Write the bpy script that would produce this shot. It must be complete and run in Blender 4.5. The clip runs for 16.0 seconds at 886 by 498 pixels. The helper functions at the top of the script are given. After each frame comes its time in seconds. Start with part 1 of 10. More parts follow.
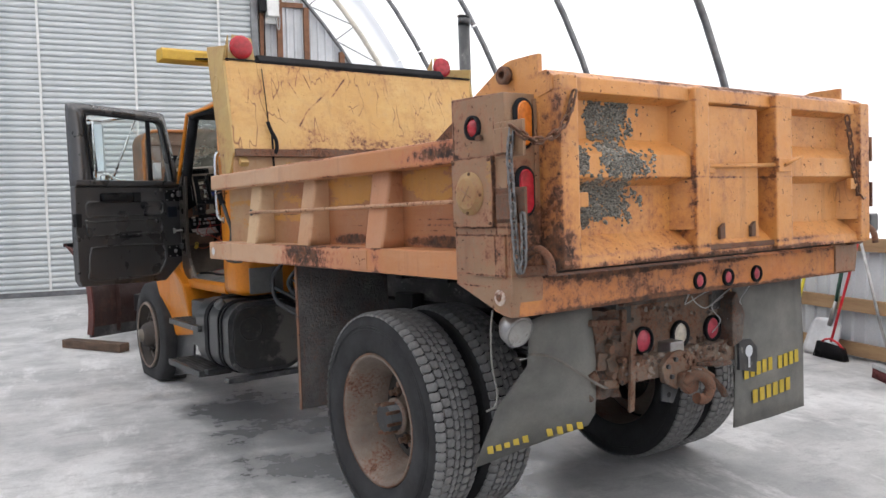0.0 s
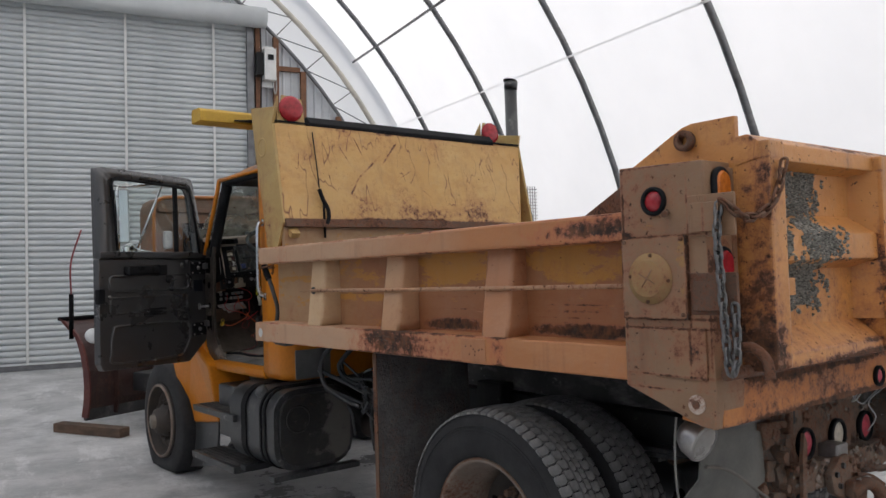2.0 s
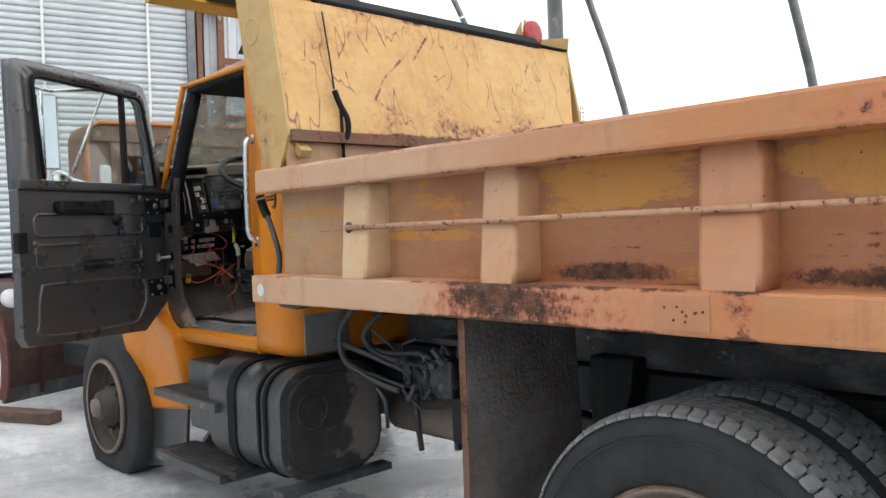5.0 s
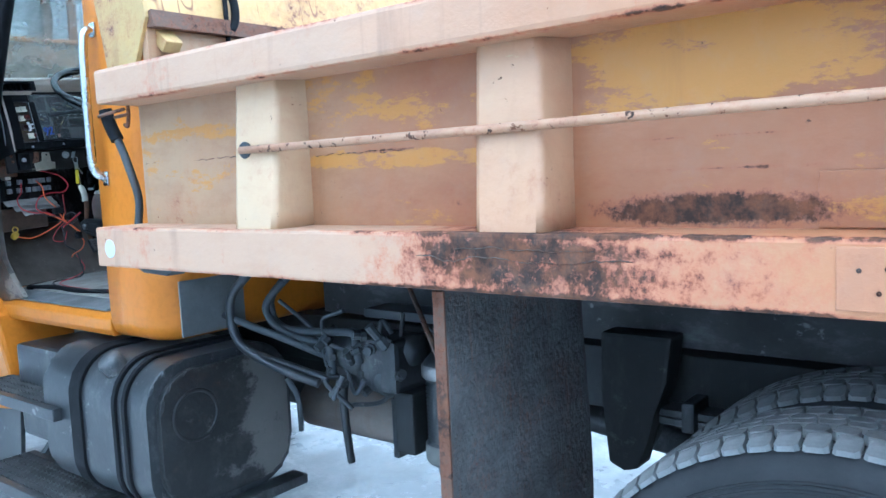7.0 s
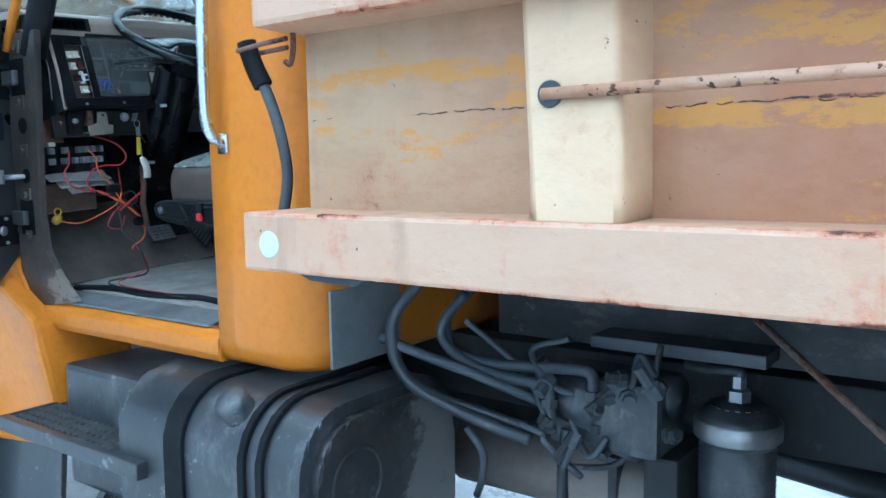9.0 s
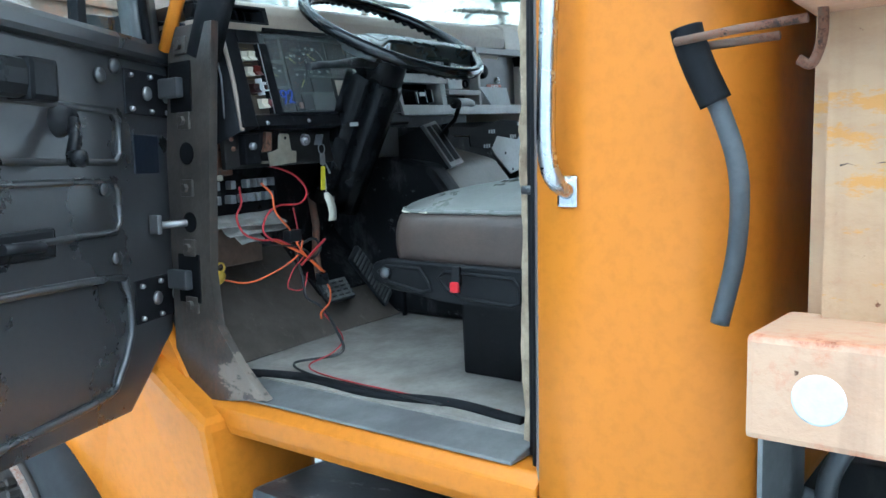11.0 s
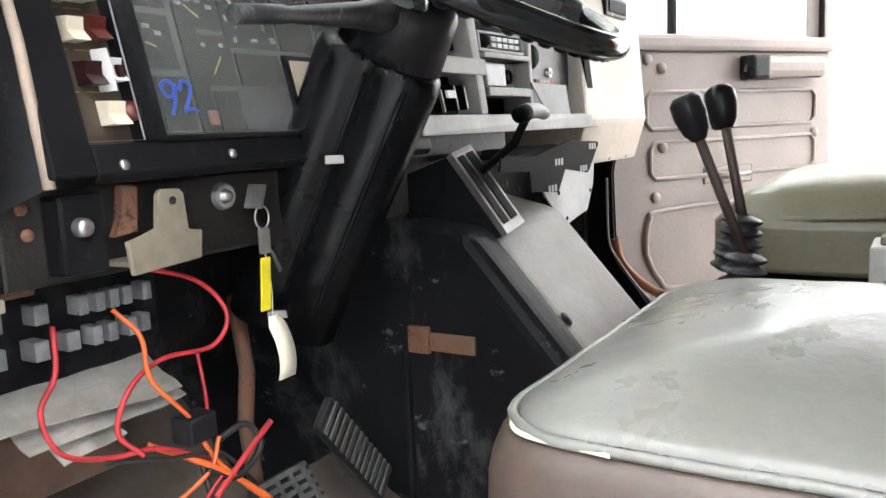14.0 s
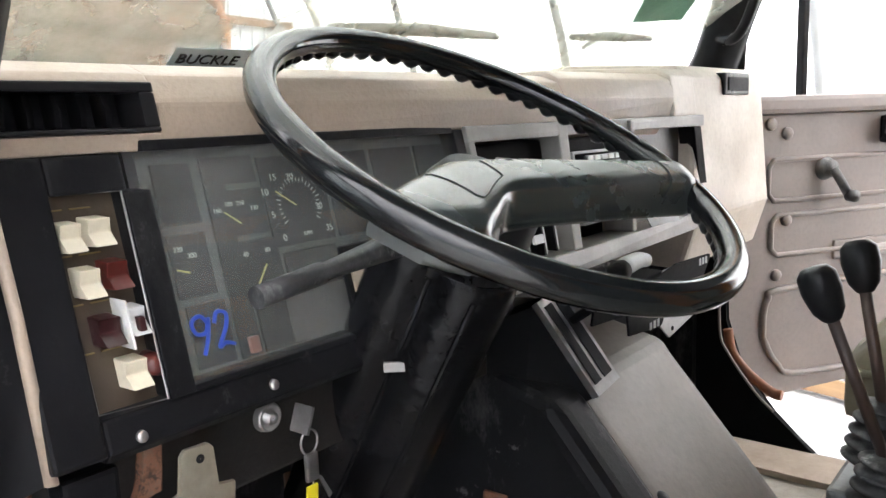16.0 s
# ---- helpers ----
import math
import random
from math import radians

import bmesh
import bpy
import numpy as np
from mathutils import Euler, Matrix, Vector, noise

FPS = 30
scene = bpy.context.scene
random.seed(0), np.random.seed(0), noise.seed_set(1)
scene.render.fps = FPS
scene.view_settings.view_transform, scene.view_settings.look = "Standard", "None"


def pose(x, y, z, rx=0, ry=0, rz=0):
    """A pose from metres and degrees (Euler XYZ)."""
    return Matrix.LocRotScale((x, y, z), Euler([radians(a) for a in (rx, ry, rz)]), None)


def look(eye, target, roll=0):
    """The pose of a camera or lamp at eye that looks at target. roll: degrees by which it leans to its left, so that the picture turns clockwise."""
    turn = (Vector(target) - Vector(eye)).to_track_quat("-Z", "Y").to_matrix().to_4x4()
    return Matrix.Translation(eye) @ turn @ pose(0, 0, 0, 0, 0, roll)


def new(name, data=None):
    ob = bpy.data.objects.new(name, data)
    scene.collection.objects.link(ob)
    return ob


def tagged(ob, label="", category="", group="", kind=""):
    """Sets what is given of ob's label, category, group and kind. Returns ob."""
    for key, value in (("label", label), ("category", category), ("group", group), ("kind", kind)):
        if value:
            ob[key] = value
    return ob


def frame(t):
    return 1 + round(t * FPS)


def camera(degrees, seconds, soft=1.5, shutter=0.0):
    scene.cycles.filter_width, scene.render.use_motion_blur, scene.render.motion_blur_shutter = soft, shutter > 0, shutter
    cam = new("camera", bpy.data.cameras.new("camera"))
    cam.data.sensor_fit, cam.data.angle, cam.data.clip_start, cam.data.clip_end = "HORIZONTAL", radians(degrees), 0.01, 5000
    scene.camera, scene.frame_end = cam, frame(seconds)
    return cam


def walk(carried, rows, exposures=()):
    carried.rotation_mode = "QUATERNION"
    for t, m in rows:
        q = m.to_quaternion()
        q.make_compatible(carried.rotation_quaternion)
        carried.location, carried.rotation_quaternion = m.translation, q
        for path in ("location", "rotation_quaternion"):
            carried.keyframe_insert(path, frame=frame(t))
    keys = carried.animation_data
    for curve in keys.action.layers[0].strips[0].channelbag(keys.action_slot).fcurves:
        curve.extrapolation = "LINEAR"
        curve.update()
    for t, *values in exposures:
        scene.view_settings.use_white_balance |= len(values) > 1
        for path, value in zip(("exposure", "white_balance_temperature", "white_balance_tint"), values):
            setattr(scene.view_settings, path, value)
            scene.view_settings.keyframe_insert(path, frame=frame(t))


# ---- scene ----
cam = camera(57.9, 16.0)
# the truck stands nose-down on a soft front tyre; its parts and the path are laid out in its own level frame
TRUCK = Matrix.Translation((3.05, 3.5, 0)) @ Matrix.Rotation(-math.atan(0.028), 4, 'X') @ Matrix.Translation((-3.05, -3.5, 0))
PATH = [
    (0, (-0.073, -0.082, 1.596), (1.088, 1.544, 1.499), -1.9),
    (0.5, (-0.137, 0.149, 1.638), (1.038, 1.766, 1.555), -1.9),
    (1, (-0.218, 0.328, 1.657), (0.972, 1.935, 1.596), -1.9),
    (1.5, (-0.309, 0.528, 1.695), (0.917, 2.108, 1.705), -1.8),
    (2, (-0.33, 0.738, 1.693), (0.91, 2.306, 1.754), -1.8),
    (2.5, (-0.28, 1.019, 1.698), (0.96, 2.586, 1.783), -1.9),
    (3, (-0.259, 1.24, 1.657), (0.978, 2.808, 1.742), -1.9),
    (3.5, (-0.241, 1.503, 1.658), (1.03, 3.044, 1.742), -1.9),
    (4, (-0.18, 1.746, 1.62), (1.128, 3.258, 1.673), -2.0),
    (4.5, (-0.045, 2.021, 1.616), (1.286, 3.515, 1.615), -2.1),
    (5, (0.056, 2.254, 1.6), (1.424, 3.712, 1.551), -2.1),
    (5.2, (0.115, 2.363, 1.596), (1.512, 3.793, 1.532), -2.0),
    (7.3, (0.707, 3.229, 1.509), (2.292, 4.436, 1.332), -1.7),
    (7.5, (0.758, 3.316, 1.487), (2.351, 4.515, 1.326), -0.8),
    (8, (0.811, 3.591, 1.486), (2.418, 4.764, 1.279), -1.0),
    (8.5, (0.857, 3.864, 1.493), (2.464, 5.034, 1.276), -0.9),
    (9, (0.787, 4.131, 1.513), (2.396, 5.302, 1.307), -0.8),
    (9.5, (0.726, 4.398, 1.543), (2.338, 5.564, 1.339), -0.8),
    (10, (0.771, 4.643, 1.539), (2.375, 5.822, 1.34), -0.5),
    (10.2, (0.804, 4.749, 1.552), (2.404, 5.934, 1.357), -0.6),
    (12.3, (1.295, 5.607, 1.644), (2.871, 6.825, 1.463), -0.5),
    (12.5, (1.355, 5.667, 1.648), (2.941, 6.871, 1.466), -0.5),
    (13, (1.507, 5.82, 1.658), (3.119, 6.989, 1.475), -0.5),
    (13.5, (1.661, 5.946, 1.695), (3.333, 7.028, 1.513), -0.6),
    (14, (1.781, 6.016, 1.722), (3.486, 7.045, 1.535), -0.6),
    (14.5, (1.911, 6.064, 1.799), (3.607, 7.107, 1.613), -0.4),
    (15, (1.957, 6.08, 1.861), (3.577, 7.24, 1.681), -0.2),
    (15.5, (1.949, 6.078, 1.922), (3.514, 7.309, 1.738), 0.1),
    (16, (1.93, 6.07, 1.958), (3.48, 7.314, 1.733), 0.2),
]
EXPOSURES = [(0, 1.35, 6500, 10), (1, 1.28, 6500, 10), (1.5, 0.95, 6500, 10), (2.5, 0.22, 6500, 10), (3.5, 0.15, 6500, 10), (4.2, 0.6, 6600, 8), (5, 1.6, 6400, 6), (7.3, 2.55, 4420, -6), (9, 2.45, 4500, -8), (10.2, 2.5, 4580, -9), (12.3, 3.45, 6000, 0), (13, 3.72, 6400, 6), (14.5, 3.78, 6600, 8), (15.5, 3.76, 6600, 9), (16, 3.42, 6600, 9)]
walk(cam, [(t, TRUCK @ look(eye, target, roll)) for t, eye, target, roll in PATH], EXPOSURES)

# ---- light ----
world = bpy.data.worlds.new("overcast_sky")
scene.world = world
world.use_nodes = True
wn = world.node_tree
sky = wn.nodes.new("ShaderNodeTexSky")
sky.sky_type, sky.sun_disc = 'NISHITA', False
sky.sun_elevation, sky.sun_rotation = radians(60), radians(140)
sky.air_density, sky.dust_density, sky.ozone_density = 1.0, 3.0, 1.0
wn.links.new(sky.outputs[0], wn.nodes["Background"].inputs[0])
wn.nodes["Background"].inputs[1].default_value = 0.10
sun = new("sun", bpy.data.lights.new("sun", 'SUN'))
sun.data.energy, sun.data.angle, sun.data.color = 2.6, radians(25), (1.0, 0.95, 0.88)
sun.rotation_euler = (radians(30), 0, radians(140))


# ---- materials ----
def mat_base(name, rough=0.6, metal=0.0):
    m = bpy.data.materials.new(name)
    m.use_nodes = True
    nt = m.node_tree
    b = nt.nodes["Principled BSDF"]
    b.inputs["Roughness"].default_value, b.inputs["Metallic"].default_value = rough, metal
    return m, nt, b


def node(nt, kind, **kw):
    n = nt.nodes.new(kind)
    for k, v in kw.items():
        n.inputs[k].default_value = v
    return n


def coord(nt):
    return nt.nodes.new("ShaderNodeTexCoord").outputs["Object"]


def noise_tex(nt, vec, scale, detail=6.0, rough=0.6, stretch=None):
    if stretch:
        mp = node(nt, "ShaderNodeMapping", Scale=stretch)
        nt.links.new(vec, mp.inputs["Vector"])
        vec = mp.outputs[0]
    n = node(nt, "ShaderNodeTexNoise", Scale=scale, Detail=detail, Roughness=rough)
    nt.links.new(vec, n.inputs["Vector"])
    return n.outputs["Fac"]


def remap(nt, fac, lo, hi, a=0.0, b=1.0):
    n = node(nt, "ShaderNodeMapRange")
    for i, v in ((1, lo), (2, hi), (3, a), (4, b)):
        n.inputs[i].default_value = v
    nt.links.new(fac, n.inputs[0])
    return n.outputs[0]


def math_node(nt, op, a, b):
    n = nt.nodes.new("ShaderNodeMath")
    n.operation = op
    for i, v in enumerate((a, b)):
        if isinstance(v, (int, float)):
            n.inputs[i].default_value = v
        else:
            nt.links.new(v, n.inputs[i])
    return n.outputs[0]


def blend(nt, fac, a, b):
    n = nt.nodes.new("ShaderNodeMix")
    n.data_type = 'RGBA'
    ins = [s for s in n.inputs if s.type == 'RGBA']
    for s, v in zip(ins, (a, b)):
        if isinstance(v, tuple):
            s.default_value = (*v, 1)
        else:
            nt.links.new(v, s)
    if isinstance(fac, (int, float)):
        n.inputs[0].default_value = fac
    else:
        nt.links.new(fac, n.inputs[0])
    return [s for s in n.outputs if s.type == 'RGBA'][0]


def relief(nt, b, height, strength=0.3, dist=0.01):
    n = node(nt, "ShaderNodeBump", Strength=strength, Distance=dist)
    nt.links.new(height, n.inputs["Height"])
    nt.links.new(n.outputs[0], b.inputs["Normal"])


def spot(nt, vec, centre, size, flat=0.2, turn=0.0):
    """1 in the middle of an ellipsoid, 0 at its rim; turn: degrees about y."""
    if turn:
        m0 = node(nt, "ShaderNodeMapping", Location=tuple(-c for c in centre))
        m1 = node(nt, "ShaderNodeMapping", Rotation=(0, radians(turn), 0))
        nt.links.new(vec, m0.inputs["Vector"])
        nt.links.new(m0.outputs[0], m1.inputs["Vector"])
        vec, centre = m1.outputs[0], (0, 0, 0)
    mp = node(nt, "ShaderNodeMapping", Scale=tuple(1 / s for s in size), Location=tuple(-c / s for c, s in zip(centre, size)))
    nt.links.new(vec, mp.inputs["Vector"])
    ln = nt.nodes.new("ShaderNodeVectorMath")
    ln.operation = 'LENGTH'
    nt.links.new(mp.outputs[0], ln.inputs[0])
    return remap(nt, ln.outputs["Value"], flat, 1.0, 1.0, 0.0)


def plain(name, c1, c2=None, rough=0.6, metal=0.0, scale=6.0, bump=0.15, fine=80.0, coat=0.0, spec=0.5):
    """A surface of one colour with broad mottling, fine grain and uneven gloss."""
    m, nt, b = mat_base(name, rough, metal)
    v = coord(nt)
    c2 = c2 or tuple(x * 0.72 for x in c1)
    f = remap(nt, noise_tex(nt, v, scale), 0.35, 0.68)
    g = noise_tex(nt, v, fine, 3.0)
    col = blend(nt, f, c1, c2)
    col = blend(nt, remap(nt, g, 0.45, 0.75, 0.0, 0.35), col, tuple(x * 0.6 for x in c1))
    nt.links.new(col, b.inputs["Base Color"])
    nt.links.new(remap(nt, f, 0, 1, max(0.03, rough - 0.08), min(1, rough + 0.12)), b.inputs["Roughness"])
    if bump:
        relief(nt, b, g, bump, 0.004)
    b.inputs["Coat Weight"].default_value = coat
    b.inputs["Specular IOR Level"].default_value = spec
    return m


def scuffed(name, c, dust, rough=0.5, amount=0.8, spec=0.3, scale=1.0, stretch=(1.0, 1.0, 0.5)):
    """Dark plastic, rubber or steel with pale dusty smears, scuffs and fine specks."""
    m, nt, b = mat_base(name, rough)
    v = coord(nt)
    col = blend(nt, remap(nt, noise_tex(nt, v, 3.0 * scale, 8, 0.65), 0.38, 0.66), c, tuple(x * 1.9 for x in c))
    smear = remap(nt, noise_tex(nt, v, 6.0 * scale, 12, 0.74, stretch), 0.52, 0.70, 0.0, amount)
    col = blend(nt, smear, col, dust)
    mark = remap(nt, noise_tex(nt, v, 22 * scale, 10, 0.75, (1.0, 0.5, 0.7)), 0.60, 0.66, 0.0, amount * 0.8)
    col = blend(nt, mark, col, tuple(min(1, x * 1.6) for x in dust))
    nt.links.new(col, b.inputs["Base Color"])
    nt.links.new(remap(nt, smear, 0.0, 1.0, rough, min(1, rough + 0.4)), b.inputs["Roughness"])
    b.inputs["Specular IOR Level"].default_value = spec
    relief(nt, b, noise_tex(nt, v, 40 * scale, 6, 0.65), 0.25, 0.003)
    return m


RUST_D, RUST_L = (0.034, 0.019, 0.013), (0.185, 0.072, 0.030)


def rusty(name, c1, c2, rust=0.62, pits=0.70, rough=0.5, spots=(), third=None, scratch=0.0, scale=1.0, pale=None, lines=(), patch=(), halo=0.65, grime=0.42, runs=0.35, flake=0.572, ragged=0.02, pitted=0.4, mid=(0.17, 0.062, 0.030), tint=(0.33, 0.115, 0.052)):
    """Worn paint: faded patches, an older coat where rubbed through, clustered rust specks, worn edges, runs and scratches."""
    rust -= 0.045
    m, nt, b = mat_base(name, rough)
    v = coord(nt)
    fade = remap(nt, noise_tex(nt, v, 1.7 * scale, 7, 0.62), 0.36, 0.66)
    col = blend(nt, fade, c1, c2)
    if pale:
        sep = nt.nodes.new("ShaderNodeSeparateXYZ")
        nt.links.new(v, sep.inputs[0])
        along_ = math_node(nt, 'ADD', sep.outputs[1], math_node(nt, 'MULTIPLY', noise_tex(nt, v, 2.3, 6, 0.65), 1.2))
        col = blend(nt, remap(nt, along_, pale[0] + 0.6, pale[1] + 0.6, 0.0, 0.9), col, pale[2])
    wash = remap(nt, noise_tex(nt, v, 7.0 * scale, 10, 0.7, (1, 0.6, 1.5)), 0.48, 0.72, 0.0, grime)
    col = blend(nt, wash, col, tuple(x * k for x, k in zip(c1, (0.66, 0.56, 0.5))))
    light = remap(nt, noise_tex(nt, v, 3.4 * scale, 9, 0.68, (1, 0.5, 1.6)), 0.54, 0.68, 0.0, 0.30)
    col = blend(nt, light, col, tuple(min(0.72, x * k + 0.05) for x, k in zip(c1, (1.1, 1.3, 1.4))))
    if third:
        n3 = noise_tex(nt, v, 8.5 * scale, 12, 0.76, (1, 0.45, 1.3))
        for centre, size, power in patch:
            n3 = math_node(nt, 'ADD', n3, math_node(nt, 'MULTIPLY', spot(nt, v, centre, size, 0.6), power))
        col = blend(nt, remap(nt, n3, flake, flake + ragged, 0.0, 0.88), col, third)
    n_l = noise_tex(nt, v, 2.6 * scale, 5, 0.6)
    n_f = noise_tex(nt, v, 30 * scale, 12, 0.78)
    amount = math_node(nt, 'ADD', math_node(nt, 'MULTIPLY', n_l, 0.55), math_node(nt, 'SUBTRACT', math_node(nt, 'MULTIPLY', n_f, 0.65), 0.10))
    for centre, size, power in spots:
        amount = math_node(nt, 'ADD', amount, math_node(nt, 'MULTIPLY', spot(nt, v, centre, size), power))
    if lines:
        gate_ = remap(nt, noise_tex(nt, v, 9.0, 9, 0.72), 0.30, 0.66)
        for centre, size, power, *turn in lines:
            sp = math_node(nt, 'MULTIPLY', spot(nt, v, centre, size, 0.0, *([0.0] + turn)[-1:]), gate_)
            amount = math_node(nt, 'ADD', amount, math_node(nt, 'MULTIPLY', sp, power))
    stain = remap(nt, amount, rust - 0.14, rust + 0.02, 0, halo)
    core = remap(nt, amount, rust + 0.005, rust + 0.045)
    speck = remap(nt, noise_tex(nt, v, 48 * scale, 4, 0.6), pits, pits + 0.03)
    if runs:
        rn = remap(nt, noise_tex(nt, v, 11 * scale, 6, 0.65, (1, 1, 0.10)), 0.56, 0.74, 0, runs)
        col = blend(nt, rn, col, (0.17, 0.07, 0.033))
    if scratch:
        w = noise_tex(nt, v, 7.0, 2.0, 0.5, (1.0, 1.0, 0.22))
        line = math_node(nt, 'ABSOLUTE', math_node(nt, 'SUBTRACT', w, 0.5), 0.0)
        gate = remap(nt, noise_tex(nt, v, 5.0, 3, 0.5), 0.58 - 0.10 * scratch, 0.66 - 0.10 * scratch)
        col = blend(nt, math_node(nt, 'MULTIPLY', remap(nt, line, 0.0, 0.010, min(1.0, scratch), 0.0), gate), col, (0.16, 0.055, 0.025))
    col = blend(nt, stain, col, tint)
    col = blend(nt, remap(nt, amount, rust - 0.045, rust + 0.01, 0.0, 0.8), col, mid)
    rust_c = blend(nt, remap(nt, noise_tex(nt, v, 19, 9, 0.72), 0.40, 0.64), RUST_D, RUST_L)
    mask = math_node(nt, 'MAXIMUM', core, speck)
    col = blend(nt, mask, col, rust_c)
    dust = remap(nt, noise_tex(nt, v, 13, 8, 0.7), 0.5, 0.8, 0, 0.16)
    col = blend(nt, dust, col, (0.30, 0.26, 0.22))
    nt.links.new(col, b.inputs["Base Color"])
    nt.links.new(remap(nt, mask, 0, 1, rough, 0.9), b.inputs["Roughness"])
    h = math_node(nt, 'SUBTRACT', noise_tex(nt, v, 55, 5, 0.6), math_node(nt, 'MULTIPLY', mask, 0.9))
    relief(nt, b, h, pitted, 0.010 * pitted)
    return m


def glass(name, tint=(0.9, 0.97, 0.95), dirt_haze=0.15, gloss=0.08):
    m = bpy.data.materials.new(name)
    m.use_nodes = True
    nt = m.node_tree
    nt.nodes.clear()
    out = nt.nodes.new("ShaderNodeOutputMaterial")
    tr = node(nt, "ShaderNodeBsdfTransparent", Color=(*tint, 1))
    gl = node(nt, "ShaderNodeBsdfGlossy", Roughness=0.02)
    df = node(nt, "ShaderNodeBsdfDiffuse", Color=(0.55, 0.56, 0.52, 1))
    lw = node(nt, "ShaderNodeLayerWeight", Blend=0.5)
    fr = remap(nt, math_node(nt, 'POWER', lw.outputs["Facing"], 4.0), 0.0, 1.0, gloss, 0.6)
    m1, m2 = nt.nodes.new("ShaderNodeMixShader"), nt.nodes.new("ShaderNodeMixShader")
    v = coord(nt)
    d = remap(nt, noise_tex(nt, v, 5, 9, 0.7), 0.35, 0.75, dirt_haze * 0.3, dirt_haze)
    nt.links.new(fr, m1.inputs[0])
    nt.links.new(tr.outputs[0], m1.inputs[1])
    nt.links.new(gl.outputs[0], m1.inputs[2])
    nt.links.new(d, m2.inputs[0])
    nt.links.new(m1.outputs[0], m2.inputs[1])
    nt.links.new(df.outputs[0], m2.inputs[2])
    nt.links.new(m2.outputs[0], out.inputs[0])
    return m


def lens_mat(name, c, rough=0.25):
    m, nt, b = mat_base(name, rough)
    v = coord(nt)
    col = blend(nt, remap(nt, noise_tex(nt, v, 30, 4), 0.4, 0.7), c, tuple(x * 0.55 for x in c))
    nt.links.new(col, b.inputs["Base Color"])
    wv = node(nt, "ShaderNodeTexVoronoi", Scale=120.0)
    nt.links.new(v, wv.inputs["Vector"])
    relief(nt, b, wv.outputs["Distance"], 0.2, 0.003)
    return m


def fabric_mat(name="white_fabric_cover", k=1.0):
    """Thin white woven cover, lit from behind by the sky."""
    m = bpy.data.materials.new(name)
    m.use_nodes = True
    nt = m.node_tree
    nt.nodes.clear()
    out = nt.nodes.new("ShaderNodeOutputMaterial")
    v = coord(nt)
    f = remap(nt, noise_tex(nt, v, 0.6, 6), 0.3, 0.7)
    col = blend(nt, f, (0.93 * k, 0.93 * k, 0.93 * k), (0.86 * k, 0.865 * k, 0.87 * k))
    tl = nt.nodes.new("ShaderNodeBsdfTranslucent")
    df = nt.nodes.new("ShaderNodeBsdfDiffuse")
    mx = node(nt, "ShaderNodeMixShader", Fac=0.30)
    nt.links.new(col, tl.inputs[0])
    nt.links.new(col, df.inputs[0])
    nt.links.new(tl.outputs[0], mx.inputs[1])
    nt.links.new(df.outputs[0], mx.inputs[2])
    nt.links.new(mx.outputs[0], out.inputs[0])
    return m


def concrete_mat():
    m, nt, b = mat_base("worn_concrete", 0.55)
    v = coord(nt)
    big = remap(nt, noise_tex(nt, v, 0.35, 8, 0.62), 0.40, 0.60)
    mid = remap(nt, noise_tex(nt, v, 1.6, 12, 0.72), 0.40, 0.62)
    col = blend(nt, big, (0.44, 0.44, 0.43), (0.60, 0.60, 0.59))
    col = blend(nt, math_node(nt, 'MULTIPLY', mid, 0.7), col, (0.26, 0.265, 0.265))
    streak = remap(nt, noise_tex(nt, v, 2.2, 12, 0.76, (1.0, 0.35, 1)), 0.53, 0.62, 0, 0.75)
    col = blend(nt, streak, col, (0.64, 0.64, 0.63))
    scuff = remap(nt, noise_tex(nt, v, 5.0, 12, 0.78, (0.4, 1.0, 1)), 0.53, 0.66, 0, 0.55)
    col = blend(nt, scuff, col, (0.20, 0.20, 0.20))
    wet = math_node(nt, 'ADD', noise_tex(nt, v, 0.9, 11, 0.70), math_node(nt, 'MULTIPLY', spot(nt, v, (1.75, 5.3, 0), (2.2, 5.0, 3.0), 0.45), 0.20))
    damp = remap(nt, wet, 0.60, 0.72)
    col = blend(nt, math_node(nt, 'MULTIPLY', damp, 0.72), col, (0.11, 0.115, 0.118))
    fine = noise_tex(nt, v, 60, 6, 0.7)
    col = blend(nt, remap(nt, fine, 0.5, 0.8, 0, 0.35), col, (0.10, 0.10, 0.10))
    nt.links.new(col, b.inputs["Base Color"])
    nt.links.new(remap(nt, damp, 0, 1, 0.60, 0.25), b.inputs["Roughness"])
    relief(nt, b, fine, 0.15, 0.004)
    return m


def wood_mat(name, c1, c2):
    m, nt, b = mat_base(name, 0.75)
    v = coord(nt)
    g = noise_tex(nt, v, 14, 8, 0.65, (1.0, 0.12, 1.0))
    col = blend(nt, remap(nt, g, 0.35, 0.65), c1, c2)
    col = blend(nt, remap(nt, noise_tex(nt, v, 3, 6), 0.5, 0.75, 0, 0.5), col, tuple(x * 0.5 for x in c1))
    nt.links.new(col, b.inputs["Base Color"])
    relief(nt, b, g, 0.3, 0.004)
    return m


def tyre_mat(name, c, k=3.2):
    m, nt, b = mat_base(name, 0.8)
    v = coord(nt)
    d = remap(nt, noise_tex(nt, v, 6, 9, 0.7), 0.40, 0.70)
    col = blend(nt, d, c, tuple(min(1, x * k + 0.01) for x in c))
    nt.links.new(col, b.inputs["Base Color"])
    relief(nt, b, noise_tex(nt, v, 90, 4), 0.2, 0.003)
    return m


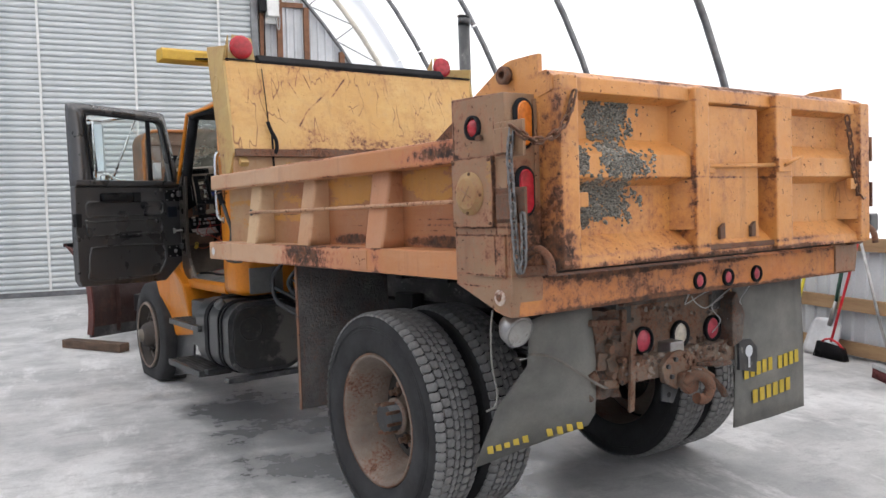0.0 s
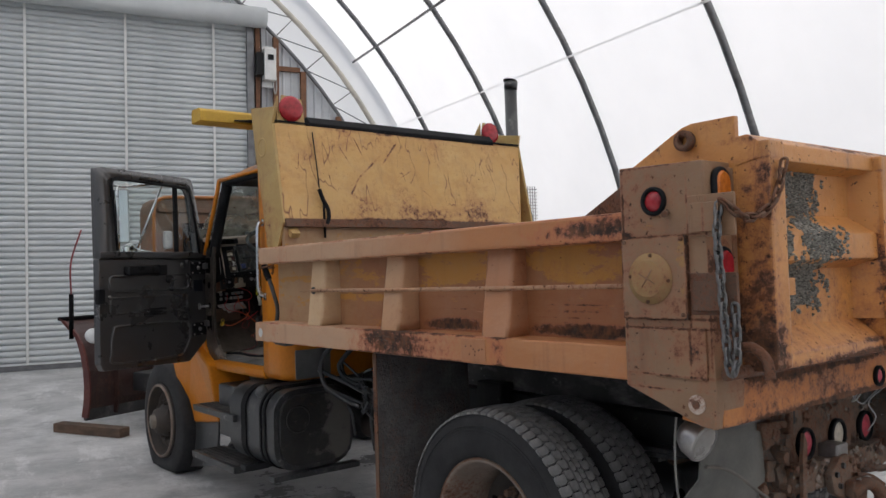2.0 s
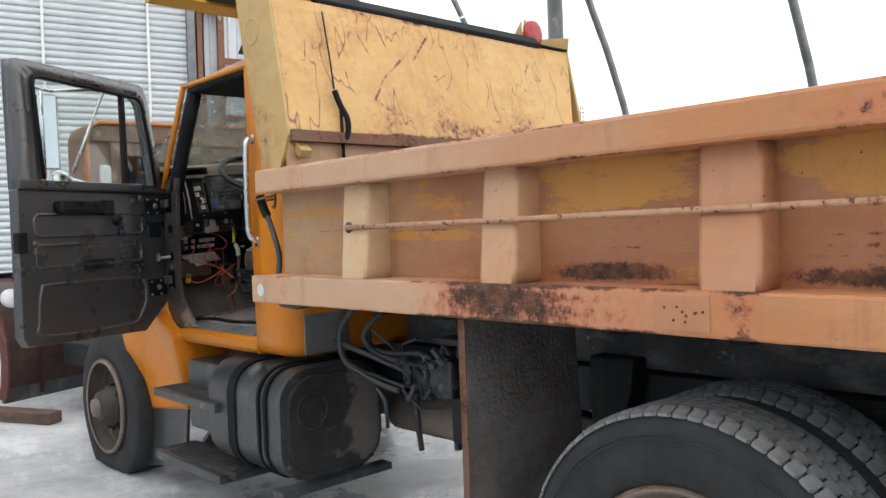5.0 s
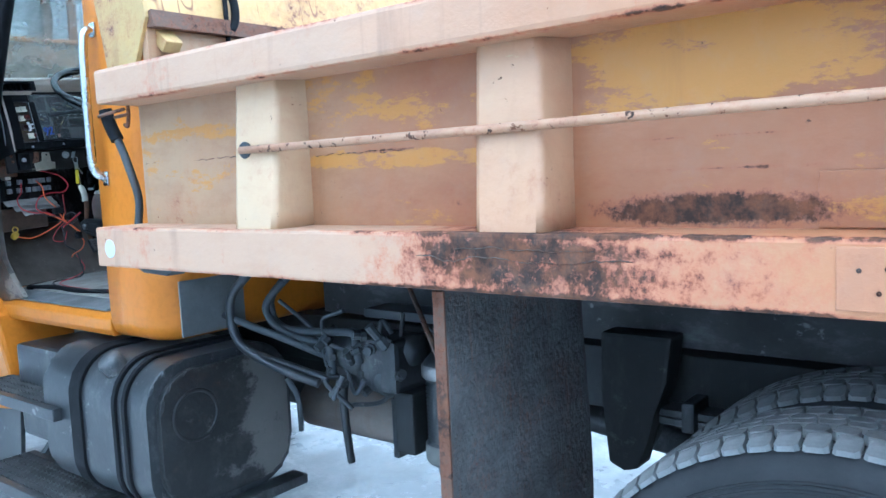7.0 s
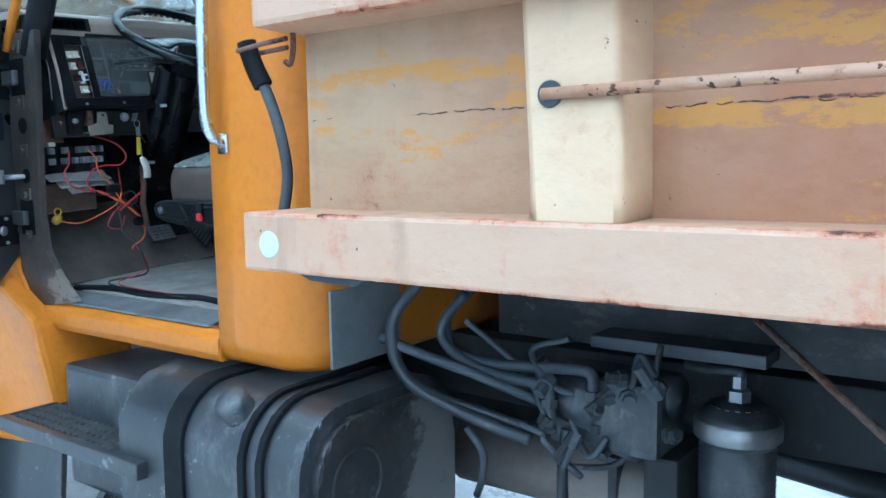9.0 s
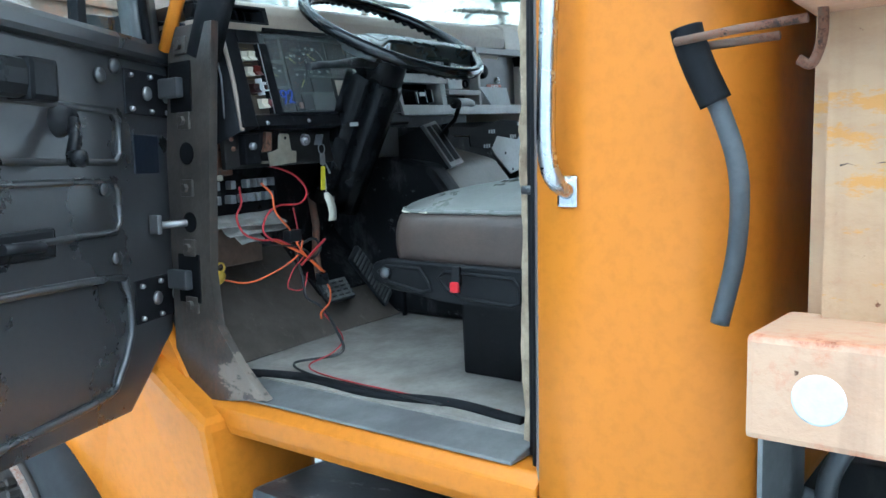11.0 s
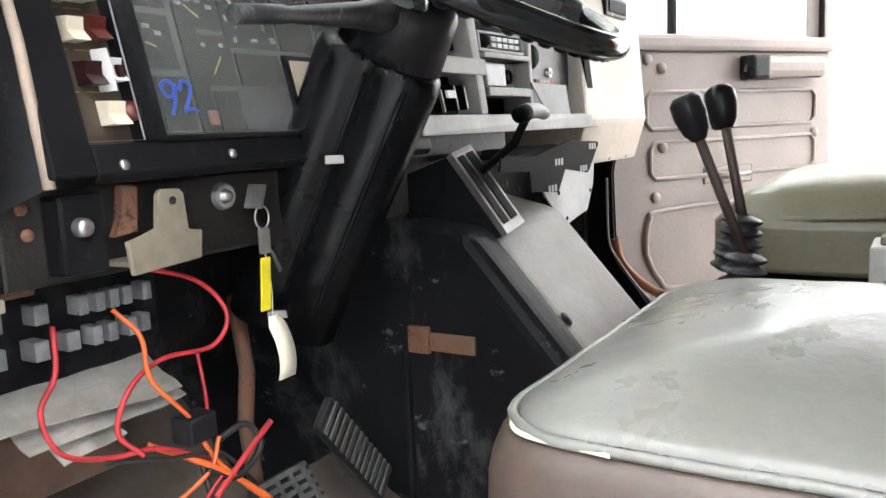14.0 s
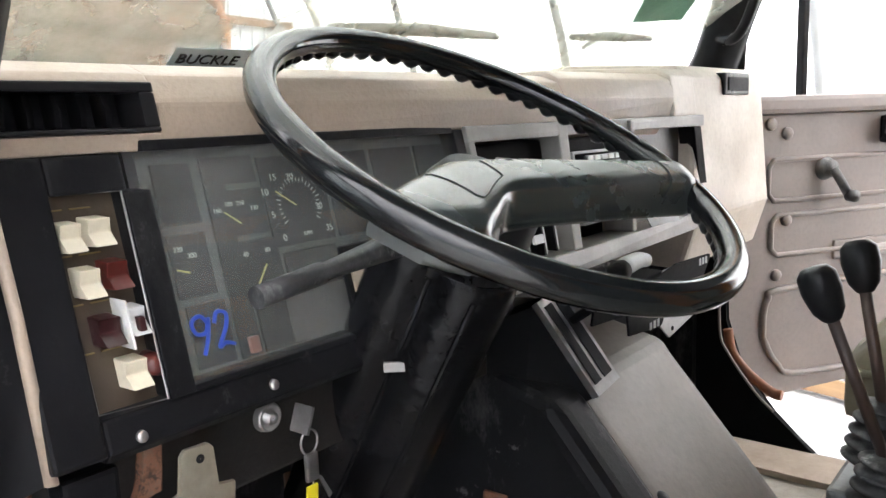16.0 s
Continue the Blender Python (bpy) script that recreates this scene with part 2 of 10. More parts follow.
M_FLOOR = concrete_mat()
M_FABRIC = fabric_mat()
M_STRAP = fabric_mat("cream_fabric_strap", 0.96)
M_STEELTUBE = plain("galvanised_tube", (0.22, 0.225, 0.23), (0.13, 0.13, 0.135), 0.45, 0.6)
M_CREAMTUBE = plain("cream_tube", (0.62, 0.58, 0.50), None, 0.5)
M_SLAT = plain("roller_slat", (0.52, 0.545, 0.55), (0.44, 0.465, 0.47), 0.42, 0.2, 1.5)
M_SIDING = plain("white_metal_siding", (0.62, 0.64, 0.66), (0.50, 0.52, 0.54), 0.5, 0.1, 2.0)
M_WOODPOST = wood_mat("brown_timber", (0.22, 0.10, 0.05), (0.13, 0.06, 0.03))
M_WOODBOARD = wood_mat("tan_timber", (0.36, 0.23, 0.12), (0.25, 0.15, 0.08))
M_WOODBLOCK = wood_mat("dirty_timber", (0.14, 0.085, 0.055), (0.07, 0.045, 0.03))
M_BLACKPLASTIC = plain("black_plastic", (0.010, 0.010, 0.011), (0.017, 0.017, 0.018), 0.30, bump=0.06, spec=0.14)
M_SHROUD = scuffed("glossy_black_column", (0.003, 0.003, 0.0035), (0.030, 0.031, 0.033), 0.18, 0.25, 0.16, 2.2)
M_MATTBLACK = scuffed("matt_black_enamel", (0.004, 0.004, 0.0045), (0.012, 0.012, 0.012), 0.6, 0.3, 0.05, 2.0)
M_SEATBLACK = scuffed("scuffed_black_moulding", (0.006, 0.006, 0.0065), (0.030, 0.030, 0.030), 0.42, 0.5, 0.18, 1.5)
M_BOOT = scuffed("dusty_black_boot", (0.016, 0.016, 0.017), (0.15, 0.15, 0.145), 0.45, 0.8, 0.3, 2.0)
M_WHITEPLASTIC = plain("white_plastic", (0.72, 0.72, 0.70), (0.60, 0.60, 0.58), 0.45)
M_GREYPLASTIC = plain("grey_plastic", (0.42, 0.43, 0.43), None, 0.5)

ORANGE, OCHRE, PINK, DEEP = (0.56, 0.235, 0.055), (0.60, 0.34, 0.095), (0.46, 0.275, 0.175), (0.50, 0.16, 0.035)
PALE = (0.50, 0.325, 0.205)
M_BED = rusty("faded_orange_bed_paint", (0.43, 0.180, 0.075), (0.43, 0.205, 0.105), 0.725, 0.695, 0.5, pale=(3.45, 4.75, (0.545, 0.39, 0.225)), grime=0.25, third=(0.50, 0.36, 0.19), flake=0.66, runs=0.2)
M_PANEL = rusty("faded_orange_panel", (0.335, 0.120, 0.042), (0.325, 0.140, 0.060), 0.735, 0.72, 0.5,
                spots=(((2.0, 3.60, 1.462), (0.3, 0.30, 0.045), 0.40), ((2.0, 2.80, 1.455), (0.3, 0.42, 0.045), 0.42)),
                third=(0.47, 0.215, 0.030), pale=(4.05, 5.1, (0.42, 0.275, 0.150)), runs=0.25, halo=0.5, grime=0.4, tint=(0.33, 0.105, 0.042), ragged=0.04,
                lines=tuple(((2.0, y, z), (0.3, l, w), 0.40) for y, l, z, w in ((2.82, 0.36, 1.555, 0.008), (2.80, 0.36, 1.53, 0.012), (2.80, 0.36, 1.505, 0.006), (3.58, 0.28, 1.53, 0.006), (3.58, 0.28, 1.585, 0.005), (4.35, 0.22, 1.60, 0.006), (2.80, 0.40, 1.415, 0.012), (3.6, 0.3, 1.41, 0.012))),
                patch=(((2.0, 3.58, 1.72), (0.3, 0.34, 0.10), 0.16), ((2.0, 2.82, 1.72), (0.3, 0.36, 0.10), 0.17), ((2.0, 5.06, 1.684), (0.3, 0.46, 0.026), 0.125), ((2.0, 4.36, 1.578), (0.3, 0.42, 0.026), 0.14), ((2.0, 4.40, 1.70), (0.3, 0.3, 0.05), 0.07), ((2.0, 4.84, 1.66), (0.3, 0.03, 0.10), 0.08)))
M_RAIL = rusty("faded_orange_rail", (0.47, 0.195, 0.078), (0.44, 0.185, 0.068), 0.735, 0.715, 0.5,
               spots=(((1.85, 3.90, 1.365), (0.3, 0.53, 0.14), 0.265), ((1.85, 3.85, 1.395), (0.3, 0.40, 0.02), 0.04), ((1.85, 3.14, 1.36), (0.3, 0.085, 0.2), 0.24), ((1.86, 2.72, 1.83), (0.3, 0.34, 0.06), 0.24), ((1.86, 4.1, 1.30), (0.3, 1.6, 0.02), 0.12)), pale=(3.2, 4.4, PALE), third=(0.56, 0.40, 0.24), flake=0.66, halo=0.95, grime=0.2, mid=(0.24, 0.074, 0.036), tint=(0.46, 0.145, 0.062),
               lines=tuple(((x, 3.9, z), (0.05, 2.6, 0.012), 0.36) for x, z in ((1.84, 1.428), (1.84, 1.312), (1.862, 1.885), (1.862, 1.785))))
M_GATE = rusty("orange_tailgate_paint", ORANGE, (0.57, 0.28, 0.10), 0.705, 0.652, 0.45, scratch=0.5, runs=0.5, halo=0.75, tint=(0.30, 0.095, 0.04),
               spots=(((2.0, 2.1, 1.62), (0.075, 0.3, 0.5), 0.17), ((2.09, 2.1, 1.42), (0.2, 0.3, 0.10), 0.09), ((3.05, 2.1, 1.365), (1.3, 0.3, 0.035), 0.15), ((3.0, 2.1, 2.085), (1.3, 0.3, 0.025), 0.11), ((4.15, 2.1, 1.8), (0.07, 0.3, 0.5), 0.09), ((3.05, 2.1, 1.95), (0.25, 0.3, 0.10), 0.05)),
               lines=tuple(((3.05, 2.05, z), (1.6, 0.2, w), p) for z, w, p in ((1.362, 0.024, 0.30), (1.405, 0.016, 0.28), (1.70, 0.008, 0.22), (2.02, 0.008, 0.22), (2.09, 0.02, 0.28))) + tuple(((x, 2.04, 1.72), (0.013, 0.2, 0.6), 0.27) for x in (1.972, 2.068, 2.75, 2.845, 3.265, 3.34, 3.47, 4.098, 4.19)))
M_POST = rusty("dull_tan_post_paint", (0.285, 0.165, 0.088), (0.225, 0.135, 0.082), 0.665, 0.65, 0.55, runs=0.5, grime=0.5,
               spots=(((1.8, 2.26, 1.56), (0.2, 0.06, 0.04), 0.10), ((1.8, 2.27, 1.42), (0.2, 0.08, 0.05), 0.10), ((1.8, 2.19, 1.38), (0.2, 0.05, 0.14), 0.13), ((1.95, 2.15, 1.5), (0.12, 0.08, 0.5), 0.13), ((1.8, 2.46, 1.80), (0.2, 0.05, 0.02), 0.2)), third=(0.36, 0.20, 0.055), flake=0.62, ragged=0.06,
               patch=(((1.8, 2.345, 1.83), (0.3, 0.09, 0.035), 0.14), ((1.8, 2.24, 1.70), (0.2, 0.03, 0.12), 0.10), ((1.8, 2.3, 1.24), (0.3, 0.2, 0.05), 0.10)),
               lines=tuple(((1.82, y, 1.65), (0.2, 0.008, 0.5), 0.34) for y in (2.155, 2.225, 2.475)) + tuple(((1.82, 2.32, z), (0.2, 0.3, 0.007), 0.34) for z in (1.30, 1.345, 1.495, 1.525, 1.79, 2.02)))
M_BEAM = rusty("rusted_orange_beam", DEEP, (0.50, 0.22, 0.06), 0.61, spots=(((3.0, 2.15, 1.19), (1.4, 0.2, 0.03), 0.12), ((2.3, 2.15, 1.33), (0.5, 0.2, 0.04), 0.12)), pits=0.67, rough=0.6, runs=0.55, lines=tuple(((3.05, 2.15, z), (1.5, 0.2, 0.024), 0.34) for z in (1.19, 1.33)))
STROKES = tuple(((x, 5.38, z), (l, 0.3, w), 0.42, a) for x, z, l, w, a in ((2.72, 2.44, 0.22, 0.016, 40), (2.92, 2.56, 0.16, 0.012, 48), (2.60, 2.32, 0.12, 0.014, 55), (2.55, 2.50, 0.14, 0.007, -60), (2.66, 2.58, 0.11, 0.006, -68), (3.05, 2.42, 0.12, 0.006, 30), (3.35, 2.50, 0.09, 0.005, -70), (3.6, 2.35, 0.10, 0.006, 75), (2.40, 2.36, 0.08, 0.005, -80), (3.8, 2.48, 0.10, 0.005, -75), (2.18, 2.45, 0.09, 0.006, 80), (3.2, 2.28, 0.07, 0.006, -35)))
M_HEAD = rusty("yellow_headboard_paint", (0.57, 0.325, 0.10), (0.60, 0.37, 0.135), 0.70, 0.70, 0.5, runs=0.30, tint=(0.36, 0.14, 0.05),
               spots=(((3.3, 5.32, 2.13), (0.5, 0.3, 0.09), 0.18), ((3.0, 5.3, 2.04), (1.4, 0.3, 0.05), 0.2)), scratch=1.5, lines=(((3.1, 5.46, 2.70), (1.2, 0.1, 0.02), 0.2), ((2.04, 5.39, 2.38), (0.02, 0.2, 0.5), 0.2), ((3.15, 5.34, 2.07), (1.2, 0.2, 0.03), 0.3)) + STROKES)
M_WING = rusty("ochre_wing_paint", (0.50, 0.34, 0.12), (0.46, 0.31, 0.12), 0.70, 0.74, 0.55)
M_RUST = rusty("heavy_rust", (0.13, 0.082, 0.055), (0.085, 0.048, 0.032), 0.575, 0.64, 0.85, scale=2.0, halo=0.4, tint=(0.21, 0.095, 0.05))
M_HITCH = rusty("dusty_flaked_rust", (0.20, 0.155, 0.12), (0.055, 0.036, 0.026), 0.60, 0.64, 0.9, scale=2.5, halo=0.75, pitted=1.0, tint=(0.23, 0.105, 0.052))
M_RIMPAD = plain("worn_satin_black_pad", (0.018, 0.022, 0.021), (0.040, 0.047, 0.044), 0.27, bump=0.02, spec=1.0)
M_RUSTDARK = rusty("crumbling_dark_rust", (0.13, 0.112, 0.095), (0.030, 0.023, 0.019), 0.60, 0.63, 0.9, scale=3.5, halo=0.4, pitted=1.0, tint=(0.20, 0.10, 0.055))
M_TANKEND = rusty("scuffed_tan_tank_end", (0.018, 0.018, 0.018), (0.03, 0.029, 0.027), 0.75, 0.75, 0.45, third=(0.16, 0.148, 0.132), flake=0.56, ragged=0.10, patch=(((2.47, 5.3, 0.74), (0.22, 0.3, 0.45), 0.26),), runs=0.0, halo=0.1)
M_PIPE = rusty("dusty_grey_brown_pipe", (0.26, 0.22, 0.185), (0.18, 0.15, 0.125), 0.72, 0.74, 0.8, scale=2.0, halo=0.25)
M_ZINC = plain("dull_zinc_plate", (0.40, 0.36, 0.28), (0.26, 0.225, 0.17), 0.42, 0.6, 14.0, 0.2)
M_GRIME = scuffed("grimy_black_steel", (0.024, 0.025, 0.026), (0.19, 0.185, 0.175), 0.34, 0.75, 0.6)
M_SHIELD = rusty("grimy_rubber_shield", (0.072, 0.068, 0.065), (0.155, 0.15, 0.145), 0.70, 0.71, 0.75, pitted=1.0, scale=3.0, runs=0.55, halo=0.25)
M_CABPAINT = plain("glossy_orange_cab_paint", (0.60, 0.205, 0.014), (0.55, 0.185, 0.016), 0.36, 0.0, 2.0, 0.05, 40.0, 0.0, 0.28)
M_ROOF = rusty("worn_orange_roof_paint", (0.56, 0.22, 0.035), (0.50, 0.19, 0.04), 0.74, 0.75, 0.45, third=(0.20, 0.20, 0.20), flake=0.585, patch=(((2.3, 6.1, 0.99), (1.0, 0.42, 2.0), 0.10),), runs=0.1)
M_PRIMER = plain("grey_primer_spots", (0.22, 0.22, 0.21), None, 0.6)
M_DOORIN = plain("satin_dark_door_paint", (0.036, 0.0352, 0.035), (0.048, 0.0465, 0.046), 0.30, 0.0, 3.0, 0.03, 60.0, 0.0, 1.0)
M_PILLAR = rusty("dusty_brown_pillar", (0.030, 0.025, 0.021), (0.062, 0.051, 0.041), 0.73, 0.74, 0.38, scale=2.0, runs=0.3, halo=0.2, third=(0.20, 0.165, 0.13), flake=0.66, patch=(((2.15, 6.52, 1.14), (0.3, 0.16, 0.13), 0.22),))
M_BLACKTRIM = scuffed("black_rubber_trim", (0.009, 0.009, 0.010), (0.035, 0.035, 0.035), 0.6, 0.35, 0.10, 2.0)
M_CHROME = plain("scuffed_chrome", (0.72, 0.73, 0.74), (0.55, 0.56, 0.57), 0.22, 1.0, 12.0, 0.08)
M_STEEL = plain("bare_steel", (0.42, 0.41, 0.40), (0.28, 0.27, 0.26), 0.4, 0.9, 14.0, 0.2)
M_GALVCHAIN = plain("galvanised_chain", (0.22, 0.225, 0.23), (0.13, 0.115, 0.10), 0.5, 0.7, 30.0, 0.3)
M_TYRE = tyre_mat("dusty_tyre_rubber", (0.125, 0.124, 0.12), 2.2)
M_TYREWALL = tyre_mat("black_tyre_wall", (0.011, 0.011, 0.012), 1.8)
M_RIM = rusty("brown_rusted_rim", (0.15, 0.118, 0.095), (0.26, 0.21, 0.17), 0.64, 0.66, 0.8, scale=2.0, halo=0.45, tint=(0.15, 0.085, 0.056))
M_ROD = rusty("rust_flecked_rod_paint", (0.46, 0.27, 0.16), (0.42, 0.24, 0.13), 0.62, 0.60, 0.5, runs=0.0)
M_RIMDARK = plain("dark_dusty_rim", (0.035, 0.03, 0.026), (0.07, 0.055, 0.045), 0.7)
M_FLAP = plain("grey_rubber_flap", (0.19, 0.185, 0.165), (0.10, 0.10, 0.092), 0.7, 0.0, 3.5, 0.3)
M_YELLOW = plain("yellow_lettering", (0.55, 0.40, 0.03), (0.42, 0.30, 0.04), 0.6)
M_REDLENS = lens_mat("red_lens", (0.42, 0.02, 0.03))
M_FADEDRED = lens_mat("faded_red_lens", (0.50, 0.06, 0.09), 0.4)
M_AMBERLENS = lens_mat("amber_lens", (0.62, 0.17, 0.02))
M_WHITELENS = lens_mat("cream_lens", (0.62, 0.56, 0.46), 0.35)
M_GLASS = glass("window_glass", (0.92, 0.98, 0.96), 0.06)
M_WINDSCREEN = glass("dusty_windscreen", (0.95, 0.98, 0.96), 0.62)
# the pale film on this lens also paints in its hazy reflections
M_CLUSTERGLASS = glass("scuffed_hazed_lens", (0.92, 0.92, 0.92), 0.15, 0.04)
M_TAN = plain("tan_dash_vinyl", (0.40, 0.32, 0.25), (0.34, 0.27, 0.21), 0.42, 0.0, 4.0, 0.12, 200.0)
M_DASHBLACK = scuffed("dusty_black_dash", (0.006, 0.006, 0.0068), (0.042, 0.042, 0.042), 0.36, 0.45, 0.13, 1.6)
M_DASHGREY = plain("grey_centre_panel", (0.34, 0.325, 0.30), (0.22, 0.21, 0.195), 0.45)
M_GAUGE = plain("charcoal_gauge_face", (0.013, 0.0135, 0.014), None, 0.6)
M_GAUGEFRAME = plain("grey_gauge_frame", (0.125, 0.125, 0.122), (0.07, 0.07, 0.068), 0.6)
M_MARK = plain("white_print", (0.65, 0.65, 0.62), None, 0.6)
M_DIMPRINT = plain("dim_yellow_print", (0.22, 0.17, 0.06), None, 0.6)
M_NEEDLE = plain("pale_yellow_needle", (0.75, 0.68, 0.25), None, 0.5)
M_BLUEINK = plain("blue_ink", (0.008, 0.045, 0.36), None, 0.5)
M_FLOORMAT = plain("worn_grey_floor_mat", (0.38, 0.345, 0.30), (0.17, 0.148, 0.122), 0.7, 0.0, 5.0, 0.35)
M_FLOORTAN = plain("dusty_tan_floor_plate", (0.40, 0.33, 0.26), (0.30, 0.24, 0.19), 0.6, 0.0, 9.0, 0.2)
M_CARPET = scuffed("dirty_black_firewall_mat", (0.007, 0.007, 0.008), (0.12, 0.12, 0.117), 0.5, 0.85, 0.12)
M_DOGHOUSE = plain("worn_taupe_engine_cover", (0.23, 0.20, 0.175), (0.16, 0.14, 0.12), 0.5, 0.0, 3.0, 0.15)
M_SEATTOP = plain("worn_grey_vinyl", (0.20, 0.20, 0.18), (0.14, 0.14, 0.125), 0.30, 0.0, 4.0, 0.12)
M_SEATSIDE = plain("brown_seat_vinyl", (0.088, 0.063, 0.050), (0.060, 0.044, 0.036), 0.42, 0.0, 5.0, 0.15)
M_SEATOLIVE = plain("olive_seat_vinyl", (0.24, 0.22, 0.15), (0.19, 0.17, 0.12), 0.4, 0.0, 4.0, 0.12)
M_FOAM = plain("torn_cream_foam_edge", (0.42, 0.33, 0.22), (0.16, 0.11, 0.07), 0.95, 0.0, 22.0, 0.9)
M_DOORGREY = plain("taupe_painted_door", (0.215, 0.185, 0.168), (0.165, 0.14, 0.127), 0.4, 0.0, 3.0, 0.1)
M_IVORY = plain("ivory_switch", (0.68, 0.62, 0.48), None, 0.4)
M_BROWNPANEL = plain("brown_switch_panel", (0.045, 0.032, 0.022), (0.075, 0.055, 0.033), 0.6, 0.0, 20.0)
M_REDSW = plain("dark_red_switch", (0.085, 0.013, 0.010), None, 0.35)
M_MAROON = plain("dark_maroon_switch", (0.030, 0.007, 0.008), None, 0.3)
M_WIRERED = plain("red_wire", (0.42, 0.022, 0.03), None, 0.45)
M_WIREORANGE = plain("orange_wire", (0.62, 0.11, 0.02), None, 0.45)
M_WIREBLACK = plain("black_wire", (0.012, 0.012, 0.012), None, 0.5)
M_WIREYELLOW = plain("yellow_wire_knot", (0.65, 0.42, 0.04), None, 0.5)
M_PAPER = plain("crumpled_paper", (0.40, 0.385, 0.35), (0.22, 0.205, 0.18), 0.85, 0.0, 14.0)
M_KEYTAGY = plain("yellow_key_tag", (0.70, 0.58, 0.02), None, 0.45)
M_KEYTAGW = plain("cream_paper_tag", (0.70, 0.65, 0.52), None, 0.8)
M_BRIGHTRED = plain("bright_red_plastic", (0.65, 0.02, 0.03), None, 0.35)
M_MIRROR = mat_base("mirror_glass", 0.02, 1.0)[0]
M_MIRROR.node_tree.nodes["Principled BSDF"].inputs["Base Color"].default_value = (0.85, 0.87, 0.88, 1)
M_PLOW = rusty("dark_red_plow_paint", (0.050, 0.020, 0.017), (0.032, 0.019, 0.017), 0.70, 0.74, 0.5, halo=0.2, runs=0.2)
M_PLOWEDGE = rusty("chipped_red_plow_edge", (0.11, 0.022, 0.018), (0.07, 0.02, 0.018), 0.66, 0.68, 0.5, halo=0.3, runs=0.2)
M_RODRED = plain("dull_red_rod", (0.25, 0.03, 0.03), None, 0.5)
M_HOOD = rusty("dusty_brown_hood_underside", (0.17, 0.088, 0.047), (0.135, 0.10, 0.072), 0.70, 0.74, 0.7, third=(0.26, 0.22, 0.17), flake=0.60)
M_HOODRIM = plain("orange_hood_rim", (0.42, 0.15, 0.03), (0.30, 0.12, 0.04), 0.5)
M_HAZARDY = plain("hazard_yellow", (0.60, 0.36, 0.03), (0.50, 0.30, 0.04), 0.5)
M_MORTAR, mnt, mb = mat_base("dried_grey_mortar", 0.95)
crumb = mnt.nodes.new("ShaderNodeNewGeometry").outputs["Random Per Island"]
mcol = blend(mnt, remap(mnt, crumb, 0.1, 0.9), (0.10, 0.097, 0.085), (0.42, 0.40, 0.35))
mnt.links.new(blend(mnt, remap(mnt, noise_tex(mnt, coord(mnt), 22, 5), 0.45, 0.65, 0.0, 0.6), mcol, (0.15, 0.145, 0.125)), mb.inputs["Base Color"])
M_HOSE = plain("grey_hose", (0.045, 0.05, 0.053), (0.09, 0.095, 0.10), 0.55)
M_UNDER = scuffed("dark_greasy_underbody", (0.016, 0.016, 0.016), (0.085, 0.08, 0.072), 0.6, 0.6, 0.3)
M_RUNNER = scuffed("weathered_grey_runner", (0.045, 0.043, 0.041), (0.24, 0.23, 0.215), 0.7, 0.75, 0.3, 1.5, (1.0, 0.4, 1.0))
M_REFLECT = plain("white_reflector", (0.66, 0.68, 0.68), None, 0.35)
M_STICKER = plain("green_sticker", (0.08, 0.22, 0.14), None, 0.6)


# ---- mesh helpers ----
def box(bm, x0, x1, y0, y1, z0, z1, bevel=0.0, seg=2, m=None):
    vs = [bm.verts.new((x, y, z)) for x in (x0, x1) for y in (y0, y1) for z in (z0, z1)]
    fs = [bm.faces.new([vs[i] for i in q]) for q in ((0, 1, 3, 2), (4, 6, 7, 5), (0, 4, 5, 1), (2, 3, 7, 6), (0, 2, 6, 4), (1, 5, 7, 3))]
    return finish(bm, vs, fs, bevel, seg, m)


def finish(bm, vs, fs, bevel, seg, m):
    if bevel > 0:
        es = list({e for f in fs for e in f.edges})
        r = bmesh.ops.bevel(bm, geom=es, offset=bevel, segments=seg, affect='EDGES', profile=0.6)
        vs = list({v for f in r["faces"] for v in f.verts} | {v for v in vs if v.is_valid})
    if m is not None:
        for v in vs:
            v.co = m @ v.co
    return vs


def prism(bm, poly, axis, a0, a1, bevel=0.0, seg=2, m=None):
    """poly: points in the plane across axis ('x': (y, z), 'y': (x, z), 'z': (x, y)), drawn out from a0 to a1."""
    def at(p, a):
        return {'x': (a, p[0], p[1]), 'y': (p[0], a, p[1]), 'z': (p[0], p[1], a)}[axis]
    lo, hi = [bm.verts.new(at(p, a0)) for p in poly], [bm.verts.new(at(p, a1)) for p in poly]
    n = len(poly)
    fs = [bm.faces.new(lo), bm.faces.new(hi[::-1])] + [bm.faces.new((lo[i], hi[i], hi[(i + 1) % n], lo[(i + 1) % n])) for i in range(n)]
    return finish(bm, lo + hi, fs, bevel, seg, m)


def frame_of(d):
    d = Vector(d).normalized()
    u = d.cross(Vector((0, 0, 1)) if abs(d.z) < 0.9 else Vector((1, 0, 0))).normalized()
    return u, d.cross(u)


